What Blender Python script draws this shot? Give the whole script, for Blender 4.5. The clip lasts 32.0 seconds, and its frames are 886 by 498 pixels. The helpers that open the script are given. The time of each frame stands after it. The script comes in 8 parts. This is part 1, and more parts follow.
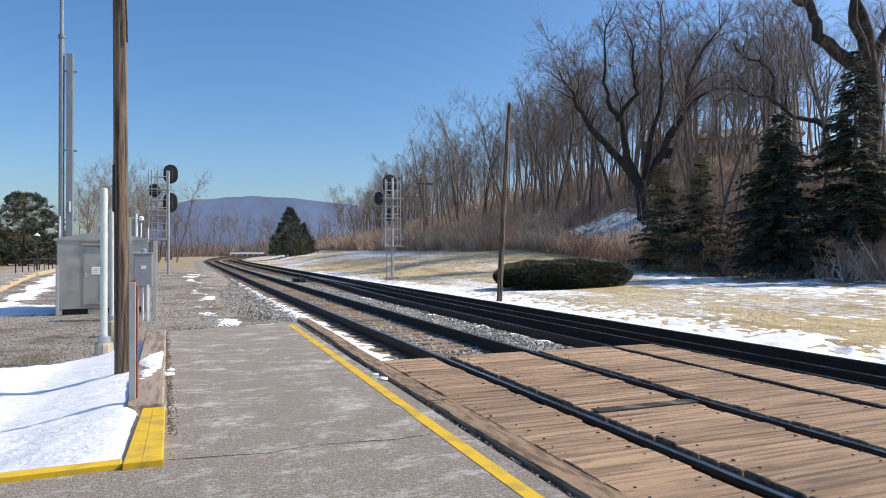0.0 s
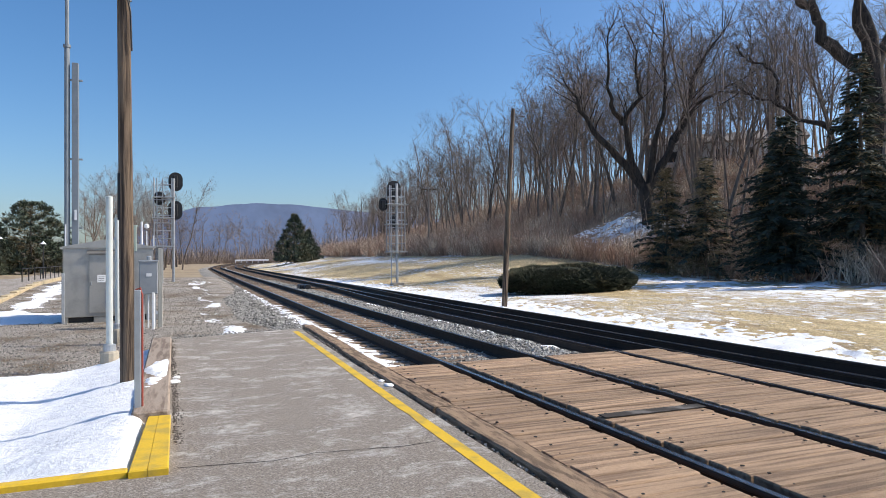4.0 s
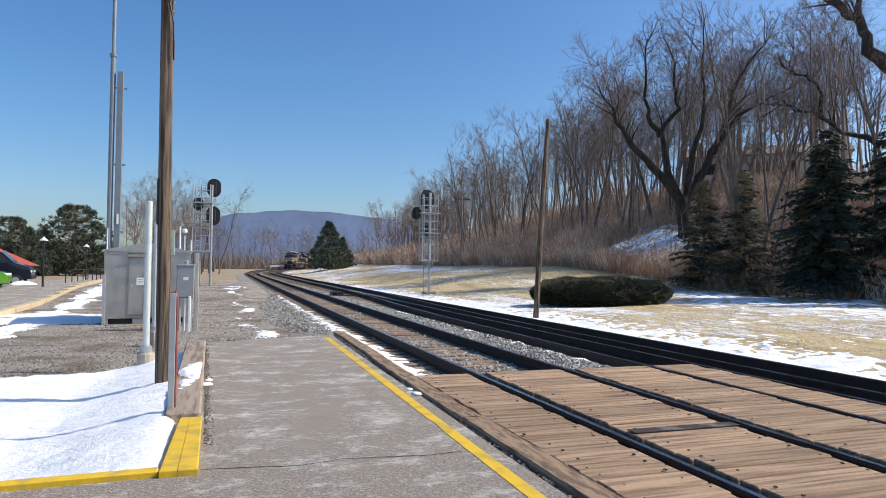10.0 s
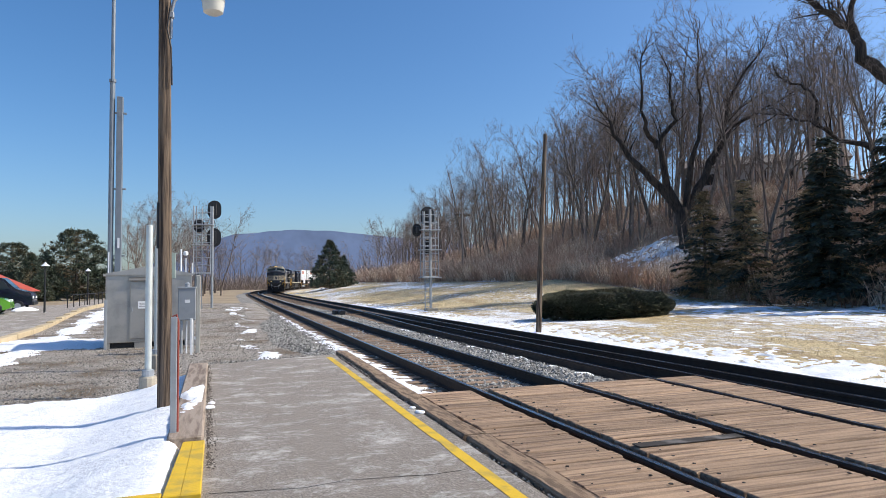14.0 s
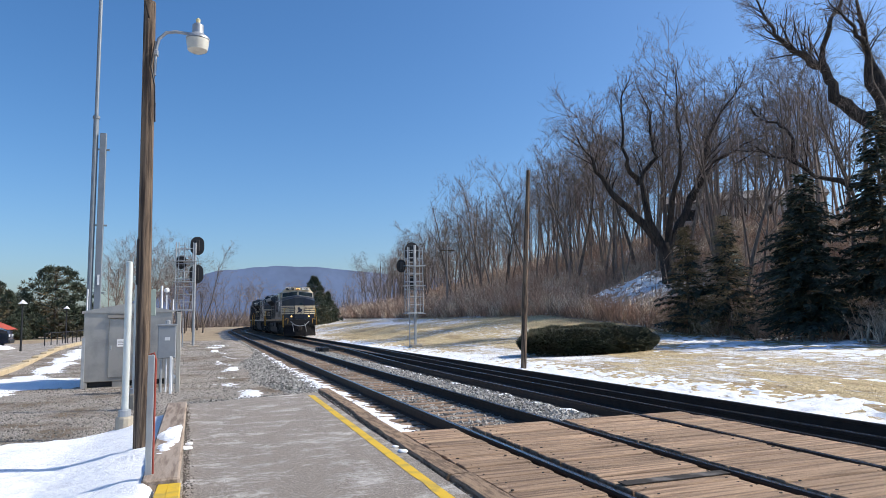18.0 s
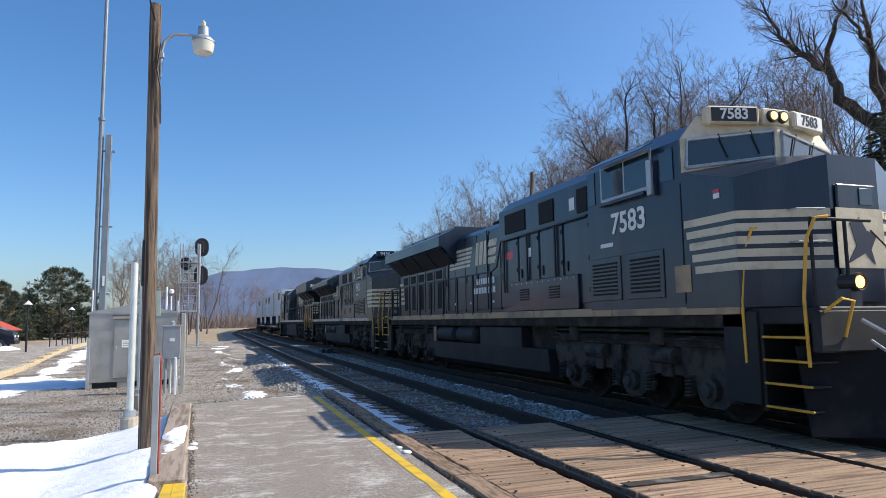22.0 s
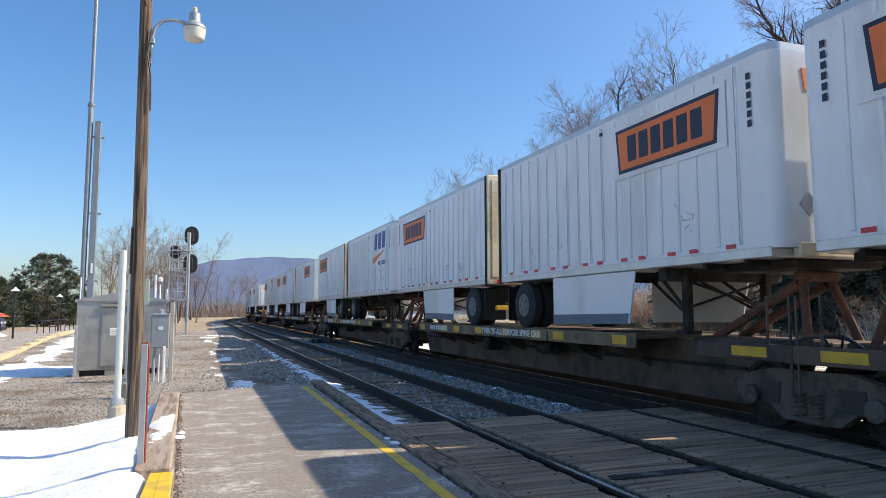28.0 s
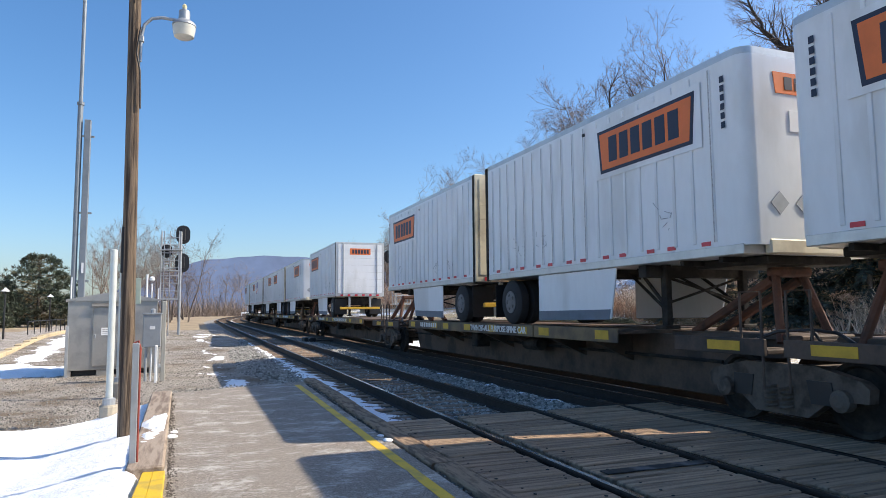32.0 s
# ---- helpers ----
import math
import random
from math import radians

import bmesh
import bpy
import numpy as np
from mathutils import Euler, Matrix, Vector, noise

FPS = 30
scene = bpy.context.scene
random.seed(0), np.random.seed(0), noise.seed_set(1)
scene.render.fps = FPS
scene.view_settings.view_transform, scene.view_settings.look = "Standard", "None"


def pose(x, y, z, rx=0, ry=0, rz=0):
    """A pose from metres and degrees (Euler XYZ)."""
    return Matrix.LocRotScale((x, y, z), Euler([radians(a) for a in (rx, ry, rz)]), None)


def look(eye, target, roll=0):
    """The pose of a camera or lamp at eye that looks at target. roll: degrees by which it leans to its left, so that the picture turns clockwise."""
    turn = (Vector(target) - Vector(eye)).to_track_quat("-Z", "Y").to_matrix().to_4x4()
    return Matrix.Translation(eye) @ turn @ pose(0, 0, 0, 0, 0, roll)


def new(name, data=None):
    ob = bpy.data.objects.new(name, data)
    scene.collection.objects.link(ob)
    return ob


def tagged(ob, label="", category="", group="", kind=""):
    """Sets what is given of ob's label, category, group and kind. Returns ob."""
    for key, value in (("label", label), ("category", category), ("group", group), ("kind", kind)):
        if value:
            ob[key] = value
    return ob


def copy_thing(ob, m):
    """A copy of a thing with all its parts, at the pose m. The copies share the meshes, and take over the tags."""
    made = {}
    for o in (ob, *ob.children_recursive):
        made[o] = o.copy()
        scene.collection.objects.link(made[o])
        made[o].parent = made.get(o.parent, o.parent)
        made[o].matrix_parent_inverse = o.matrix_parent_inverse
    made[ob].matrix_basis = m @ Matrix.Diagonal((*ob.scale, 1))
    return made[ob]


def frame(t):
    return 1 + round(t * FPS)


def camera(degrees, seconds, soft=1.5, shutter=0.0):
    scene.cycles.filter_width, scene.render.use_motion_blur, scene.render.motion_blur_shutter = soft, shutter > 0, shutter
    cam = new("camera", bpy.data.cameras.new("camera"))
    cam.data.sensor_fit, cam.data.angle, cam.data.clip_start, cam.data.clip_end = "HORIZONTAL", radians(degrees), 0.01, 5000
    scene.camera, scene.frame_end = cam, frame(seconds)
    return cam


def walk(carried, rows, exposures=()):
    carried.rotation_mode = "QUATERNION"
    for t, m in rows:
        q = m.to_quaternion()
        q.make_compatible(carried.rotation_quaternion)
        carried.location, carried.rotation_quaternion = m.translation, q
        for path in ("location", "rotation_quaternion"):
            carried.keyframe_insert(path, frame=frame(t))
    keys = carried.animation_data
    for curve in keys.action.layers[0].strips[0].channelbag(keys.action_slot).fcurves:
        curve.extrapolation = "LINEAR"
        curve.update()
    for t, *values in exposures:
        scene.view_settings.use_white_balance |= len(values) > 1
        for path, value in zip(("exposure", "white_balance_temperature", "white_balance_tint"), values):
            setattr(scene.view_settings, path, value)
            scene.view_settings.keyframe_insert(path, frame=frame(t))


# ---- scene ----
cam = camera(67.4, 32.0, soft=0.85)
PATH = [
    (0, (-0.002, -0.025, 1.55), (0.729, 1.836, 1.558), -0.0),
    (0.5, (0.002, -0.026, 1.547), (0.727, 1.838, 1.555), -0.2),
    (1, (0.0, -0.027, 1.551), (0.711, 1.842, 1.559), -0.1),
    (1.5, (0.001, -0.024, 1.552), (0.71, 1.846, 1.565), -0.3),
    (2, (0.006, -0.027, 1.551), (0.716, 1.842, 1.568), -0.4),
    (2.5, (0.0, -0.018, 1.553), (0.711, 1.851, 1.573), -0.4),
    (3, (0.009, -0.03, 1.557), (0.725, 1.837, 1.581), -0.4),
    (3.5, (0.002, -0.009, 1.552), (0.722, 1.857, 1.577), -0.4),
    (5.5, (0.007, -0.014, 1.552), (0.717, 1.855, 1.575), -0.5),
    (6, (0.015, -0.027, 1.554), (0.735, 1.839, 1.583), -0.3),
    (6.5, (0.037, -0.032, 1.553), (0.766, 1.83, 1.598), -0.4),
    (7, (0.064, -0.023, 1.559), (0.794, 1.838, 1.615), -0.1),
    (7.5, (0.025, -0.038, 1.558), (0.752, 1.824, 1.616), -0.7),
    (8, (-0.01, -0.017, 1.552), (0.662, 1.866, 1.621), 0.2),
    (8.5, (-0.015, -0.017, 1.552), (0.636, 1.873, 1.617), -0.2),
    (9, (0.019, -0.025, 1.558), (0.671, 1.865, 1.625), 0.1),
    (9.5, (0.035, -0.051, 1.557), (0.694, 1.837, 1.622), 0.4),
    (10, (0.025, -0.028, 1.551), (0.65, 1.871, 1.604), 0.7),
    (10.5, (0.034, -0.028, 1.554), (0.654, 1.873, 1.601), 0.7),
    (11, (0.041, -0.034, 1.553), (0.663, 1.866, 1.599), 0.4),
    (11.5, (0.044, -0.044, 1.553), (0.663, 1.857, 1.601), 0.5),
    (12, (0.045, -0.041, 1.558), (0.652, 1.864, 1.604), 0.3),
    (12.5, (0.047, -0.041, 1.559), (0.655, 1.863, 1.61), 0.3),
    (13, (0.041, -0.022, 1.562), (0.662, 1.878, 1.628), -0.2),
    (13.5, (0.036, -0.046, 1.563), (0.662, 1.851, 1.658), -0.5),
    (15.5, (0.043, -0.04, 1.57), (0.641, 1.866, 1.678), -1.1),
    (16, (0.043, -0.029, 1.562), (0.656, 1.869, 1.713), -1.6),
    (16.5, (0.051, -0.029, 1.573), (0.664, 1.866, 1.75), -1.1),
    (17, (0.055, -0.062, 1.563), (0.68, 1.827, 1.768), -0.8),
    (17.5, (0.058, -0.026, 1.562), (0.703, 1.855, 1.774), -0.7),
    (18, (0.065, -0.04, 1.565), (0.728, 1.836, 1.773), -0.9),
    (18.5, (0.062, -0.058, 1.564), (0.73, 1.814, 1.784), -0.9),
    (19, (0.063, -0.041, 1.563), (0.731, 1.831, 1.787), -1.0),
    (19.5, (0.06, -0.058, 1.568), (0.73, 1.812, 1.801), -0.8),
    (20, (0.055, -0.059, 1.562), (0.699, 1.82, 1.797), -0.9),
    (20.5, (0.056, -0.05, 1.566), (0.703, 1.828, 1.799), -0.9),
    (21, (0.062, -0.047, 1.562), (0.705, 1.832, 1.8), -0.7),
    (21.5, (0.057, -0.06, 1.56), (0.697, 1.821, 1.792), -0.9),
    (22, (0.056, -0.061, 1.561), (0.708, 1.818, 1.774), -0.8),
    (22.5, (0.063, -0.068, 1.565), (0.727, 1.808, 1.761), -1.1),
    (23, (0.065, -0.068, 1.57), (0.742, 1.805, 1.756), -1.1),
    (23.5, (0.072, -0.049, 1.555), (0.757, 1.821, 1.743), -1.1),
    (24, (0.07, -0.041, 1.559), (0.761, 1.826, 1.748), -0.9),
    (24.5, (0.079, -0.059, 1.56), (0.768, 1.809, 1.748), -0.9),
    (25, (0.076, -0.079, 1.561), (0.761, 1.79, 1.75), -0.6),
    (25.5, (0.069, -0.068, 1.562), (0.742, 1.805, 1.753), -0.4),
    (27.5, (0.066, -0.056, 1.569), (0.741, 1.817, 1.756), 0.1),
    (28, (0.063, -0.055, 1.565), (0.741, 1.818, 1.753), -0.1),
    (28.5, (0.051, -0.017, 1.566), (0.758, 1.844, 1.764), 0.0),
    (29, (0.071, -0.072, 1.567), (0.79, 1.783, 1.771), 0.1),
    (29.5, (0.071, -0.087, 1.565), (0.771, 1.777, 1.761), -0.0),
    (30, (0.068, -0.066, 1.569), (0.756, 1.802, 1.764), -0.1),
    (30.5, (0.066, -0.074, 1.571), (0.755, 1.793, 1.767), 0.3),
    (31, (0.071, -0.065, 1.564), (0.761, 1.802, 1.759), -0.1),
    (31.5, (0.067, -0.062, 1.56), (0.763, 1.803, 1.75), -0.4),
    (32, (0.07, -0.06, 1.555), (0.768, 1.805, 1.736), -0.5),
]
walk(cam, [(t, look(eye, to, roll)) for t, eye, to, roll in PATH],
     exposures=[(0, 0.09, 6400, 10), (13, 0.07, 6300, 10), (16, 0.03, 6150, 10), (20.5, 0.09, 6150, 10), (21.4, 0.08, 6150, 10), (22.5, 0.42, 6400, 10), (23.5, 0.49, 6750, 10), (32, 0.46, 6600, 10)])

# ------------------------------------------------------------ light
SUN_EL, SUN_AZ = 40.5, 103.0            # degrees above the horizon, and clockwise from +Y
world = bpy.data.worlds.new("world")
scene.world = world
world.use_nodes = True
wn = world.node_tree.nodes
sky = wn.new("ShaderNodeTexSky")
sky.sky_type, sky.sun_disc = "NISHITA", False
sky.sun_elevation, sky.sun_rotation = radians(SUN_EL), radians(SUN_AZ)
sky.altitude = 200
sky.air_density, sky.dust_density, sky.ozone_density = 1.0, 1.9, 4.5
deep = wn.new("ShaderNodeHueSaturation")
deep.inputs["Saturation"].default_value = 1.19
world.node_tree.links.new(sky.outputs[0], deep.inputs["Color"])
world.node_tree.links.new(deep.outputs[0], wn["Background"].inputs[0])
wn["Background"].inputs[1].default_value = 0.149
sun = new("sun", bpy.data.lights.new("sun", "SUN"))
sun.data.energy, sun.data.angle, sun.data.color = 5.0, radians(0.5), (1.0, 0.90, 0.745)
_d = Vector((math.sin(radians(SUN_AZ)) * math.cos(radians(SUN_EL)), math.cos(radians(SUN_AZ)) * math.cos(radians(SUN_EL)), math.sin(radians(SUN_EL))))
sun.matrix_world = look(_d * 50, (0, 0, 0))


# ------------------------------------------------------------ materials
def mat(name, base, rough=0.7, metal=0.0, var=0.15, scale=6.0, fine=60.0, bump=0.25, other=None, amount=0.5, stretch=(1, 1, 1), rand=0.0, dist=0.01, coat=0.0, emit=None, island=False, spec=0.5):
    """Base colour varied at two scales, a second colour in patches, fine relief, and a shift of tone from piece to piece."""
    m = bpy.data.materials.new(name)
    m.use_nodes = True
    nt = m.node_tree
    n, ln = nt.nodes, nt.links
    b = n["Principled BSDF"]
    tc, mp = n.new("ShaderNodeTexCoord"), n.new("ShaderNodeMapping")
    mp.inputs["Scale"].default_value = stretch
    ln.new(tc.outputs["Object"], mp.inputs["Vector"])
    n1, n2 = n.new("ShaderNodeTexNoise"), n.new("ShaderNodeTexNoise")
    n1.inputs["Scale"].default_value, n1.inputs["Detail"].default_value = scale, 5
    n2.inputs["Scale"].default_value, n2.inputs["Detail"].default_value = fine, 3
    ln.new(mp.outputs[0], n1.inputs["Vector"]), ln.new(mp.outputs[0], n2.inputs["Vector"])
    mix = n.new("ShaderNodeMix")
    mix.data_type = "RGBA"
    o = other if other else tuple(c * (1 - 2 * var) for c in base)
    mix.inputs["A"].default_value, mix.inputs["B"].default_value = (*base, 1), (*o, 1)
    mr = n.new("ShaderNodeMapRange")
    mr.inputs["From Min"].default_value, mr.inputs["From Max"].default_value = 0.62 - 0.3 * amount, 0.78 - 0.3 * amount if other else 0.95
    ln.new(n1.outputs[0], mr.inputs[0]), ln.new(mr.outputs[0], mix.inputs["Factor"])
    add = n.new("ShaderNodeMath")
    add.operation = "ADD"
    oi, m3 = n.new("ShaderNodeNewGeometry" if island else "ShaderNodeObjectInfo"), n.new("ShaderNodeMath")
    m3.operation = "MULTIPLY_ADD"
    m3.inputs[1].default_value, m3.inputs[2].default_value = rand, 1 - rand / 2 - var / 2
    ln.new(oi.outputs["Random Per Island" if island else "Random"], m3.inputs[0])
    m4 = n.new("ShaderNodeMath")
    m4.operation = "MULTIPLY_ADD"
    m4.inputs[1].default_value = var
    ln.new(n2.outputs[0], m4.inputs[0]), ln.new(m3.outputs[0], m4.inputs[2])
    sc = n.new("ShaderNodeVectorMath")
    sc.operation = "SCALE"
    ln.new(mix.outputs["Result"], sc.inputs[0]), ln.new(m4.outputs[0], sc.inputs["Scale"])
    ln.new(sc.outputs[0], b.inputs["Base Color"])
    b.inputs["Roughness"].default_value, b.inputs["Metallic"].default_value = rough, metal
    b.inputs["Coat Weight"].default_value, b.inputs["Specular IOR Level"].default_value = coat, spec
    if bump:
        bp = n.new("ShaderNodeBump")
        bp.inputs["Strength"].default_value, bp.inputs["Distance"].default_value = bump, dist
        ln.new(n2.outputs[0], bp.inputs["Height"]), ln.new(bp.outputs[0], b.inputs["Normal"])
    if emit:
        b.inputs["Emission Color"].default_value, b.inputs["Emission Strength"].default_value = (*emit[:3], 1), emit[3]
    return m


def mix_mat(name, base, over, rough=0.8, s1=0.6, s2=4.0, edge=0.5, width=0.12, fine=40.0, bump=0.6, dist=0.03, stretch=(1, 1, 1), third=None, third_at=0.6, third_s=1.5, tones=(0.5, 1.45, 0.93, 1.05)):
    """Two coverings that lie in patches over one another (grass and snow, gravel and dirt), with a third in smaller ones."""
    m = bpy.data.materials.new(name)
    m.use_nodes = True
    n, ln = m.node_tree.nodes, m.node_tree.links
    b = n["Principled BSDF"]
    tc, mp = n.new("ShaderNodeTexCoord"), n.new("ShaderNodeMapping")
    mp.inputs["Scale"].default_value = stretch
    ln.new(tc.outputs["Object"], mp.inputs["Vector"])

    def noise_at(s, detail, rough_=0.6):
        k = n.new("ShaderNodeTexNoise")
        k.inputs["Scale"].default_value, k.inputs["Detail"].default_value, k.inputs["Roughness"].default_value = s, detail, rough_
        ln.new(mp.outputs[0], k.inputs["Vector"])
        return k.outputs[0]

    a, c, g = noise_at(s1, 4), noise_at(s2, 8, 0.75), noise_at(fine, 4, 0.7)
    s = n.new("ShaderNodeMath")
    s.operation = "MULTIPLY_ADD"
    s.inputs[1].default_value = 0.9
    ln.new(c, s.inputs[0]), ln.new(a, s.inputs[2])
    mr = n.new("ShaderNodeMapRange")
    mr.inputs["From Min"].default_value, mr.inputs["From Max"].default_value = 0.45 + edge - width, 0.45 + edge + width
    ln.new(s.outputs[0], mr.inputs[0])

    def tone(col, lo, hi):
        k = n.new("ShaderNodeMapRange")
        k.inputs["To Min"].default_value, k.inputs["To Max"].default_value = lo, hi
        k.inputs["From Min"].default_value, k.inputs["From Max"].default_value = 0.3, 0.7
        v = n.new("ShaderNodeVectorMath")
        v.operation = "SCALE"
        v.inputs[0].default_value = col
        ln.new(g, k.inputs[0]), ln.new(k.outputs[0], v.inputs["Scale"])
        return v.outputs[0]

    low = tone(base, tones[0], tones[1])
    if third:
        mx3, mr3 = n.new("ShaderNodeMix"), n.new("ShaderNodeMapRange")
        mx3.data_type = "RGBA"
        mr3.inputs["From Min"].default_value, mr3.inputs["From Max"].default_value = third_at - 0.08, third_at + 0.08
        ln.new(noise_at(third_s, 6), mr3.inputs[0]), ln.new(mr3.outputs[0], mx3.inputs["Factor"])
        ln.new(low, mx3.inputs["A"]), ln.new(tone(third, 0.6, 1.35), mx3.inputs["B"])
        low = mx3.outputs["Result"]
    mx = n.new("ShaderNodeMix")
    mx.data_type = "RGBA"
    ln.new(mr.outputs[0], mx.inputs["Factor"]), ln.new(low, mx.inputs["A"]), ln.new(tone(over, tones[2], tones[3]), mx.inputs["B"])
    ln.new(mx.outputs["Result"], b.inputs["Base Color"])
    b.inputs["Roughness"].default_value = rough
    bp, ad = n.new("ShaderNodeBump"), n.new("ShaderNodeMath")
    ad.operation = "MULTIPLY_ADD"
    ad.inputs[1].default_value = 0.6
    ln.new(mr.outputs[0], ad.inputs[0]), ln.new(g, ad.inputs[2])
    bp.inputs["Strength"].default_value, bp.inputs["Distance"].default_value = bump, dist
    ln.new(ad.outputs[0], bp.inputs["Height"]), ln.new(bp.outputs[0], b.inputs["Normal"])
    return m


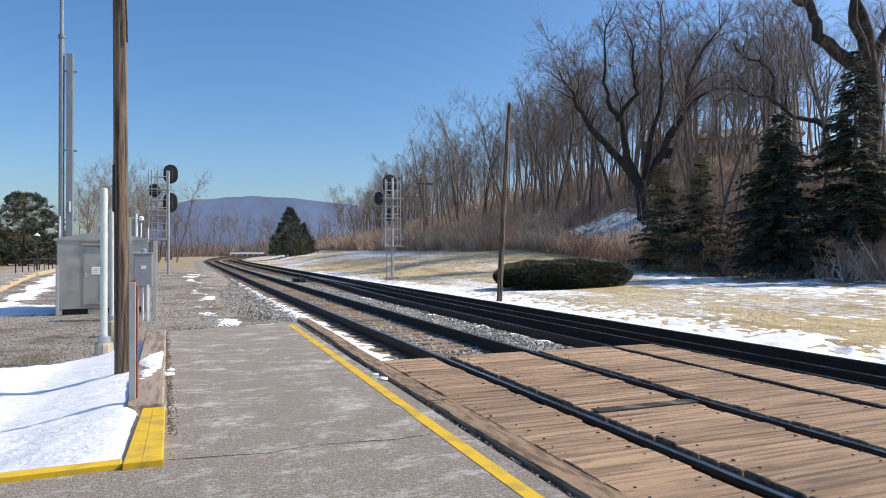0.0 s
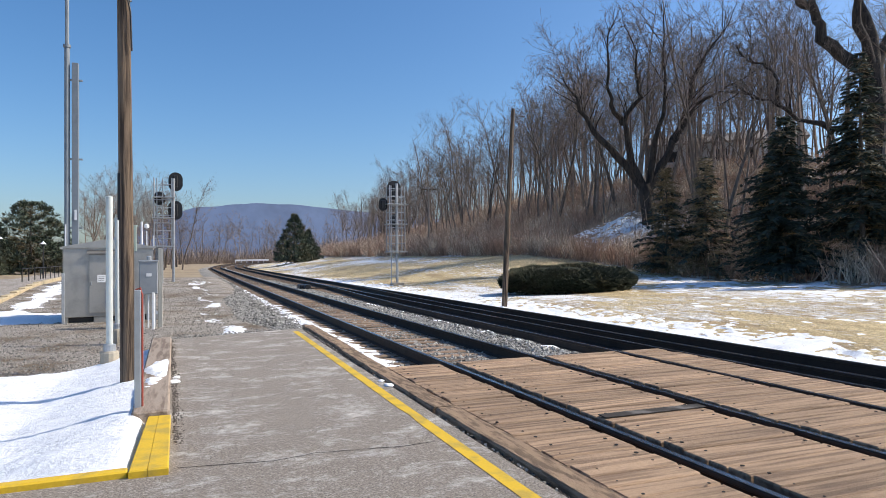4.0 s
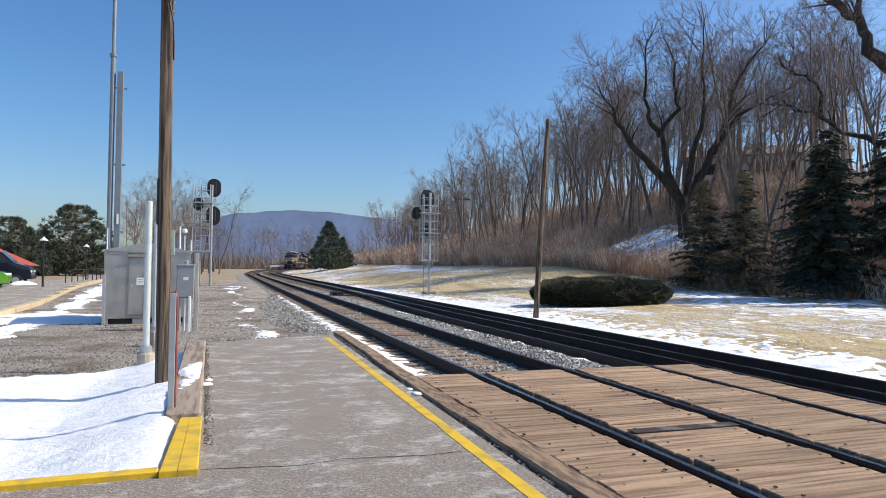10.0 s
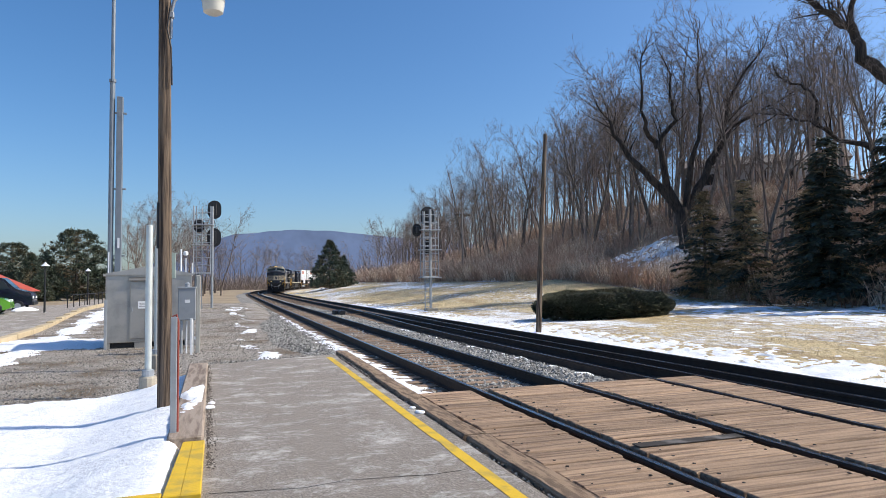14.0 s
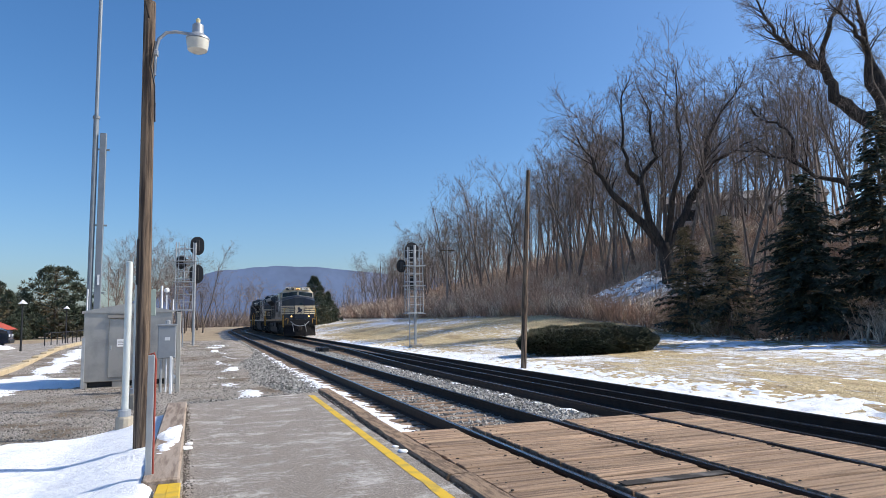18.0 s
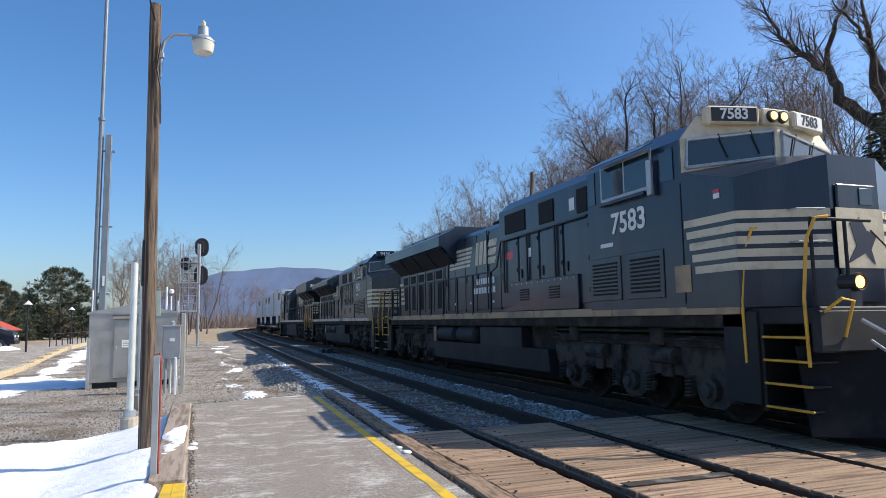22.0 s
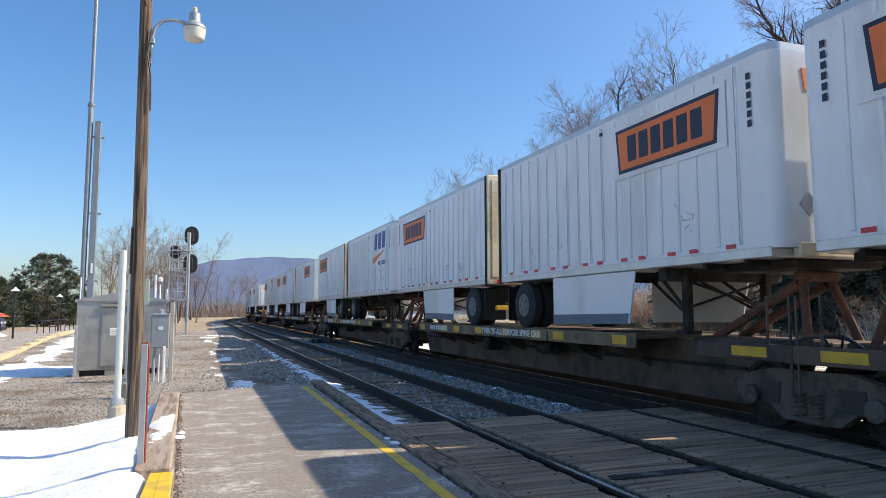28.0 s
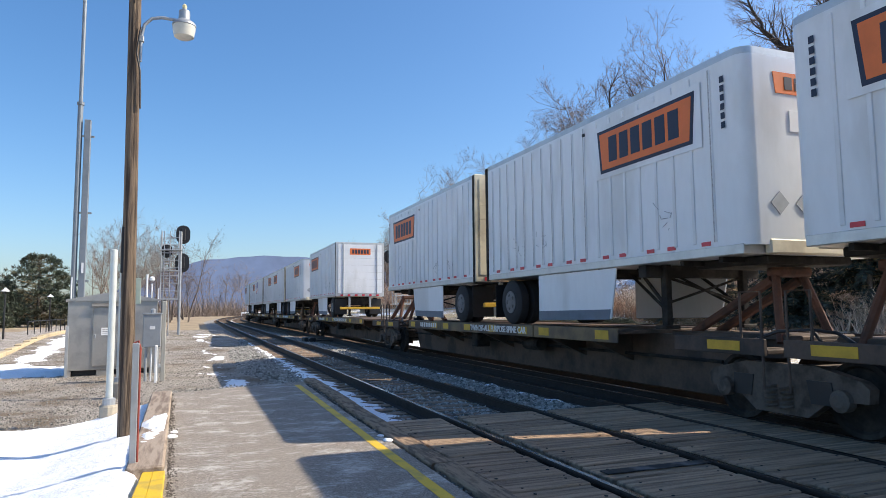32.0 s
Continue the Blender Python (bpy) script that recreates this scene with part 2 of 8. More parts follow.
SNOW = (0.90, 0.915, 0.94)
M = {
    "asphalt": mix_mat("asphalt", (0.225, 0.195, 0.165), (0.62, 0.59, 0.55), 0.92, 1.9, 12.0, 0.64, 0.13, 85, 1.0, 0.012, (0.8, 1.15, 1), (0.46, 0.42, 0.375), 0.60, 36, (0.02, 2.1, 0.4, 1.5)),
    "gravel": mix_mat("gravel_ground", (0.35, 0.315, 0.275), SNOW, 0.95, 0.35, 3.0, 0.90, 0.04, 30, 1.0, 0.07, (1, 1, 1), (0.19, 0.145, 0.10), 0.56, 0.6, (0.08, 1.9, 0.93, 1.05)),
    "lawn": mix_mat("lawn", (0.56, 0.445, 0.25), SNOW, 0.95, 0.16, 4.5, 0.555, 0.07, 26, 1.0, 0.06, (1, 0.35, 1), (0.38, 0.28, 0.15), 0.56, 0.9, (0.3, 1.65, 0.93, 1.05)),
    "slope": mix_mat("wood_floor", (0.35, 0.255, 0.18), SNOW, 0.95, 0.12, 2.2, 0.60, 0.06, 9, 1.0, 0.16, (1, 1, 1), (0.42, 0.33, 0.23), 0.55, 0.7, (0.1, 1.8, 0.93, 1.05)),
    "ballast": mix_mat("ballast", (0.28, 0.265, 0.24), SNOW, 0.95, 0.5, 4.0, 0.95, 0.05, 20, 1.0, 0.08, tones=(0.05, 1.9, 0.93, 1.05)),
    "stone": mat("ballast_stone", (0.32, 0.305, 0.275), 0.9, var=0.4, scale=3, fine=9, bump=0.3, rand=1.3, island=True),
    "snow": mix_mat("snow", (0.80, 0.82, 0.86), SNOW, 0.65, 1.3, 5.0, 0.33, 0.25, 22, 0.6, 0.035),
    "crumb": mat("asphalt_crumb", (0.11, 0.095, 0.082), 0.95, var=0.5, scale=3, fine=9, bump=0.2),
    "yellow": mat("yellow_paint", (0.68, 0.44, 0.02), 0.6, var=0.25, scale=5, fine=50, bump=0.3, other=(0.48, 0.33, 0.05), amount=0.45),
    "timber": mat("weathered_timber", (0.36, 0.25, 0.16), 0.92, var=0.6, scale=5, fine=45, bump=1.0, other=(0.17, 0.115, 0.075), amount=0.6, stretch=(4, 0.8, 4), dist=0.02),
    "plank": mat("crossing_plank", (0.465, 0.315, 0.20), 0.88, var=0.7, scale=2.0, fine=40, bump=1.0, other=(0.25, 0.165, 0.105), amount=0.58, stretch=(0.45, 9, 9), rand=0.46, dist=0.012),
    "kerbwood": mat("grey_kerb_timber", (0.36, 0.29, 0.23), 0.92, var=0.5, scale=3, fine=34, bump=0.9, other=(0.20, 0.15, 0.115), amount=0.55, stretch=(5, 0.5, 5)),
    "tie": mat("tie_wood", (0.27, 0.185, 0.125), 0.95, var=0.5, scale=4, fine=26, bump=0.8, other=(0.14, 0.10, 0.07), amount=0.6, stretch=(0.6, 5, 5), rand=0.45),
    "rail": mat("rusty_rail", (0.036, 0.024, 0.018), 0.8, 0.2, var=0.4, scale=6, fine=50, bump=0.3),
    "railtop": mat("polished_rail_head", (0.55, 0.55, 0.57), 0.22, 1.0, var=0.1, scale=3, fine=40, bump=0.02),
    "steel": mat("galvanised_steel", (0.40, 0.42, 0.44), 0.45, 0.45, var=0.2, scale=5, fine=40, bump=0.08, rand=0.08),
    "cabinet": mat("brushed_aluminium_sheet", (0.45, 0.435, 0.41), 0.36, 0.75, var=0.2, scale=2.2, fine=30, bump=0.05, other=(0.36, 0.35, 0.335), amount=0.5),
    "white": mat("white_paint", (0.78, 0.79, 0.80), 0.5, var=0.08, scale=4, fine=30, bump=0.05),
    "black": mat("black_paint", (0.015, 0.015, 0.017), 0.5, var=0.3, scale=4, fine=30, bump=0.05),
    "pole": mat("creosoted_pole", (0.20, 0.145, 0.10), 0.9, var=0.5, scale=4, fine=26, bump=1.0, other=(0.05, 0.034, 0.025), amount=0.62, stretch=(6, 6, 0.28), dist=0.02),
    "bark": mat("bark", (0.22, 0.18, 0.148), 0.95, var=0.5, scale=3, fine=16, bump=0.9, dist=0.03, rand=0.7, other=(0.10, 0.08, 0.066), amount=0.45, stretch=(2, 2, 0.5)),
    "darkbark": mat("dark_bark", (0.062, 0.049, 0.040), 0.95, var=0.6, scale=3, fine=14, bump=1.0, dist=0.05, other=(0.025, 0.021, 0.018), amount=0.55, stretch=(2.5, 2.5, 0.4)),
    "needlebrown": mat("bare_spruce_twigs", (0.25, 0.19, 0.10), 0.95, var=0.5, scale=2, fine=8, bump=0, rand=0.7, island=True),
    "twig": mat("twigs", (0.225, 0.178, 0.150), 0.95, var=0.4, scale=2, fine=8, bump=0, rand=1.1, island=True),
    "needle": mat("spruce_needles", (0.042, 0.060, 0.047), 0.7, var=0.5, scale=1.2, fine=7, bump=0, other=(0.019, 0.029, 0.021), amount=0.5, rand=1.1, island=True),
    "hedge": mat("yew_leaves", (0.026, 0.033, 0.013), 0.8, var=0.5, scale=1.5, fine=12, bump=0, other=(0.06, 0.054, 0.022), amount=0.4, rand=0.9, island=True),
    "brush": mat("dry_brush", (0.42, 0.28, 0.20), 0.95, var=0.5, scale=0.45, fine=3, bump=0, other=(0.68, 0.58, 0.45), amount=0.5, rand=1.0, island=True),
    "concrete": mat("concrete", (0.42, 0.37, 0.29), 0.9, var=0.3, scale=4, fine=40, bump=0.4),
    "kerbstone": mat("tan_concrete_kerb", (0.52, 0.42, 0.27), 0.9, var=0.25, scale=2, fine=30, bump=0.4),
    # blue of the distance haze is put into the ridge's colour
    "ridge": mat("hazed_wooded_ridge", (0.125, 0.175, 0.295), 1.0, var=0.25, scale=0.006, fine=0.03, bump=0),
    "yardstone": mat("yard_gravel_stone", (0.27, 0.25, 0.22), 0.92, var=0.4, scale=3, fine=9, bump=0.2, rand=0.9, island=True),
    "field": mix_mat("dull_field", (0.30, 0.225, 0.145), (0.40, 0.32, 0.21), 0.95, 0.12, 1.5, 0.5, 0.2, 8, 0.8, 0.06, (1, 1, 1), (0.20, 0.15, 0.10), 0.5, 0.4),
    "maststeel": mat("weathered_mast_steel", (0.22, 0.25, 0.28), 0.5, 0.3, var=0.2, scale=3, fine=30, bump=0.05),
    "pinegreen": mat("pine_needles", (0.078, 0.102, 0.070), 0.7, var=0.5, scale=0.4, fine=5, bump=0, other=(0.13, 0.115, 0.07), amount=0.35, rand=1.1, island=True),
    "red": mat("red_metal_roof", (0.42, 0.075, 0.03), 0.5, var=0.15, scale=2, fine=20, bump=0.1),
}


# ------------------------------------------------------------ building blocks
class Build:
    """Collects vertices and faces of one mesh."""

    def __init__(self):
        self.v, self.f = [], []

    def add(self, verts, faces):
        k = len(self.v)
        self.v += [tuple(p) for p in verts]
        self.f += [tuple(i + k for i in q) for q in faces]
        return self

    def box(self, x0, x1, y0, y1, z0, z1, bevel=0.0, m=None):
        b = min(bevel, (x1 - x0) * 0.45, (y1 - y0) * 0.45, (z1 - z0) * 0.45)
        if b <= 0:
            vs = [(x, y, z) for x in (x0, x1) for y in (y0, y1) for z in (z0, z1)]
            fs = [(0, 1, 3, 2), (4, 6, 7, 5), (0, 4, 5, 1), (2, 3, 7, 6), (0, 2, 6, 4), (1, 5, 7, 3)]
        else:
            vs = []
            for ix, x in enumerate((x0, x1)):
                for iy, y in enumerate((y0, y1)):
                    for iz, z in enumerate((z0, z1)):
                        xi, yi, zi = x + b * (1 - 2 * ix), y + b * (1 - 2 * iy), z + b * (1 - 2 * iz)
                        vs += [(x, yi, zi), (xi, y, zi), (xi, yi, z)]
            c = lambda ix, iy, iz, a: 3 * (4 * ix + 2 * iy + iz) + a
            fs = []
            for i in (0, 1):
                o = [(0, 0), (1, 0), (1, 1), (0, 1)]
                fs.append(tuple(c(i, p, q, 0) for p, q in (o if i else o[::-1])))
                fs.append(tuple(c(p, i, q, 1) for p, q in (o[::-1] if i else o)))
                fs.append(tuple(c(p, q, i, 2) for p, q in (o if i else o[::-1])))
            for i in (0, 1):
                for j in (0, 1):
                    fs.append((c(i, j, 0, 0), c(i, j, 1, 0), c(i, j, 1, 1), c(i, j, 0, 1)))
                    fs.append((c(i, 0, j, 0), c(i, 1, j, 0), c(i, 1, j, 2), c(i, 0, j, 2)))
                    fs.append((c(0, i, j, 1), c(1, i, j, 1), c(1, i, j, 2), c(0, i, j, 2)))
                    for k in (0, 1):
                        fs.append((c(i, j, k, 0), c(i, j, k, 1), c(i, j, k, 2)))
        if m is not None:
            vs = [tuple(m @ Vector(p)) for p in vs]
        return self.add(vs, fs)

    def tube(self, pts, radii, n=8, caps=True):
        pts = [Vector(p) for p in pts]
        if not hasattr(radii, "__len__"):
            radii = [radii] * len(pts)
        k, side = len(self.v), None
        for i, p in enumerate(pts):
            d = (pts[min(i + 1, len(pts) - 1)] - pts[max(i - 1, 0)]).normalized()
            if side is None:
                side = d.orthogonal().normalized()
            side = (side - d * side.dot(d)).normalized()
            up = d.cross(side)
            for j in range(n):
                a = 2 * math.pi * j / n
                q = p + (side * math.cos(a) + up * math.sin(a)) * radii[i]
                self.v.append((q.x, q.y, q.z))
        for i in range(len(pts) - 1):
            for j in range(n):
                a, b = k + i * n + j, k + i * n + (j + 1) % n
                self.f.append((a, b, b + n, a + n))
        if caps:
            self.f.append(tuple(range(k + n - 1, k - 1, -1)))
            self.f.append(tuple(range(k + (len(pts) - 1) * n, k + len(pts) * n)))
        return self

    def prism(self, prof, axis, lo, hi, m=None):
        """A closed profile of (a, b) pairs, pushed along an axis: x: (y, z); y: (x, z); z: (x, y)."""
        place = {"x": lambda t, a, b: (t, a, b), "y": lambda t, a, b: (a, t, b), "z": lambda t, a, b: (a, b, t)}[axis]
        n = len(prof)
        vs = [place(lo, *p) for p in prof] + [place(hi, *p) for p in prof]
        if m is not None:
            vs = [tuple(m @ Vector(p)) for p in vs]
        return self.add(vs, [tuple(range(n))[::-1], tuple(range(n, 2 * n))] + [(i, (i + 1) % n, n + (i + 1) % n, n + i) for i in range(n)])

    def lathe(self, prof, centre, axis="z", n=20):
        """A profile of (radius, height) pairs turned about an axis through centre."""
        c, k = Vector(centre), len(self.v)
        for r, h in prof:
            for j in range(n):
                a = 2 * math.pi * j / n
                u, w = r * math.cos(a), r * math.sin(a)
                self.v.append(tuple(c + Vector({"z": (u, w, h), "x": (h, u, w), "y": (w, h, u)}[axis])))
        for i in range(len(prof) - 1):
            for j in range(n):
                a, b = k + i * n + j, k + i * n + (j + 1) % n
                self.f.append((a, b, b + n, a + n))
        self.f.append(tuple(range(k + n - 1, k - 1, -1)))
        self.f.append(tuple(range(k + (len(prof) - 1) * n, k + len(prof) * n)))
        return self

    def mesh(self, name, material, smooth=False):
        me = bpy.data.meshes.new(name)
        me.from_pydata(self.v, [], self.f)
        me.materials.append(material)
        if smooth:
            me.polygons.foreach_set("use_smooth", [True] * len(me.polygons))
            me.set_sharp_from_angle(angle=radians(40))
        me.update()
        return me


def part(name, build, material, parent, label="", smooth=False, kind="", m=None):
    ob = new(name, build.mesh(name, material, smooth) if isinstance(build, Build) else build)
    ob.parent = parent
    if m is not None:
        ob.matrix_basis = m
    return tagged(ob, label, kind=kind)


def thing(name, m, label, category, group="", kind=""):
    ob = new(name)
    ob.empty_display_size = 0.2
    ob.matrix_basis = m
    return tagged(ob, label, category, group, kind)


def smooth_step(a, b, x):
    t = min(max((x - a) / (b - a), 0.0), 1.0)
    return t * t * (3 - 2 * t)


# ------------------------------------------------------------ the line of the tracks
CURVE_AT, CURVE_R, MAIN = 105.0, 325.0, 8.2


def track_z(s):
    return 0.00002 * max(0.0, min(s, 240) - 40) ** 2 + 0.008 * max(0.0, s - 240)


def on_track(s, x0=MAIN):
    """Place and heading (degrees, clockwise) at s metres along the line whose straight runs at x0."""
    if s <= CURVE_AT:
        return x0, s, track_z(s), 0.0
    a = (s - CURVE_AT) / CURVE_R
    r = CURVE_R - (x0 - MAIN)
    return MAIN + CURVE_R - r * math.cos(a), CURVE_AT + r * math.sin(a), track_z(s), math.degrees(a)


def track_offset(x, y):
    """How far (x, y) lies to the side of the main line, and s there."""
    if y <= CURVE_AT:
        return x - MAIN, y
    dx, dy = x - (MAIN + CURVE_R), y - CURVE_AT
    r, a = math.hypot(dx, dy), math.atan2(dy, -dx)
    return CURVE_R - r, CURVE_AT + a * CURVE_R


def ground_z(x, y):
    """Height of the one ground sheet."""
    o, s = track_offset(x, y)
    tz = track_z(s)
    n1 = noise.noise(Vector((x * 0.08, y * 0.08, 0)))
    n2 = noise.noise(Vector((x * 0.4, y * 0.4, 3)))
    if o < -5:                                               # towards the road
        z = -0.34 + 0.02 * n2 + tz * smooth_step(-60, -6, o)
        z += 0.40 * smooth_step(-5, -6.3, o) * smooth_step(30, 46, y) * smooth_step(75, 55, y)
    else:
        z = -0.30 + tz
        z -= smooth_step(-4.0, -6.5, o) * 0.04
    if o > 1.5:
        far = smooth_step(30, 50, s)
        lawn = smooth_step(2.2, 4.0, o) * 0.12 + max(0, o - 3) * (0.012 + 0.115 * far * smooth_step(3, 9, o))
        edge = 21.0 - 3.5 * far + 1.2 * noise.noise(Vector((y * 0.07, 4, 0)))
        lawn = min(lawn, max(0, edge + 1 - 3) * (0.012 + 0.115 * far) + 0.12)
        hill = 8.2 * smooth_step(edge, edge + 25, o) * (1 + 0.15 * n1)
        hill *= 1 - 0.75 * smooth_step(75, 190, s)
        z += lawn + hill + 0.04 * n2 * smooth_step(3, 6, o) + 0.35 * n2 * smooth_step(edge, edge + 4, o)
    return z



# ------------------------------------------------------------ ground
def axis_lines(lo, hi, a, b, step, grow=1.22):
    """Grid lines: even between a and b, wider and wider out to lo and hi."""
    mid = [a + i * step for i in range(int(round((b - a) / step)) + 1)]
    left, right, d = [], [], step
    x = a
    while x > lo:
        d *= grow
        x -= d
        left.append(max(x, lo))
    d, x = step, mid[-1]
    while x < hi:
        d *= grow
        x += d
        right.append(min(x, hi))
    return left[::-1] + mid + right


gx, gy = axis_lines(-2600, 2600, -14, 62, 0.8), axis_lines(-1500, 3000, -10, 130, 0.9)
gb = Build()
gb.v = [(x, y, ground_z(x, y)) for y in gy for x in gx]
nx = len(gx)
zones = []
for j in range(len(gy) - 1):
    for i in range(nx - 1):
        gb.f.append((j * nx + i, j * nx + i + 1, (j + 1) * nx + i + 1, (j + 1) * nx + i))
        x, y = (gx[i] + gx[i + 1]) / 2, (gy[j] + gy[j + 1]) / 2
        o, s = track_offset(x, y)
        far = smooth_step(30, 50, s)
        edge = 21.0 - 3.5 * far + 1.2 * noise.noise(Vector((y * 0.07, 4, 0)))
        if o < -5.5:
            zones.append(0 if x > -12 and y < 60 else 3 if y > 60 else 1)
        elif o < 1.9:
            zones.append(0)
        elif o < edge + 0.7 * noise.noise(Vector((x * 0.6, y * 0.6, 9))):
            zones.append(1)
        else:
            zones.append(2)
gm = gb.mesh("ground", M["gravel"], True)
gm.materials.append(M["lawn"])
gm.materials.append(M["slope"])
gm.materials.append(M["field"])
gm.polygons.foreach_set("material_index", zones)
ground = tagged(new("ground", gm), "gravel yard, winter lawn with thin snow and leafy wooded slope", "ground", kind="structure")


def snow_sheet(name, x0, x1, y0, y1, step, depth, base=None):
    """Snow that thins out to nothing: depth(x, y) above the ground, below it where negative."""
    b = Build()
    nx_, ny_ = int((x1 - x0) / step) + 1, int((y1 - y0) / step) + 1
    h = [[depth(x0 + i * step, y0 + j * step) for i in range(nx_)] for j in range(ny_)]
    idx = {}

    def at(i, j):
        if (i, j) not in idx:
            x, y = x0 + i * step, y0 + j * step
            idx[i, j] = len(b.v)
            b.v.append((x, y, (base(x, y) if base else ground_z(x, y)) + max(h[j][i], -0.06)))
        return idx[i, j]

    for j in range(ny_ - 1):
        for i in range(nx_ - 1):
            if max(h[j][i], h[j][i + 1], h[j + 1][i], h[j + 1][i + 1]) > -0.005:
                b.f.append((at(i, j), at(i + 1, j), at(i + 1, j + 1), at(i, j + 1)))
    return tagged(new(name, b.mesh(name, M["snow"], True)), "thin patchy old snow on the ground", "snow", kind="structure")


def nz(x, y, f, k=0.0):
    return noise.noise(Vector((x * f, y * f, k)))


# ------------------------------------------------------------ ballast, rails, ties
def sweep(profile, s0, s1, step, x0, jitter=0.0):
    """A profile of (offset from x0, z) pairs carried along the line of the tracks."""
    b, n = Build(), len(profile)
    stops, s = [], s0
    while s < s1:
        stops.append(s)
        s += step
    stops.append(s1)
    for s in stops:
        for o, z in profile:
            x, y, tz, _ = on_track(s, x0 + o)
            b.v.append((x, y, z + tz + (jitter * nz(x, y, 1.7) if jitter else 0)))
    for i in range(len(stops) - 1):
        for j in range(n - 1):
            b.f.append((i * n + j, i * n + j + 1, (i + 1) * n + j + 1, (i + 1) * n + j))
    return b


def bed_left(s):
    return 2.45 - 2.6 * smooth_step(14.8, 22, s)


bed = Build()
for i, s in enumerate([-50 + k * 1.5 for k in range(45)] + [17.5 + k * 0.7 for k in range(90)] + [80.5 + k * 4 for k in range(90)]):
    lf = bed_left(s)
    for k in range(24):
        if k < 5:
            x = lf + (2.75 - lf) * (k / 5)
            z = -0.55 + 0.34 * smooth_step(0, 1, k / 5)
        else:
            x = 2.75 + (9.75 - 2.75) * (k - 5) / 15 if k <= 20 else 9.75 + (k - 20) * 0.45
            z = (-0.208 if 6 < k < 20 else -0.218) if k <= 20 else -0.225 - 0.10 * (k - 20)
            if k in (11, 12):                                # heaped between the two tracks
                z = -0.10 - 0.10 * smooth_step(38, 60, s)
        px, py, tz, _ = on_track(s, x)
        bed.v.append((px, py, z + tz + 0.02 * nz(px, py, 2.1)))
rows_ = len(bed.v) // 24
bed.f = [(i * 24 + j, i * 24 + j + 1, (i + 1) * 24 + j + 1, (i + 1) * 24 + j) for i in range(rows_ - 1) for j in range(23)]
tagged(new("ballast_bed", bed.mesh("ballast_bed", M["ballast"], True)), "grey crushed stone ballast under the tracks", "ballast", kind="structure")

RAIL_PROFILE = [(0.07, -0.186), (0.07, -0.174), (0.012, -0.155), (0.010, -0.05), (0.037, -0.035), (0.037, -0.008), (0.028, 0.0),
                (-0.028, 0.0), (-0.037, -0.008), (-0.037, -0.035), (-0.010, -0.05), (-0.012, -0.155), (-0.07, -0.174), (-0.07, -0.186)]


def rail(x0, parent, s0=-50.0, s1=420.0, taper=None):
    r = part("rail", sweep(RAIL_PROFILE[::-1], s0, s1, 2.5, x0), M["rail"], parent, "rusty steel rail")
    part("rail_head", sweep([(-0.028, 0.003), (0.028, 0.003)], s0, s1, 2.5, x0), M["railtop"], r, "polished running surface")
    return r


def track(name, label, x0, tie_len, tie_x, seed, near_from, rails):
    rnd = random.Random(seed)
    t = thing(name, Matrix(), label, "railway track", kind="structure")
    for x in rails:
        rail(x, t)
    one = Build().box(-tie_len / 2, tie_len / 2, -0.115, 0.115, -0.36, -0.187, 0.012).mesh("tie", M["tie"])
    far, s = Build(), -50.0
    while s < 330:
        s += 0.50 + rnd.uniform(-0.03, 0.03)
        x, y, z, h = on_track(s, tie_x)
        m = pose(x + rnd.uniform(-0.05, 0.05), y, z + rnd.uniform(-0.008, 0.008), 0, 0, -h + rnd.uniform(-0.8, 0.8))
        if near_from < s < near_from + 34:
            part("tie", one, None, t, m=m)
        elif s > near_from or s < 0:
            far.box(-tie_len / 2, tie_len / 2, -0.115, 0.115, -0.36, -0.187, 0, m)
    part("far_ties", far, M["tie"], t, "brown wooden ties", kind="stuff")
    return t


track_near = track("track_near", "straight railway track with rusty rails and wooden ties", 4.31, 2.6, 4.31, 5, 9.35, (3.555, 5.062))
track_main = track("track_main", "railway track with rusty rails on which the train runs", MAIN, 3.6, 7.75, 6, 9.35, (7.447, 8.953))
# the interlaced second pair of rails, which joins the main pair at the switch
for xo in (6.55, 8.05):
    gp = Build()
    gstops = [-50.0, 0.0, 9.0, 20.0, 26.0, 30.0, 34.0, 38.0, 41.0]
    for s in gstops:
        k = smooth_step(18, 41, s) * 0.83
        for o, z in RAIL_PROFILE[::-1]:
            gp.v.append((xo + k + o, s, z))
    n = len(RAIL_PROFILE)
    gp.f = [(i * n + j, i * n + j + 1, (i + 1) * n + j + 1, (i + 1) * n + j) for i in range(len(gstops) - 1) for j in range(n - 1)]
    r = part("rail", gp, M["rail"], track_main, "rusty rail of the interlaced track")
    gh = Build()
    for s in gstops:
        k = smooth_step(18, 41, s) * 0.83
        gh.v += [(xo + k - 0.028, s, 0.003), (xo + k + 0.028, s, 0.003)]
    gh.f = [(2 * i, 2 * i + 1, 2 * i + 3, 2 * i + 2) for i in range(len(gstops) - 1)]
    part("rail_head", gh, M["railtop"], r, "polished running surface")

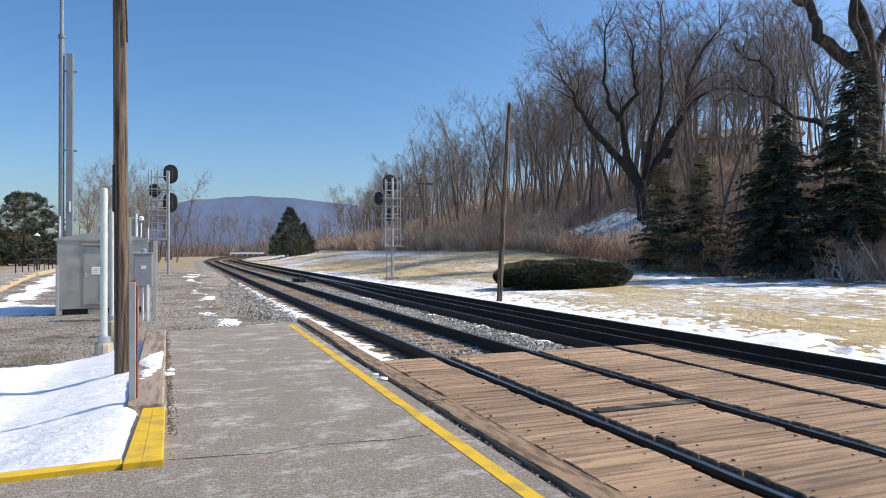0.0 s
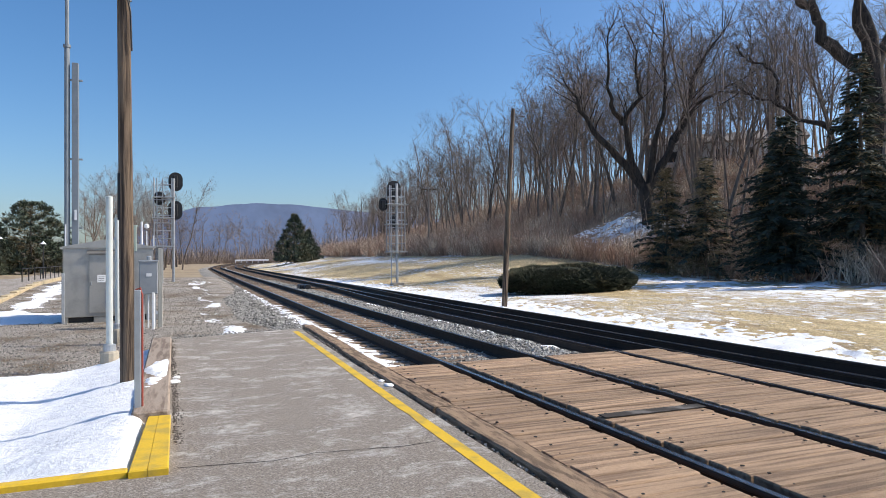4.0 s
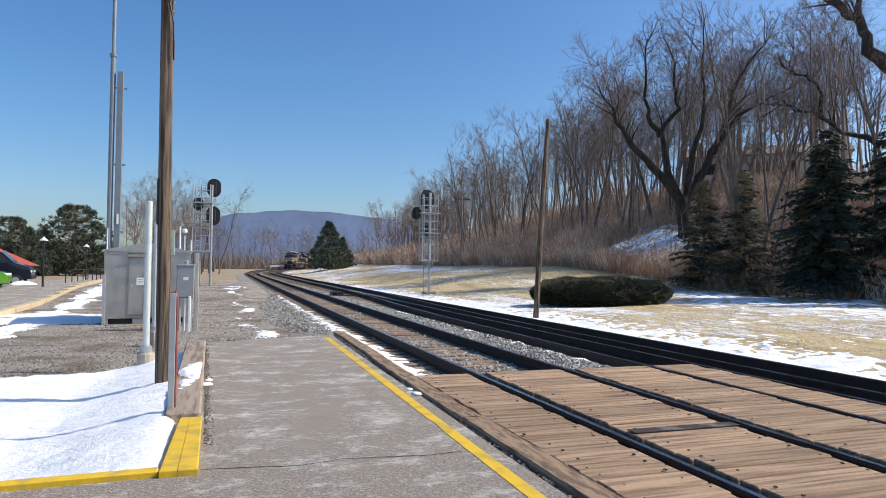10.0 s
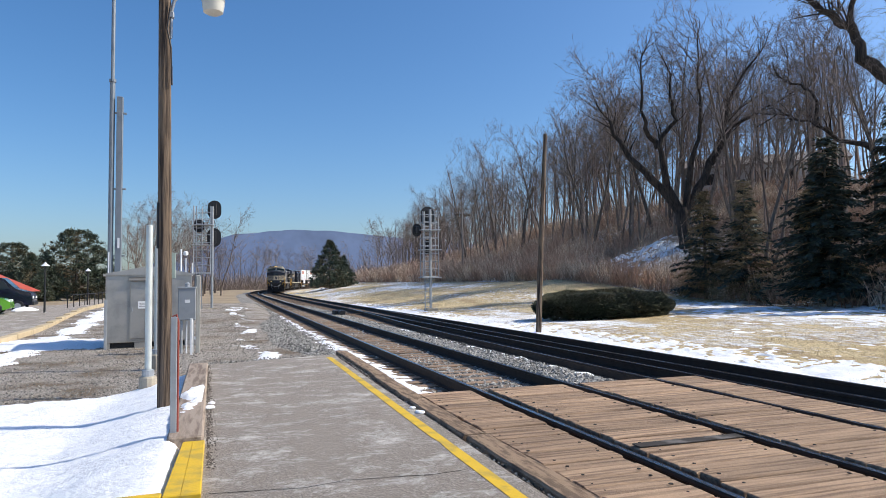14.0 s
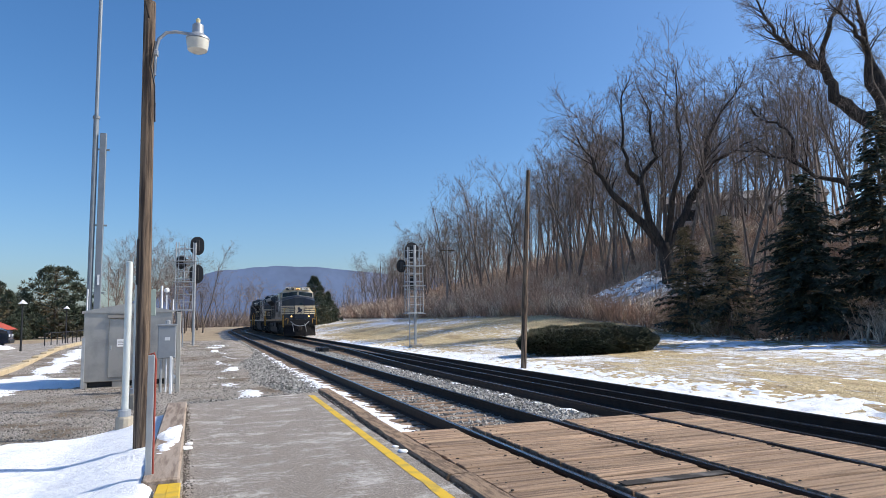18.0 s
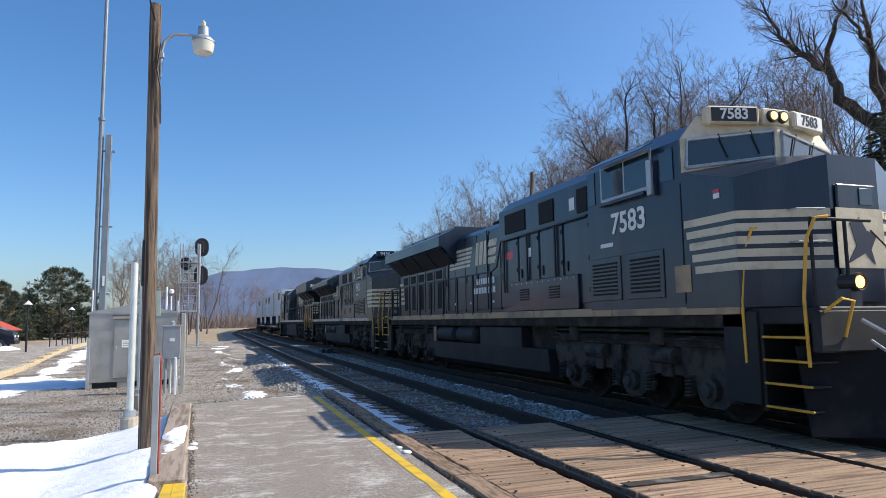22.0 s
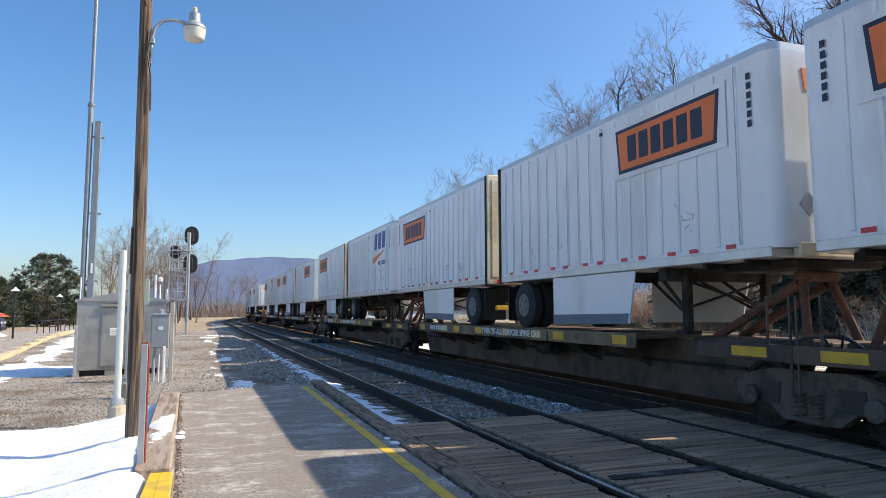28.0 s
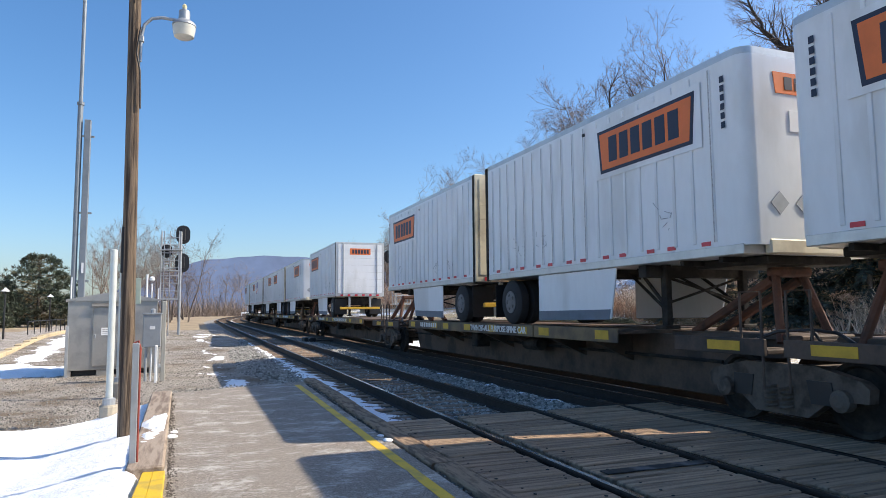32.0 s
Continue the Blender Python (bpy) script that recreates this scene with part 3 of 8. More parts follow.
# ------------------------------------------------------------ platform
pl = Build()
outline = [(-14, -9), (2.285, -9), (2.285, 3.0), (2.27, 5.2), (2.292, 7.1), (2.28, 9.4), (2.30, 12.0), (2.33, 14.9), (1.6, 14.62), (-0.34, 13.9), (-0.16, 6.9), (-0.13, 5.27), (-14, 4.7)]
pl.prism(outline, "z", -0.5, 0.0)
platform = tagged(new("platform", pl.mesh("platform", M["asphalt"])), "worn grey asphalt station platform with pale salt stains", "platform", kind="structure")
yl = Build()
for i in range(60):
    y0 = -4 + i * 0.31
    w = [0.004 * nz(0, y0 * 3, 1), 0.004 * nz(5, y0 * 3, 1)]
    yl.v += [(1.995 + 0.0075 * max(0, y0 - 3) + w[0], y0, 0.004), (2.115 + 0.0075 * max(0, y0 - 3) + w[1], y0, 0.004)]
for k, (i, j) in enumerate(((7, 0.7), (19, 0.2), (33, 0.5))):    # chips worn out of the paint's edge
    yl.v[2 * i + k % 2] = (yl.v[2 * i + k % 2][0] + (0.02 if k % 2 == 0 else -0.02), yl.v[2 * i][1], 0.004)
yl.f = [(2 * i, 2 * i + 1, 2 * i + 3, 2 * i + 2) for i in range(59)]
tagged(new("platform_line", yl.mesh("platform_line", M["yellow"])), "yellow painted warning line along the platform", "painted line", kind="structure")

edge = thing("platform_edge", Matrix(), "weathered brown timber along the platform edge", "edging", kind="structure")
for y0, y1, dx in ((-6, 0.9, 0), (0.92, 6.3, 0.01), (6.33, 11.0, -0.01), (11.03, 15.3, 0.02)):
    b = Build()
    k = 14
    for i in range(k + 1):
        y = y0 + (y1 - y0) * i / k
        j = lambda q: 0.012 * nz(y * 2.3, q, 5)
        x0, x1 = 2.325 + 0.012 * max(0, y - 7) + dx + j(1), 2.575 + 0.012 * max(0, y - 7) + dx + j(2)
        b.v += [(x0, y, -0.2), (x0, y, 0.012 + j(3)), (x0 + 0.02, y, 0.032 + j(3)), (x1 - 0.02, y, 0.032 + j(4)), (x1, y, 0.012 + j(4)), (x1, y, -0.2)]
    b.f = [(i * 6 + q, i * 6 + q + 1, (i + 1) * 6 + q + 1, (i + 1) * 6 + q) for i in range(k) for q in range(5)] + [(0, 1, 2, 3, 4, 5), tuple(range(k * 6 + 5, k * 6 - 1, -1))]
    part("timber", b, M["timber"], edge)

crossing = thing("plank_crossing", Matrix(), "worn brown plank crossing over the tracks", "crossing", kind="structure")
rp = random.Random(11)
for a, b_, thr in ((2.63, 3.43, 0), (3.70, 4.92, 0), (5.19, 6.47, 0), (6.60, 7.36, 0)):
    y = 9.12
    while y > -2:
        w = rp.uniform(0.20, 0.29)
        lo, hi = a + rp.uniform(-0.008, 0.014), b_ + rp.uniform(-0.014, 0.008)
        if a > 6.5:
            lo, hi = a, b_
        part("plank", Build().box(lo, hi, y - w + 0.008, y - 0.004, -0.12, rp.uniform(-0.012, 0.006), 0.012), M["plank"], crossing, m=pose(0, 0, 0, 0, 0, 0))
        y -= w
NAIL = Build().lathe([(0.013, 0.0), (0.013, 0.004)], (0, 0, 0), n=7).mesh("nail_hole", mat("nail_hole_black", (0.012, 0.01, 0.009), 0.9, bump=0))
for a, b_ in ((2.63, 3.43), (3.70, 4.92), (5.19, 6.47)):
    for k in range(26):
        y = 9.0 - k * 0.245
        for x in (a + 0.12, b_ - 0.13):
            part("nail_hole", NAIL, None, crossing, m=pose(x + rp.uniform(-0.05, 0.05), y + rp.uniform(-0.09, 0.09), 0.0045) @ Matrix.Scale(rp.uniform(0.6, 1.5), 4))
# thin dark ribbons just above the asphalt along each crack
ck = Build()
for run in (((-0.10, 5.33), (0.35, 5.27), (0.62, 5.22), (0.95, 5.31), (1.3, 5.27), (1.62, 5.22), (1.95, 5.26)), ((0.95, 3.42), (1.3, 3.36), (1.9, 3.40)), ((2.18, 6.6), (2.12, 6.95), (2.2, 7.4))):
    for (xa, ya), (xb, yb) in zip(run, run[1:]):
        for i in range(4):
            f0, f1 = i / 4, (i + 1) / 4
            p0, p1 = (xa + (xb - xa) * f0, ya + (yb - ya) * f0 + 0.02 * nz(xa + f0, ya, 9)), (xa + (xb - xa) * f1, ya + (yb - ya) * f1 + 0.02 * nz(xa + f1, ya, 9))
            w = 0.005 + 0.004 * nz(p0[0], p0[1], 6)
            q = len(ck.v)
            ck.v += [(p0[0], p0[1] - w, 0.003), (p1[0], p1[1] - w, 0.003), (p1[0], p1[1] + w, 0.003), (p0[0], p0[1] + w, 0.003)]
            ck.f.append((q, q + 1, q + 2, q + 3))
tagged(new("asphalt_crack", ck.mesh("asphalt_crack", mat("crack_dark", (0.03, 0.026, 0.022), 1.0, bump=0))), "dark crack across the asphalt", "crack", kind="structure")
plate = Build().box(3.72, 4.93, 5.36, 5.50, 0.007, 0.016, 0.003)
tagged(new("steel_plate", plate.mesh("steel_plate", mat("worn_plate", (0.045, 0.040, 0.036), 0.85, 0.0, var=0.3, scale=4, fine=30, bump=0.1, other=(0.16, 0.15, 0.14), amount=0.3, spec=0.2))), "dark worn steel strip across the planks", "plate", kind="structure")



# ------------------------------------------------------------ snow and kerbs by the platform
def bed_depth(x, y):
    d = min((-0.365 - x) * 1.6, (y - (5.32 + 0.04 * x)) * 1.6, (12.9 + 0.35 * nz(x, y, 0.9) + 0.28 * (x + 1) - y) * 0.35)
    return min(d, 0.12) + 0.035 * nz(x, y, 1.1) + 0.018 * nz(x, y * 1.6, 3.2) + 0.012 * nz(x, y, 7) + 0.006 * nz(x, y, 15) - 0.03 * max(0.0, nz(x * 1.2, y, 4.4, 8) - 0.25)


tagged(snow_sheet("snow_bed", -9, -0.3, 5.1, 14, 0.06, bed_depth, lambda x, y: -0.07 - 0.26 * smooth_step(0.40, 1.9, -x) - 0.05 * smooth_step(9, 12, y)), "deep white trodden snow beside the platform kerb")
snow_sheet("snow_patch", 2.55, 3.45, 9.2, 60, 0.09, lambda x, y: 0.055 - 0.16 * abs(x - 2.98 + 0.1 * nz(0, y, 0.5)) + 0.05 * nz(x, y, 2.6) - 0.0016 * y, lambda x, y: -0.2)
snow_sheet("snow_patch", 5.9, 6.5, 9.2, 40, 0.06, lambda x, y: 0.075 - 0.30 * abs(x - 6.30) + 0.05 * nz(x, y, 2.2) + 0.03 * nz(x, y, 6) - 0.0024 * y, lambda x, y: -0.10 - 0.108 * smooth_step(6.02, 6.48, x))
snow_sheet("snow_patch", 9.6, 13.4, -6, 60, 0.12, lambda x, y: 0.068 - 0.04 * abs(x - 10.3 + 0.5 * nz(1, y, 0.2)) + 0.035 * nz(x, y, 0.9) + 0.05 * nz(x, y * 0.5, 3.4) + 0.07 * nz(x, y * 0.6, 6.5) - 0.0006 * y)
snow_sheet("snow_patch", 13, 31, 6, 34, 0.18, lambda x, y: -0.055 + 0.05 * smooth_step(17, 26, x) + 0.05 * nz(x, y, 0.35) + 0.08 * nz(x, y * 0.4, 2.4) + 0.06 * nz(x, y * 0.5, 4.5))
snow_sheet("snow_patch", -1.0, 2.4, 14.4, 52, 0.12, lambda x, y: -0.20 + 0.10 * nz(x, y, 0.8, 7) + 0.14 * nz(x, y, 3.4) + 0.10 * smooth_step(0.9, 0.0, abs(x - 0.9 - 0.02 * (y - 16))) + 0.26 * smooth_step(0.6, 0, abs(y - 15.4) / 1.2) * smooth_step(0.2, 1.2, x),
           lambda x, y: max(ground_z(x, y), -0.55 + 0.34 * smooth_step(0, 1, (x - bed_left(y)) / (2.75 - bed_left(y)))))
snow_sheet("snow_patch", -14, -3.4, 15, 62, 0.2, lambda x, y: 0.04 - 0.09 * abs(x + 5.6 + 0.055 * (y - 22)) + 0.06 * nz(x, y, 0.7, 2) + 0.03 * nz(x, y, 2.5))
snow_sheet("snow_patch", 16, 34, 40, 110, 0.45, lambda x, y: -0.15 + 0.12 * nz(x, y * 0.5, 0.35, 4) + 0.12 * nz(x, y, 1.6))

snow_sheet("snow_patch", 29, 38.5, 41, 56, 0.12, lambda x, y: 0.02 - 0.05 * max(0, math.hypot((x - 33.9) / 1.0, (y - 48.3) / 1.4) - 1.4) + 0.05 * nz(x, y, 0.7, 5) + 0.17 * nz(x, y, 2.9, 1))

def shoulder(x, y):
    return max(ground_z(x, y), -0.55 + 0.34 * smooth_step(0, 1, (x - bed_left(y)) / (2.75 - bed_left(y))))


snow_sheet("snow_patch", 0.3, 2.7, 15.0, 18.2, 0.08, lambda x, y: 0.07 - 0.13 * max(0, abs(y - 16.5 - 0.25 * (x - 1.4)) - 0.35) - 0.16 * max(0, abs(x - 1.5) - 0.65) + 0.04 * nz(x, y, 2.2, 2) + 0.03 * nz(x, y, 6.0), shoulder)
snow_sheet("snow_patch", -0.4, 2.2, 17.0, 48, 0.07, lambda x, y: -0.02 - 0.10 * max(0, abs(x - 0.75 + 0.35 * nz(0, y, 0.25)) - 0.3) + 0.10 * nz(x * 1.5, y * 0.5, 0.9, 2) + 0.035 * nz(x, y, 4.5), shoulder)
snow_sheet("snow_patch", -8.2, -3.2, 21.8, 28.2, 0.12, lambda x, y: 0.05 - 0.10 * max(0, abs(y - 24.9 + 0.25 * (x + 5.5)) - 1.7) - 0.10 * max(0, abs(x + 5.6) - 1.7) + 0.05 * nz(x, y, 0.9, 2) + 0.04 * nz(x, y, 3.0))

kerb = thing("kerb", Matrix(), "platform kerb of yellow-painted boards and weathered timber", "kerb", kind="structure")
for k in (0, 1):                                             # two boards butted into one wide one
    b = Build()
    for z, ins in ((-0.2, 0), (0.045, 0), (0.056, 0.008)):
        for y, xa, xb in ((5.19, -0.392, -0.128), (6.93, -0.352, -0.150)):
            mid = xa + (xb - xa) * 0.47
            lo, hi = ((xa + ins, mid - 0.0015), (mid + 0.0015, xb - ins))[k]
            b.v += [(lo, y + (ins if y < 6 else -ins), z), (hi, y + (ins if y < 6 else -ins), z)]
    b.f = [(0, 1, 5, 4), (4, 5, 9, 8), (1, 3, 7, 5), (5, 7, 11, 9), (3, 2, 6, 7), (7, 6, 10, 11), (2, 0, 4, 6), (6, 4, 8, 10), (8, 9, 11, 10)]
    part("board", b, M["yellow"], kerb, "split yellow board")
part("strip", Build().box(-9, -0.40, 5.22, 5.32, -0.2, 0.05, 0.012, pose(-0.4, 5.3, 0, 0, 0, 2.6) @ pose(0.4, -5.3, 0)), M["yellow"], kerb, "yellow-painted timber strip")
part("timber", Build().box(-0.50, -0.163, 6.96, 13.4, -0.2, 0.10, 0.02, pose(-0.2, 6.96, 0, 0, 0, 1.0) @ pose(0.2, -6.96, 0)), M["kerbwood"], kerb, "rough grey timber with snow on it")


def lump(cx, cy, cz, r, seed, flat=0.6):
    b = Build()
    rn = random.Random(seed)
    prof = [(0.02, -0.5), (0.7, -0.45), (1.0, -0.1), (0.9, 0.25), (0.55, 0.5), (0.02, 0.6)]
    b.lathe([(a * r, h * r * flat * 1.6) for a, h in prof], (0, 0, 0), n=10)
    b.v = [(cx + x * (1 + 0.35 * nz(x * 8 + seed, y * 8, 1)), cy + y * (1 + 0.5 * nz(x * 14, y * 14 + seed, 4)) * 1.5, cz + z * 0.6 * (1 + 0.3 * nz(z * 9, x * 9, seed))) for x, y, z in b.v]
    return b


for i, (x, y, z, r) in enumerate(((-0.16, 9.0, 0.015, 0.07), (-0.13, 9.35, 0.01, 0.05), (2.27, 7.75, 0.01, 0.06), (2.28, 8.1, 0.0, 0.045))):
    tagged(new("snow_lump", lump(x, y, z, r, i + 3).mesh("snow_lump", M["snow"], True)), "small clod of leftover snow", "snow clod", "snow clods by the platform")

snow_sheet("snow_patch", -0.52, -0.24, 7.2, 11.6, 0.035, lambda x, y: 0.045 - 0.5 * max(0, abs(x + 0.375 - 0.01 * (y - 7)) - 0.07) - 0.05 * abs(y - 9.5) + 0.05 * nz(x, y, 3.2, 3) + 0.03 * nz(x, y, 9), lambda x, y: 0.098)

# loose stones along the track bed and yard
rs = random.Random(21)
shapes = []
for k in range(4):
    vs = [(0, 0, 1), (1, 0, 0), (0, 1, 0), (-1, 0, 0), (0, -1, 0), (0, 0, -1)]
    shapes.append([Vector(v) * rs.uniform(0.6, 1.15) for v in vs])
oct_f = [(0, 1, 2), (0, 2, 3), (0, 3, 4), (0, 4, 1), (5, 2, 1), (5, 3, 2), (5, 4, 3), (5, 1, 4)]


def stones(name, count, where, label, r0=0.018, r1=0.042, material="stone"):
    b = Build()
    for _ in range(count):
        x, y, z = where()
        r, e = rs.uniform(r0, r1), Euler((rs.uniform(0, 6), rs.uniform(0, 6), rs.uniform(0, 6))).to_matrix()
        b.add([Vector((x, y, z)) + (e @ v) * r for v in rs.choice(shapes)], oct_f)
    me = b.mesh(name, M[material])
    return tagged(new(name, me), label, "gravel", kind="stuff")


def in_bed():
    y = 9.3 + 56 * rs.random() ** 1.9
    lf = bed_left(y)
    if rs.random() < 0.62 and y > 15:
        x = rs.uniform(lf, 3.0)
    else:
        x = rs.choice((rs.uniform(2.7, 9.6), rs.uniform(5.15, 6.5), rs.uniform(3.6, 5.0)))
    t = (x - lf) / (2.75 - lf)
    return x, y, (-0.55 + 0.34 * smooth_step(0, 1, t) if t < 1 else -0.212 + 0.108 * smooth_step(5.15, 5.5, x) * smooth_step(6.48, 6.1, x) * smooth_step(60, 38, y)) + rs.uniform(-0.012, 0.010)


def in_yard():
    y = 12.0 + 40 * rs.random() ** 2.2
    x = rs.uniform(-8, 1.2)
    return x, y, ground_z(x, y) + 0.004


stones("ballast_stones", 21000, in_bed, "loose grey crushed stones of the track bed", 0.022, 0.06)


def by_edge():
    y = rs.uniform(1.0, 14.6)
    return 2.30 + 0.012 * max(0, y - 7) + rs.gauss(0, 0.02), y, -0.008 - 0.03 * rs.random()


def by_kerb():
    y = rs.uniform(6.0, 13.8)
    return -0.13 - 0.026 * (y - 6.9) + abs(rs.gauss(0, 0.035)), y, -0.001


def at_end():
    x = rs.uniform(-0.3, 2.4)
    return x, 14.0 + 0.33 * (x + 0.3) + abs(rs.gauss(0, 0.35)), -0.03 - 0.1 * rs.random()


stones("edge_gravel", 420, by_edge, "small pale stones along the timber", 0.010, 0.028)
stones("edge_crumbs", 1500, by_edge, "dark crumbs of asphalt along the timber", 0.008, 0.022, "crumb")
stones("kerb_crumbs", 900, by_kerb, "small crumbs of asphalt along the kerb", 0.006, 0.018, "crumb")
stones("end_stones", 1500, at_end, "loose stones at the platform's end", 0.014, 0.035)
stones("yard_stones", 15000, in_yard, "loose small stones on the gravel yard", 0.010, 0.034, "yardstone")


# ------------------------------------------------------------ poles, posts, cabinets
YARD = Matrix.Translation((0, 0, 1.55)) @ Matrix.Scale(1.12, 4) @ Matrix.Translation((0, 0, -1.55))     # the yard lies lower than the platform



def lamp_pole():
    t = thing("utility_pole", pose(-0.705, 9.33, -0.1), "weathered brown wooden utility pole with a lamp arm", "utility pole")
    b = Build()
    pts = [(0, 0, -0.3)] + [(-0.055 * (z / 6), 0, z) for z in (0.5, 1.5, 2.5, 3.5, 4.5, 5.5, 5.97)]
    b.tube(pts, [0.092, 0.09, 0.087, 0.084, 0.081, 0.078, 0.076, 0.074], 16)
    part("shaft", b, M["pole"], t, smooth=True)
    arm = Build().tube([(0.03, -0.02, 4.95), (0.035, -0.02, 5.30), (0.07, -0.02, 5.46), (0.16, -0.02, 5.56), (0.28, -0.02, 5.59), (0.50, -0.02, 5.58)], 0.021, 10)
    a = part("lamp_arm", arm, M["steel"], t, "bent galvanised lamp arm", True)
    part("bracket", Build().box(0.0, 0.07, -0.06, 0.02, 5.22, 5.30, 0.008), M["steel"], a)
    l = part("lamp_housing", Build().lathe([(0.03, 0.13), (0.045, 0.11), (0.072, 0.10), (0.075, -0.02), (0.13, -0.06), (0.155, -0.09), (0.155, -0.11), (0.13, -0.115)][::-1], (0.56, -0.02, 5.62), n=20), M["steel"], t, "grey security lamp housing", True)
    part("lens", Build().lathe([(0.148, -0.115), (0.145, -0.17), (0.128, -0.26), (0.085, -0.285), (0.02, -0.29)][::-1], (0.56, -0.02, 5.62), n=20), mat("cloudy_lens", (0.62, 0.60, 0.52), 0.25, var=0.1, scale=9, fine=40, bump=0.05), t, "cloudy ribbed lamp lens", True)
    part("photocell", Build().lathe([(0.028, 0.0), (0.03, 0.05), (0.012, 0.07)], (0.56, -0.02, 5.75), n=12), mat("photocell_cream", (0.7, 0.62, 0.35), 0.5), t)
    part("lamp_cable", Build().tube([(0.03, -0.075, 5.4), (-0.01, -0.09, 5.05), (0.04, -0.085, 4.8), (0.055, -0.085, 4.3), (0.05, -0.085, 4.55)], 0.011, 6), M["black"], t)
    part("conduit", Build().box(-0.115, -0.075, -0.06, 0.06, 2.15, 2.75, 0.008), M["black"], t, "black box strapped to the pole")
    return t


lamp_pole()
tagged(new("overhead_cable", Build().tube([(-0.76, 9.25, 5.62), (-0.80, 8.6, 5.72), (-0.88, 7.6, 5.95), (-1.2, 4.0, 6.8), (-2.4, -8, 9.0)], 0.011, 6).mesh("overhead_cable", M["black"])), "black overhead cable running off the pole", "cable")

# steel post with a red-edged upright
t = thing("marker_post", pose(-0.455, 7.18, 0), "short grey and red steel marker post in the snow", "post")
part("post", Build().box(-0.03, 0.03, -0.02, 0.02, -0.2, 1.25, 0.005), M["steel"], t)
part("red_edge", Build().tube([(0.038, 0.03, -0.1), (0.038, 0.03, 1.20), (0.02, 0.03, 1.27), (-0.02, 0.03, 1.25)], 0.011, 8), mat("faded_red", (0.30, 0.06, 0.04), 0.6, var=0.2), t, "faded red rod")


def pipe_post(x, y, h, sign=False):
    p = thing("pipe_post", YARD @ pose(x, y, -0.12), "white painted steel pipe post on a concrete footing", "post", "white pipe posts")
    part("footing", Build().lathe([(0.125, -0.2), (0.13, 0.27), (0.115, 0.30)], (0, 0, 0), n=12), M["concrete"], p, "round concrete footing")
    part("collar", Build().lathe([(0.09, 0.29), (0.09, 0.39), (0.06, 0.405)], (0, 0, 0), n=14), M["steel"], p)
    part("pipe", Build().lathe([(0.05, 0.12), (0.05, h + 0.08), (0.046, h + 0.12), (0.02, h + 0.13)], (0, 0, 0), n=14), mat("chalky_pipe", (0.60, 0.63, 0.60), 0.45, 0.2, var=0.12), p, smooth=True)
    if sign:
        part("sign_plate", Build().box(0.06, 0.35, -0.03, -0.015, h - 0.55, h - 0.02, 0.01), mat("sign_green_back", (0.35, 0.42, 0.36), 0.5), p, "small pale green sign plate")
        part("red_tag", Build().box(0.06, 0.20, -0.035, -0.02, h - 1.0, h - 0.72, 0.004), mat("red_tag", (0.55, 0.10, 0.08), 0.5), p, "red and white tag")
    return p


pipe_post(-1.095, 11.15, 2.50)
pipe_post(-1.30, 14.7, 2.38, True)

C = thing("equipment_cabinet", YARD @ pose(-3.06, 19.95, -0.12, 0, 0, 9), "brushed aluminium trackside equipment cabinet on skids", "cabinet")
W, DP = 2.20, 2.0
part("body", Build().box(0, W, 0, DP, 0.14, 2.02, 0.012), M["cabinet"], C)
part("roof", Build().prism([(-0.06, 2.02), (W / 2, 2.24), (W + 0.06, 2.02), (W + 0.06, 1.98), (-0.06, 1.98)], "y", -0.06, DP + 0.06), M["cabinet"], C, "low gabled sheet roof")
door = part("door", Build().box(0.60, 1.52, -0.035, -0.003, 0.24, 1.82, 0.012), M["cabinet"], C)
part("notice", Build().box(0.80, 1.00, -0.043, -0.036, 1.06, 1.26, 0.002), M["white"], door, "small white notice with grey bars")
for k in range(3):
    part("bar", Build().box(0.83, 0.97, -0.047, -0.0435, 1.11 + k * 0.045, 1.125 + k * 0.045), mat("grey_print", (0.25, 0.25, 0.25), 0.6), door)
part("latch", Build().box(0.635, 0.675, -0.075, -0.036, 0.98, 1.09, 0.01), M["steel"], door)
for k in range(3):
    part("vent", Build().box(0.98 + k * 0.11, 1.04 + k * 0.11, -0.047, -0.036, 0.34, 0.86, 0.006), mat("vent_shade", (0.30, 0.32, 0.36), 0.5, 0.6), door)
part("door_hood", Build().prism([(-0.14, 1.84), (-0.003, 1.93), (-0.003, 1.84)], "x", 0.56, 1.56), M["cabinet"], C)
for x in (0.02, 0.72, 1.25, 2.02):
    part("skid", Build().box(x, x + (0.1 if x < 0.5 else 0.42), 0.02, DP - 0.02, -0.06, 0.14, 0.008), M["cabinet"], C)
# black block added in place of the shade between the skids
part("underside", Build().box(0.14, W - 0.05, 0.15, DP - 0.1, 0.0, 0.14), M["black"], C)
part("side_strip", Build().box(-0.035, 0.04, -0.05, -0.005, -0.05, 1.32, 0.008), M["steel"], C)
for x, y, z1, r in ((0.06, 0.1, 2.62, 0.016), (1.95, 0.5, 2.75, 0.03), (2.12, 0.9, 2.5, 0.02), (2.25, 0.4, 2.35, 0.016)):
    part("roof_antenna", Build().tube([(x, y, 1.95), (x, y, z1)], r, 8), M["white"], C, "short white antenna")
part("camera_dome", Build().lathe([(0.02, -0.07), (0.07, -0.04), (0.07, 0.03), (0.03, 0.07)], (2.08, 0.5, 2.62), n=12), M["white"], C, "small white dome")

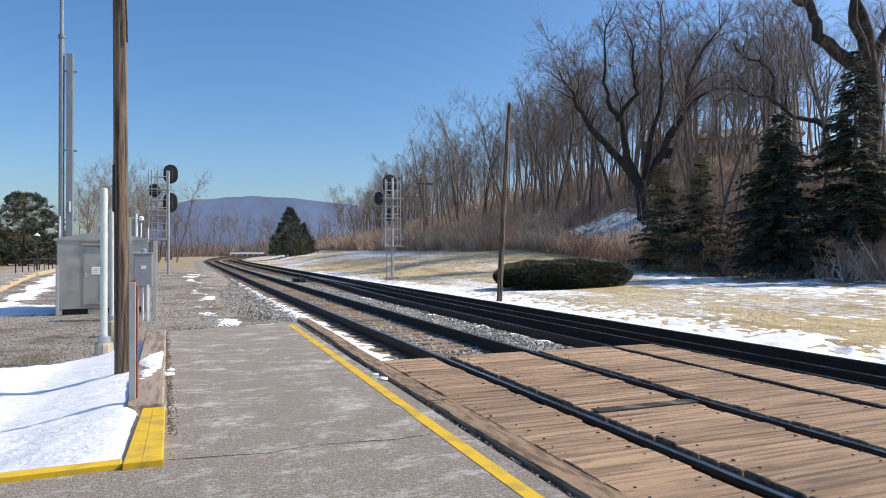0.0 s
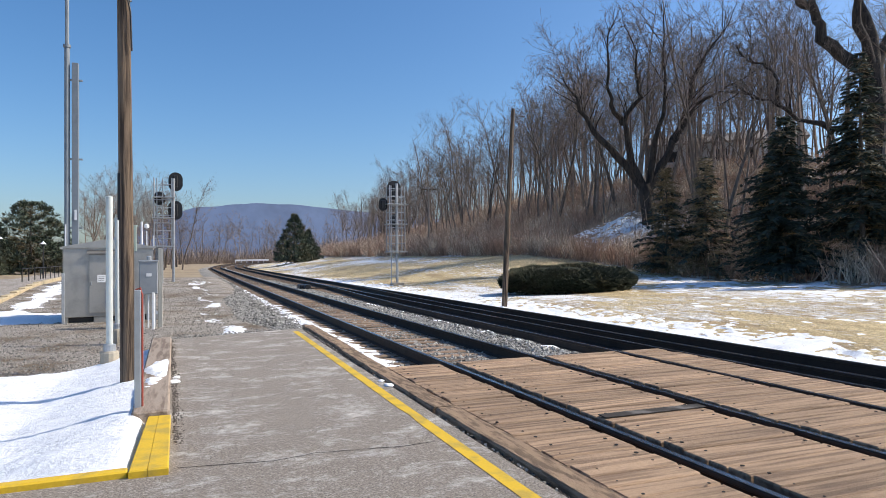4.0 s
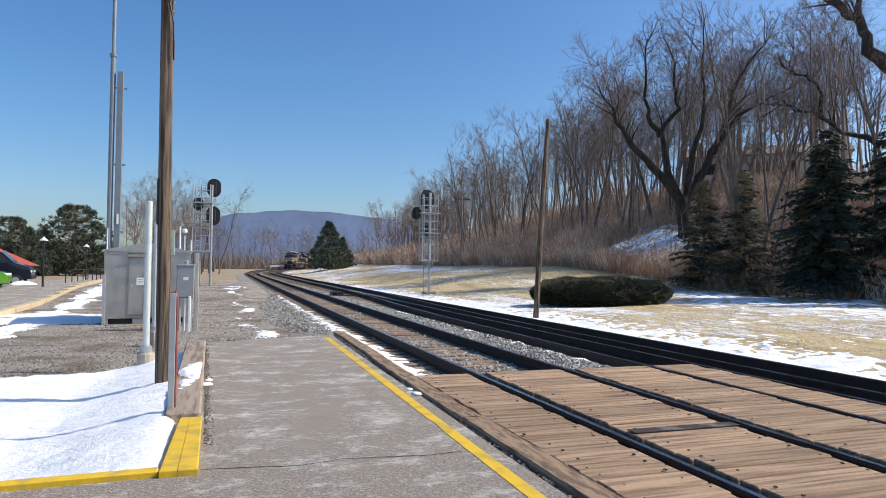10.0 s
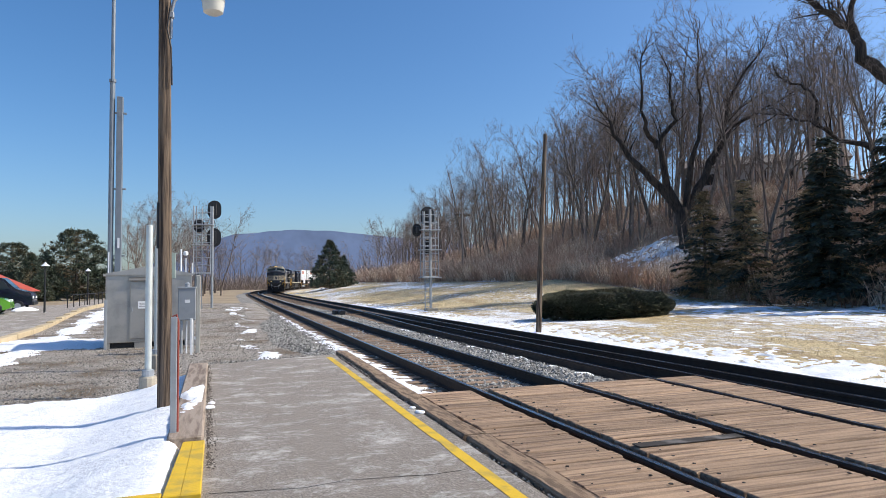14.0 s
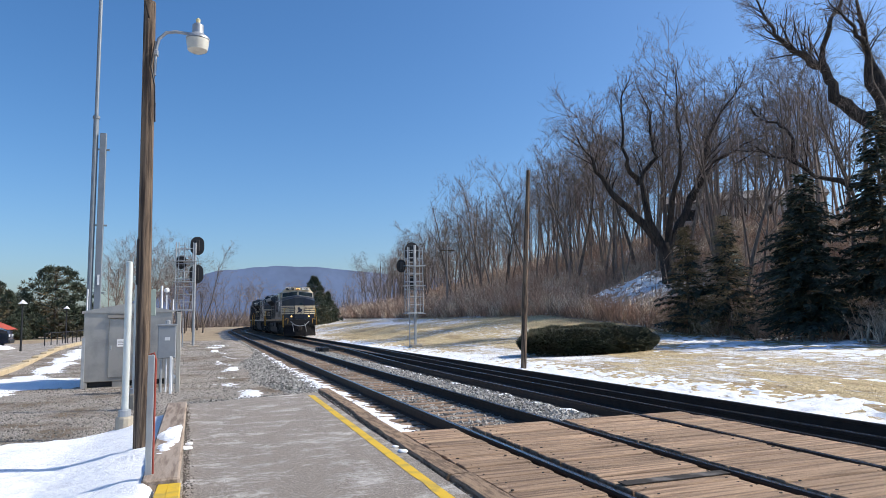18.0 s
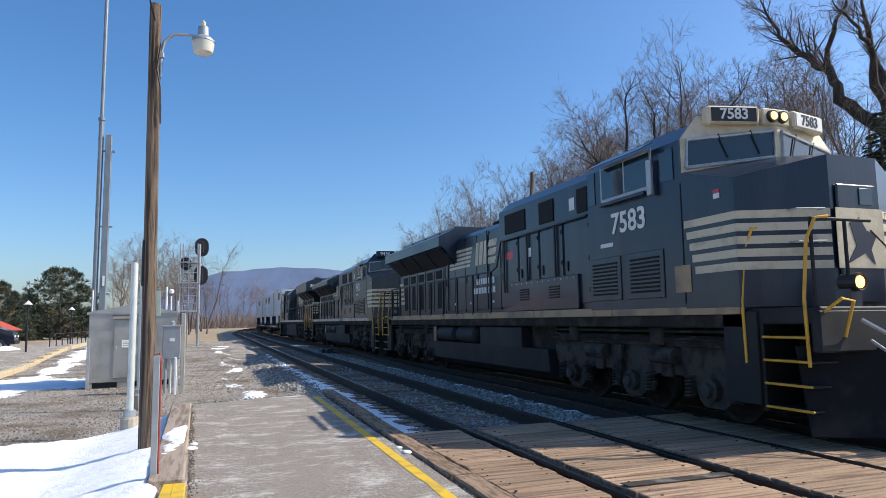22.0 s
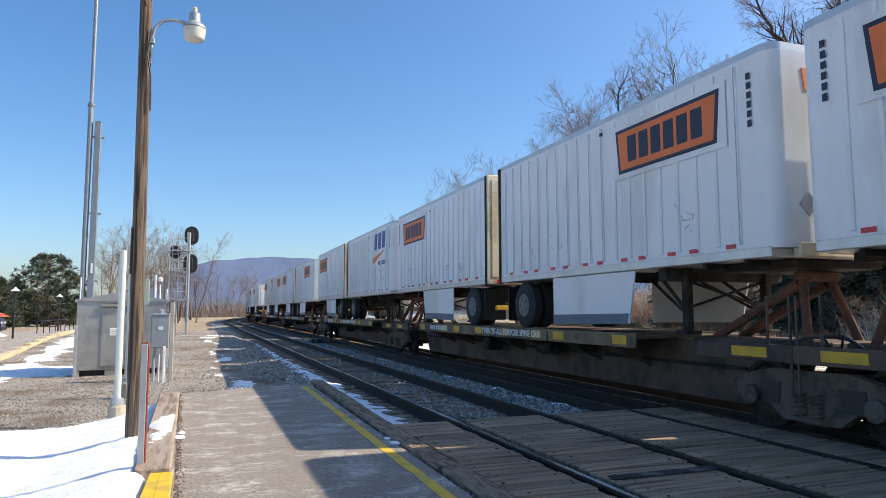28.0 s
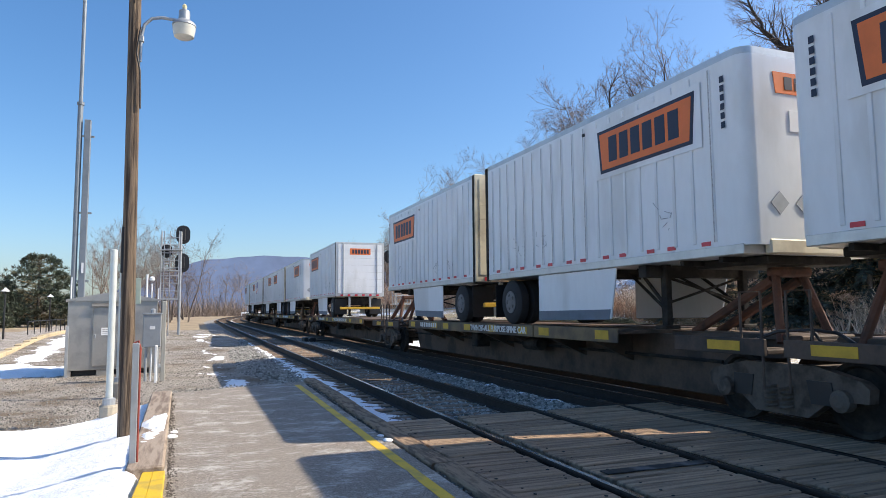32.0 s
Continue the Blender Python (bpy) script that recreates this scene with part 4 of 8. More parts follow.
MA = thing("radio_mast", YARD @ pose(-3.24, 21.8, -0.15), "tall galvanised radio mast of two pipes behind the cabinet", "mast")
part("mast_pipe", Build().tube([(0, 0, 0), (0, 0, 7.9)], 0.075, 12), M["maststeel"], MA)
part("upper_pipe", Build().tube([(0, 0, 7.85), (0.0, 0, 13.0)], 0.055, 10), M["maststeel"], MA)
part("collar", Build().lathe([(0.10, 7.86), (0.10, 7.94)], (0, 0, 0), n=12), M["maststeel"], MA)
part("side_channel", Build().box(0.13, 0.30, -0.085, 0.085, 0.0, 7.42, 0.01), M["maststeel"], MA, "square galvanised channel")
for z in (2.6, 4.6, 6.9):
    part("standoff", Build().box(0.0, 0.40, -0.03, 0.03, z, z + 0.05, 0.004), M["maststeel"], MA)
part("small_label", Build().box(0.20, 0.26, -0.098, -0.0915, 2.85, 3.15), M["white"], MA)

B = thing("meter_box", YARD @ pose(-0.90, 17.95, -0.15), "grey electrical meter box on two steel legs", "electrical box")
mbx = part("box", Build().box(-0.20, 0.22, -0.12, 0.12, 0.84, 1.66, 0.02), mat("grey_enamel", (0.30, 0.32, 0.34), 0.45, 0.2, var=0.1), B)
part("lid_rim", Build().box(-0.215, 0.235, -0.14, 0.13, 1.64, 1.68, 0.008), M["steel"], mbx)
part("plate", Build().box(-0.04, 0.08, -0.128, -0.1215, 1.28, 1.36), M["white"], mbx, "small pale plate")
part("knob", Build().lathe([(0.06, 1.68), (0.06, 1.76), (0.02, 1.79)], (0.02, 0, 0), n=10), M["steel"], mbx)
for x in (-0.12, 0.0, 0.14):
    part("leg", Build().tube([(x, 0.0, -0.2), (x, 0.0, 0.86)], 0.035 if x else 0.02, 8), M["steel"] if x else M["white"], B)
tagged(new("wooden_stake", Build().box(-0.68, -0.58, 17.93, 18.01, -0.4, 1.82, 0.01, YARD).mesh("wooden_stake", mat("grey_stake", (0.42, 0.41, 0.37), 0.9, var=0.25, scale=4, fine=30, bump=0.5, stretch=(4, 4, 0.4)))), "tall weathered grey wooden stake", "stake")
tagged(new("wooden_stake", Build().box(-0.80, -0.74, 17.5, 17.56, -0.4, 0.75, 0.01, YARD).mesh("wooden_stake", M["white"])), "short pale stake beside the meter box", "stake")


def signal(name, x, y, z0, mast_x, h, heads, cage, label):
    """Trackside signal seen from behind: mast, ladder cage with landings, black targets."""
    s = thing(name, pose(x, y, z0), label, "railway signal", "railway signals")
    part("base", Build().box(mast_x - 0.35, mast_x + 0.35, -0.35, 0.35, -0.4, 0.10, 0.03), M["concrete"], s)
    part("mast", Build().tube([(mast_x, 0, 0.1), (mast_x, 0, h)], 0.085, 12), M["steel"], s, smooth=True)
    c0, c1, zb, zt = cage
    for px in (c0, c1):
        for py in (-0.32, 0.32):
            part("cage_upright", Build().tube([(px, py, zb), (px, py, zt)], 0.028, 6), M["steel"], s)
    z = zb + 0.05
    while z < zt + 0.01:
        b = Build()
        for (xa, ya, xb, yb) in ((c0, -0.32, c1, -0.32), (c0, 0.32, c1, 0.32), (c0, -0.32, c0, 0.32), (c1, -0.32, c1, 0.32)):
            b.tube([(xa, ya, z), (xb, yb, z)], 0.02, 5)
        part("cage_hoop", b, M["steel"], s)
        z += 0.48
    for px in (c0 + 0.16, c0 + 0.50):
        part("ladder_rail", Build().tube([(px, -0.1, 0.0), (px, -0.1, zt)], 0.032, 6), M["steel"], s)
    rung = Build().tube([(c0 + 0.16, -0.1, 0.0), (c0 + 0.50, -0.1, 0.0)], 0.014, 5).mesh("ladder_rung", M["steel"])
    for k in range(int(zt / 0.31)):
        part("ladder_rung", rung, None, s, m=pose(0, 0, 0.2 + k * 0.31))
    for z in (zb, zb + (zt - zb) * 0.42, zb + (zt - zb) * 0.72):
        part("landing", Build().box(c0 - 0.12, c1 + 0.18, -0.4, 0.4, z - 0.03, z + 0.02, 0.008), M["steel"], s)
    for hx, hz, w, hh in heads:
        n, prof = 12, []
        r = w / 2
        for i in range(n + 1):
            a = math.pi * i / n
            prof.append((hx + r * math.cos(a), hz + hh / 2 - r + r * math.sin(a)))
        for i in range(n + 1):
            a = math.pi + math.pi * i / n
            prof.append((hx + r * math.cos(a), hz - hh / 2 + r + r * math.sin(a)))
        head = part("signal_head", Build().prism(prof, "y", 0.18, 0.22), M["black"], s, "black signal target seen from behind")
        part("lamp_case", Build().box(hx - 0.14, hx + 0.14, 0.05, 0.40, hz - hh * 0.32, hz + hh * 0.32, 0.04), M["black"], head)
        part("bracket", Build().tube([(hx, 0.1, hz), (mast_x, 0.0, hz)], 0.035, 6), M["steel"], head)
    return s


signal("railway_signal", -0.80, 45.0, 0.02, 0.0, 6.6, ((0.12, 6.42, 0.84, 1.20), (0.10, 4.62, 0.84, 1.22), (-0.82, 5.36, 0.62, 0.86)), (-1.12, -0.10, 2.3, 6.6), "galvanised signal mast with ladder cage and black targets")
part("relay_post", Build().box(-1.05, -0.75, -0.1, 0.2, 0.0, 2.4, 0.02), mat("dark_grey_post", (0.16, 0.17, 0.18), 0.6), bpy.data.objects["railway_signal"])
signal("railway_signal", 12.05, 39.5, -0.10, 0.1, 6.25, ((-0.02, 5.85, 0.86, 1.2), (-0.72, 4.95, 0.55, 0.8), (-0.02, 3.9, 0.5, 0.9)), (-0.46, 0.52, 2.0, 6.1), "galvanised signal mast with ladder cage beside the lawn")
# old bare pole on the lawn, and a far one with a crossarm
t = thing("bare_pole", pose(10.74, 21.76, ground_z(10.74, 21.76)), "tall leaning bare brown wooden pole", "pole")
part("shaft", Build().tube([(0, 0, -0.4), (0.13, -0.02, 2.5), (0.27, -0.05, 5), (0.40, -0.08, 7.25)], [0.105, 0.10, 0.085, 0.07], 12), M["pole"], t, smooth=True)
t = thing("far_utility_pole", pose(28.5, 79, ground_z(28.5, 79)), "distant grey wooden utility pole with a crossarm", "utility pole")
part("shaft", Build().tube([(0, 0, -0.3), (0, 0, 8.4)], [0.15, 0.1], 8), mat("grey_pole", (0.30, 0.27, 0.24), 0.9), t)
part("crossarm", Build().box(-1.0, 1.0, -0.06, 0.06, 7.9, 8.05, 0.01), M["pole"], t)
# switch machine between the tracks
t = thing("switch_machine", pose(5.95, 36.6, -0.2), "black low switch machine beside the rails", "switch machine")
part("case", Build().box(-0.3, 0.3, -0.5, 0.5, 0.0, 0.32, 0.04), M["black"], t)
part("motor", Build().tube([(0.0, -0.4, 0.2), (0.0, -0.95, 0.2)], 0.13, 12), M["black"], t)
part("rod", Build().tube([(0.2, 0.1, 0.1), (1.5, 0.1, 0.08)], 0.03, 6), M["rail"], t)


# ------------------------------------------------------------ trees
def limb(b, p, d, length, r, rnd, seg=4, wander=0.12, up=0.06, n=5, tip=0.35):
    pts, rad, q, v = [p], [r], p.copy(), d.copy()
    for i in range(seg):
        v = (v + Vector((rnd.gauss(0, wander), rnd.gauss(0, wander), rnd.gauss(0, wander) + up))).normalized()
        q = q + v * (length / seg)
        pts.append(q.copy())
        rad.append(r * (1 - (1 - tip) * (i + 1) / seg))
    if n > 3:
        b.tube(pts, rad, n, caps=False)
    elif seg == 1:                                           # the last fine twigs: single slivers
        w = v.cross(Vector((rnd.gauss(0, 1), rnd.gauss(0, 1), rnd.gauss(0, 1)))).normalized() * r
        k = len(b.v)
        b.v += [tuple(p - w), tuple(p + w), tuple(q)]
        b.f.append((k, k + 1, k + 2))
    else:                                                    # fine twigs: tapering slivers
        w = v.cross(Vector((rnd.gauss(0, 1), rnd.gauss(0, 1), rnd.gauss(0, 1)))).normalized()
        k, m = len(b.v), len(pts)
        for p_, r_ in zip(pts[:-1], rad):
            a_, c_ = p_ - w * r_ * 1.25, p_ + w * r_ * 1.25
            b.v += [(a_.x, a_.y, a_.z), (c_.x, c_.y, c_.z)]
        b.v.append((q.x, q.y, q.z))
        b.f += [(k + 2 * i, k + 2 * i + 1, k + 2 * i + 3, k + 2 * i + 2) for i in range(m - 2)] + [(k + 2 * m - 4, k + 2 * m - 3, k + 2 * m - 2)]
    return pts, rad, v


def side_dir(v, rnd, lo, hi):
    """A way that leaves v at an angle between lo and hi degrees."""
    o = v.orthogonal().normalized()
    o.rotate(Matrix.Rotation(rnd.uniform(0, 2 * math.pi), 3, v))
    a = radians(rnd.uniform(lo, hi))
    return (v * math.cos(a) + o * math.sin(a)).normalized()


def grow(bl, bt, p, d, length, r, rnd, level, kids, up, wob=1.0, slim=False):
    b = bl if level < 2 else bt
    seg = ((7, 5, 3, 2, 1) if slim else (6, 5, 4, 3, 2))[level]
    pts, rad, v = limb(b, p, d, length, r, rnd, seg, (0.07, 0.14, 0.16, 0.17, 0.2)[level] * wob, up[level], ((7, 5, 4, 3, 3) if slim else (8, 6, 4, 3, 3))[level], (0.10, 0.18, 0.25, 0.4, 0.5)[level])
    if level + 1 >= len(kids) + 1 or level >= 4:
        return
    for k in range(kids[level]):
        f = rnd.uniform((0.42 if slim else 0.28) if level == 0 else 0.18, 1.0)
        i = min(int(f * seg), seg - 1)
        q = pts[i].lerp(pts[i + 1], f * seg - i)
        dd = side_dir((pts[i + 1] - pts[i]).normalized(), rnd, *(((26, 58), (25, 55), (22, 55), (20, 60)) if slim else ((28, 60), (25, 60), (22, 65), (20, 70)))[level])
        grow(bl, bt, q, dd, length * rnd.uniform(*((0.38, 0.62), (0.4, 0.65), (0.4, 0.7), (0.4, 0.8))[level]) * (1.15 - 0.5 * f) * (0.66 if slim and level == 0 else 1.0), max(rad[i] * rnd.uniform(0.42, 0.62), (0.03, 0.014, 0.009, 0.005)[level]), rnd, level + 1, kids, up, wob, slim)


def bare_tree(seed, h, r, kids=(12, 6, 6, 4), up=(0.02, 0.07, 0.05, 0.03, 0.0), name="bare_tree", label="leafless grey-brown hardwood tree on the slope", at=Matrix(), group="leafless trees"):
    rnd = random.Random(seed)
    bl, bt = Build(), Build()
    grow(bl, bt, Vector((0, 0, -0.4)), Vector((rnd.gauss(0, 0.04), rnd.gauss(0, 0.04), 1)).normalized(), h, r, rnd, 0, kids, up, 1.05, True)
    if rnd.random() < 0.55:                                  # a second stem from the same root
        grow(bl, bt, Vector((0.1, 0.1, -0.4)), Vector((rnd.gauss(0, 0.16), rnd.gauss(0, 0.16), 1)).normalized(), h * 0.82, r * 0.7, rnd, 0, (max(kids[0] - 7, 4),) + kids[1:], up, 1.2, True)
    t = thing(name, at, label, "tree", group)
    part("trunk", bl, M["bark"], t, smooth=True)
    part("crown", bt, M["twig"], t, "bare branches and fine twigs")
    return t


def place(x, y, turn=0.0, k=1.0, lean=0.0, sink=0.0):
    return pose(x, y, ground_z(x, y) - sink, lean, 0, turn) @ Matrix.Scale(k, 4)


def old_tree(seed, base_r, trunk, limbs, name, label, at, kids=(8, 5, 4, 4)):
    """An old open-grown tree: a trunk and crooked main limbs of (side, depth, height) steps with a start radius, each set with branches."""
    rnd = random.Random(seed)
    bl, bt = Build(), Build()
    bl.tube([Vector(p) for p in trunk], [base_r * (1.25 if i == 0 else 1.0 - 0.22 * i / len(trunk)) for i in range(len(trunk))], 14, caps=False)
    for r0, pts in limbs:
        fine = []
        for p, q in zip(pts, pts[1:]):                       # crooked between the bends
            p, q = Vector(p), Vector(q)
            for f in (0.0, 0.33, 0.67):
                fine.append(p.lerp(q, f) + Vector((rnd.gauss(0, 0.10), rnd.gauss(0, 0.14), rnd.gauss(0, 0.08))) * (1 if fine else 0))
        fine.append(Vector(pts[-1]))
        n = len(fine)
        rad = [max(r0 * (1 - 0.88 * (i / (n - 1)) ** 0.8) * rnd.uniform(0.9, 1.12), 0.05) for i in range(n)]
        bl.tube(fine, rad, 9, caps=True)
        total = sum((a - c).length for a, c in zip(fine, fine[1:]))
        for i in range(1, n):
            along = (fine[i] - fine[i - 1]).normalized()
            for _ in range(3 if i > n * 0.62 else 2 if i > n * 0.42 else 0):
                d = side_dir(along, rnd, 25, 70)
                d = (d + Vector((0, 0, 0.45))).normalized()
                grow(bl, bt, fine[i - 1].lerp(fine[i], rnd.random()), d, total * rnd.uniform(0.16, 0.32) * (1.2 - 0.5 * i / n), max(rad[i] * rnd.uniform(0.22, 0.42), 0.03), rnd, 1, kids, (0.03, 0.05, 0.04, 0.02, 0.0), 1.1)
        grow(bl, bt, fine[-1], (fine[-1] - fine[-2]).normalized(), total * 0.17, rad[-1], rnd, 1, kids, (0.03, 0.08, 0.06, 0.04, 0.0), 1.2)
    t = thing(name, at, label, "tree", "leafless trees")
    part("trunk", bl, M["darkbark"], t, smooth=True)
    part("crown", bt, M["twig"], t, "bare branches and fine twigs")
    return t


SIDE = -19.5                                                 # the turn of the old trees' broad side
big = old_tree(3, 0.62, ((0.5, 0, -0.6), (0.4, 0, 0.6), (0.2, 0, 1.9), (0.05, 0, 3.2)), (
    (0.40, ((0.0, 0, 2.8), (-2.3, 0.4, 5.8), (-3.6, 0.8, 7.5), (-5.0, 1.0, 9.7), (-5.5, 1.4, 11.0), (-6.3, 1.6, 12.4))),
    (0.38, ((0.0, 0, 2.9), (-1.4, -0.4, 6.1), (-2.0, -0.8, 8.2), (-0.6, -1.2, 10.2), (-0.9, -1.5, 12.2), (-1.3, -1.5, 14.6))),
    (0.24, ((-1.9, -0.7, 8.0), (-2.8, -1.4, 9.4), (-3.6, -2.0, 10.8), (-3.6, -2.4, 13.8), (-3.2, -2.6, 15.6))),
    (0.44, ((0.3, 0, 2.8), (1.7, 0.5, 4.9), (3.0, 0.9, 7.1), (4.2, 1.2, 9.7), (4.8, 1.4, 12.4), (6.0, 1.5, 14.6), (7.8, 1.6, 16.8))),
    (0.30, ((0.4, 0, 2.9), (0.7, -0.9, 6.8), (1.4, -1.5, 9.3), (1.2, -1.8, 13.0), (1.1, -2.0, 16.0))),
    (0.26, ((2.9, 0.9, 6.9), (4.5, 0.2, 9.8), (7.0, -0.5, 11.3), (9.0, -0.8, 12.4)))),
    "forked_tree", "large many-stemmed leafless tree on the snowy bank", place(35.4, 45.4, SIDE))

DTOP = 14.4 - ground_z(43.5, 31.5)
right = old_tree(8, 0.80, ((0.5, 0, -0.6), (0.4, 0, DTOP * 0.3), (0.2, 0, DTOP * 0.65), (0, 0, DTOP)), (
    (0.56, ((0.0, 0, DTOP - 0.6), (-1.5, 0.2, DTOP + 0.3), (-3.0, 0.4, DTOP + 2.0), (-3.8, 0.6, DTOP + 4.0), (-4.8, 0.7, DTOP + 4.8), (-6.1, 0.8, DTOP + 5.8), (-6.8, 0.9, DTOP + 7.3), (-7.7, 1.0, DTOP + 9.0))),
    (0.30, ((-3.7, 0.5, DTOP + 3.8), (-3.9, 0.2, DTOP + 5.6), (-2.6, -0.2, DTOP + 8.4), (-2.0, -0.4, DTOP + 10.5))),
    (0.40, ((0.0, 0, DTOP - 0.3), (-1.3, -0.6, DTOP + 2.5), (-1.5, -1.0, DTOP + 5.0), (-2.8, -1.4, DTOP + 6.2), (-4.2, -1.8, DTOP + 7.4))),
    (0.50, ((0.1, 0, DTOP - 0.4), (0.0, 0.4, DTOP + 3.3), (-0.8, 0.8, DTOP + 6.8), (-0.5, 1.0, DTOP + 10.5))),
    (0.26, ((0.1, 0, DTOP - 4.9), (-2.8, 0.3, DTOP - 4.2), (-4.8, 0.5, DTOP - 3.5), (-6.3, 0.6, DTOP - 2.5), (-7.8, 0.6, DTOP - 2.0), (-9.0, 0.6, DTOP - 1.8))),
    (0.16, ((-6.2, 0.6, DTOP - 2.6), (-6.8, 0.4, DTOP - 0.3), (-8.0, 0.2, DTOP + 0.3), (-9.0, 0.0, DTOP + 0.7))),
    (0.45, ((0.2, 0, DTOP - 0.5), (2.0, 0.4, DTOP + 3.0), (4.0, 0.6, DTOP + 7.0), (5.0, 0.8, DTOP + 11.0)))),
    "dark_tree", "large dark leafless tree with heavy crooked limbs", place(43.5, 31.5, SIDE), (5, 5, 4, 3))
kinds = [bare_tree(20 + i, 14.0 + 1.5 * (i % 3), 0.135 + 0.03 * (i % 3), ((13, 6, 5, 5), (14, 5, 5, 5), (12, 6, 6, 4))[i % 3], at=place(x, y), label="tall slim leafless tree of the hillside wood") for i, (x, y) in enumerate(((38, 58), (37, 66), (41, 49), (36, 78), (47, 42), (37, 88)))]
rt = random.Random(4)
spots = [(38, 58), (37, 66), (41, 49), (36, 78), (47, 42), (37, 88), (35.4, 45.4), (43.5, 31.5)]
tries = 0
while len(spots) < 172 and tries < 9000:
    tries += 1
    y = rt.uniform(14, 190) if rt.random() < 0.7 else rt.uniform(44, 80)
    x = 8.2 + rt.uniform(22.0 + 5.5 * smooth_step(36, 44, y) * smooth_step(95, 75, y), 58)
    if y > CURVE_AT:
        x += CURVE_R - math.sqrt(max(CURVE_R ** 2 - (y - CURVE_AT) ** 2, 0))
    if x / max(y, 1) > 1.9 or (x < 32.5 and y < 50):
        continue
    if 25 < y < 45.5 and abs(x - 35.4 * y / 45.4) < 4.5:
        continue
    if min(math.hypot(x - a, y - c) for a, c in spots) < 1.7 + (x - 30) * 0.03:
        continue
    spots.append((x, y))
    copy_thing(kinds[rt.randrange(6)], place(x, y, rt.uniform(0, 360), rt.uniform(0.75, 1.0) + 0.08 * smooth_step(40, 50, y) * smooth_step(85, 70, y), rt.uniform(-2, 2)))
# the deep wood behind, too many to count
rw = random.Random(77)
fw = Build()
n_far = 0
while n_far < 430:
    y = rw.uniform(16, 200)
    o = 27 + 48 * rw.random() ** 1.2
    x, yy, _, _ = on_track(y, MAIN + o)
    if x / max(yy, 1) > 1.9 or (o < 28 and y < 60):
        continue
    n_far += 1
    z, h = ground_z(x, yy), rw.uniform(9, 15)
    lean = Vector((rw.gauss(0, 0.05), rw.gauss(0, 0.05), 1))
    base, r = Vector((x, yy, z - 0.3)), rw.uniform(0.07, 0.16)
    fw.tube([base, base + lean * h * 0.5, base + lean * h], [r, r * 0.7, 0.015], 4, caps=False)
    for k in range(13):
        f = rw.uniform(0.3, 0.98)
        p = base + lean * h * f
        a, up_ = rw.uniform(0, 6.28), rw.uniform(0.5, 1.6)
        d = Vector((math.cos(a), math.sin(a), up_)).normalized() * h * rw.uniform(0.12, 0.3) * (1.25 - f * 0.7)
        w = Vector((-math.sin(a), math.cos(a), 0)) * r * 0.33
        e = p + d
        fw.add([p - w, p + w, e], [(0, 1, 2)])
        for j in range(7):
            q = p.lerp(e, rw.uniform(0.2, 1.0))
            g = q + (d * 0.35 + Vector((rw.gauss(0, 0.5), rw.gauss(0, 0.5), rw.gauss(0.35, 0.35)))) * rw.uniform(0.5, 1.1)
            w3 = Vector((rw.gauss(0, 1), rw.gauss(0, 1), rw.gauss(0, 1))).normalized() * 0.010
            fw.add([q - w3, q + w3, g], [(0, 1, 2)])
            g2 = q.lerp(g, 0.5) + Vector((rw.gauss(0, 0.4), rw.gauss(0, 0.4), rw.gauss(0.2, 0.3)))
            fw.add([q.lerp(g, 0.4) - w3 * 0.7, q.lerp(g, 0.4) + w3 * 0.7, g2], [(0, 1, 2)])
tagged(new("deep_wood", fw.mesh("deep_wood", M["twig"])), "deep leafless winter wood over the hill", "woods", kind="stuff")
# far belt beyond the curve, and the ones behind the road
belt = [(-24 + i * 2.2 + rt.uniform(-1.5, 1.5), 206 + rt.uniform(-9, 30) + 0.1 * i) for i in range(42)]
belt += [(-14, 109), (-9, 118), (-5, 126), (-2, 150), (-8, 160), (-12, 122), (-10, 113), (-15, 128), (-7, 135), (-4, 142)]
belt += [(-16.5 + i * 1.2 + rt.uniform(-0.6, 0.6), 116 + rt.uniform(-4, 26)) for i in range(14)]
for x, y in belt:
    copy_thing(kinds[rt.randrange(6)], place(x, y, rt.uniform(0, 360), rt.uniform(0.62, 0.9) if y > 150 else rt.uniform(0.75, 1.0)))


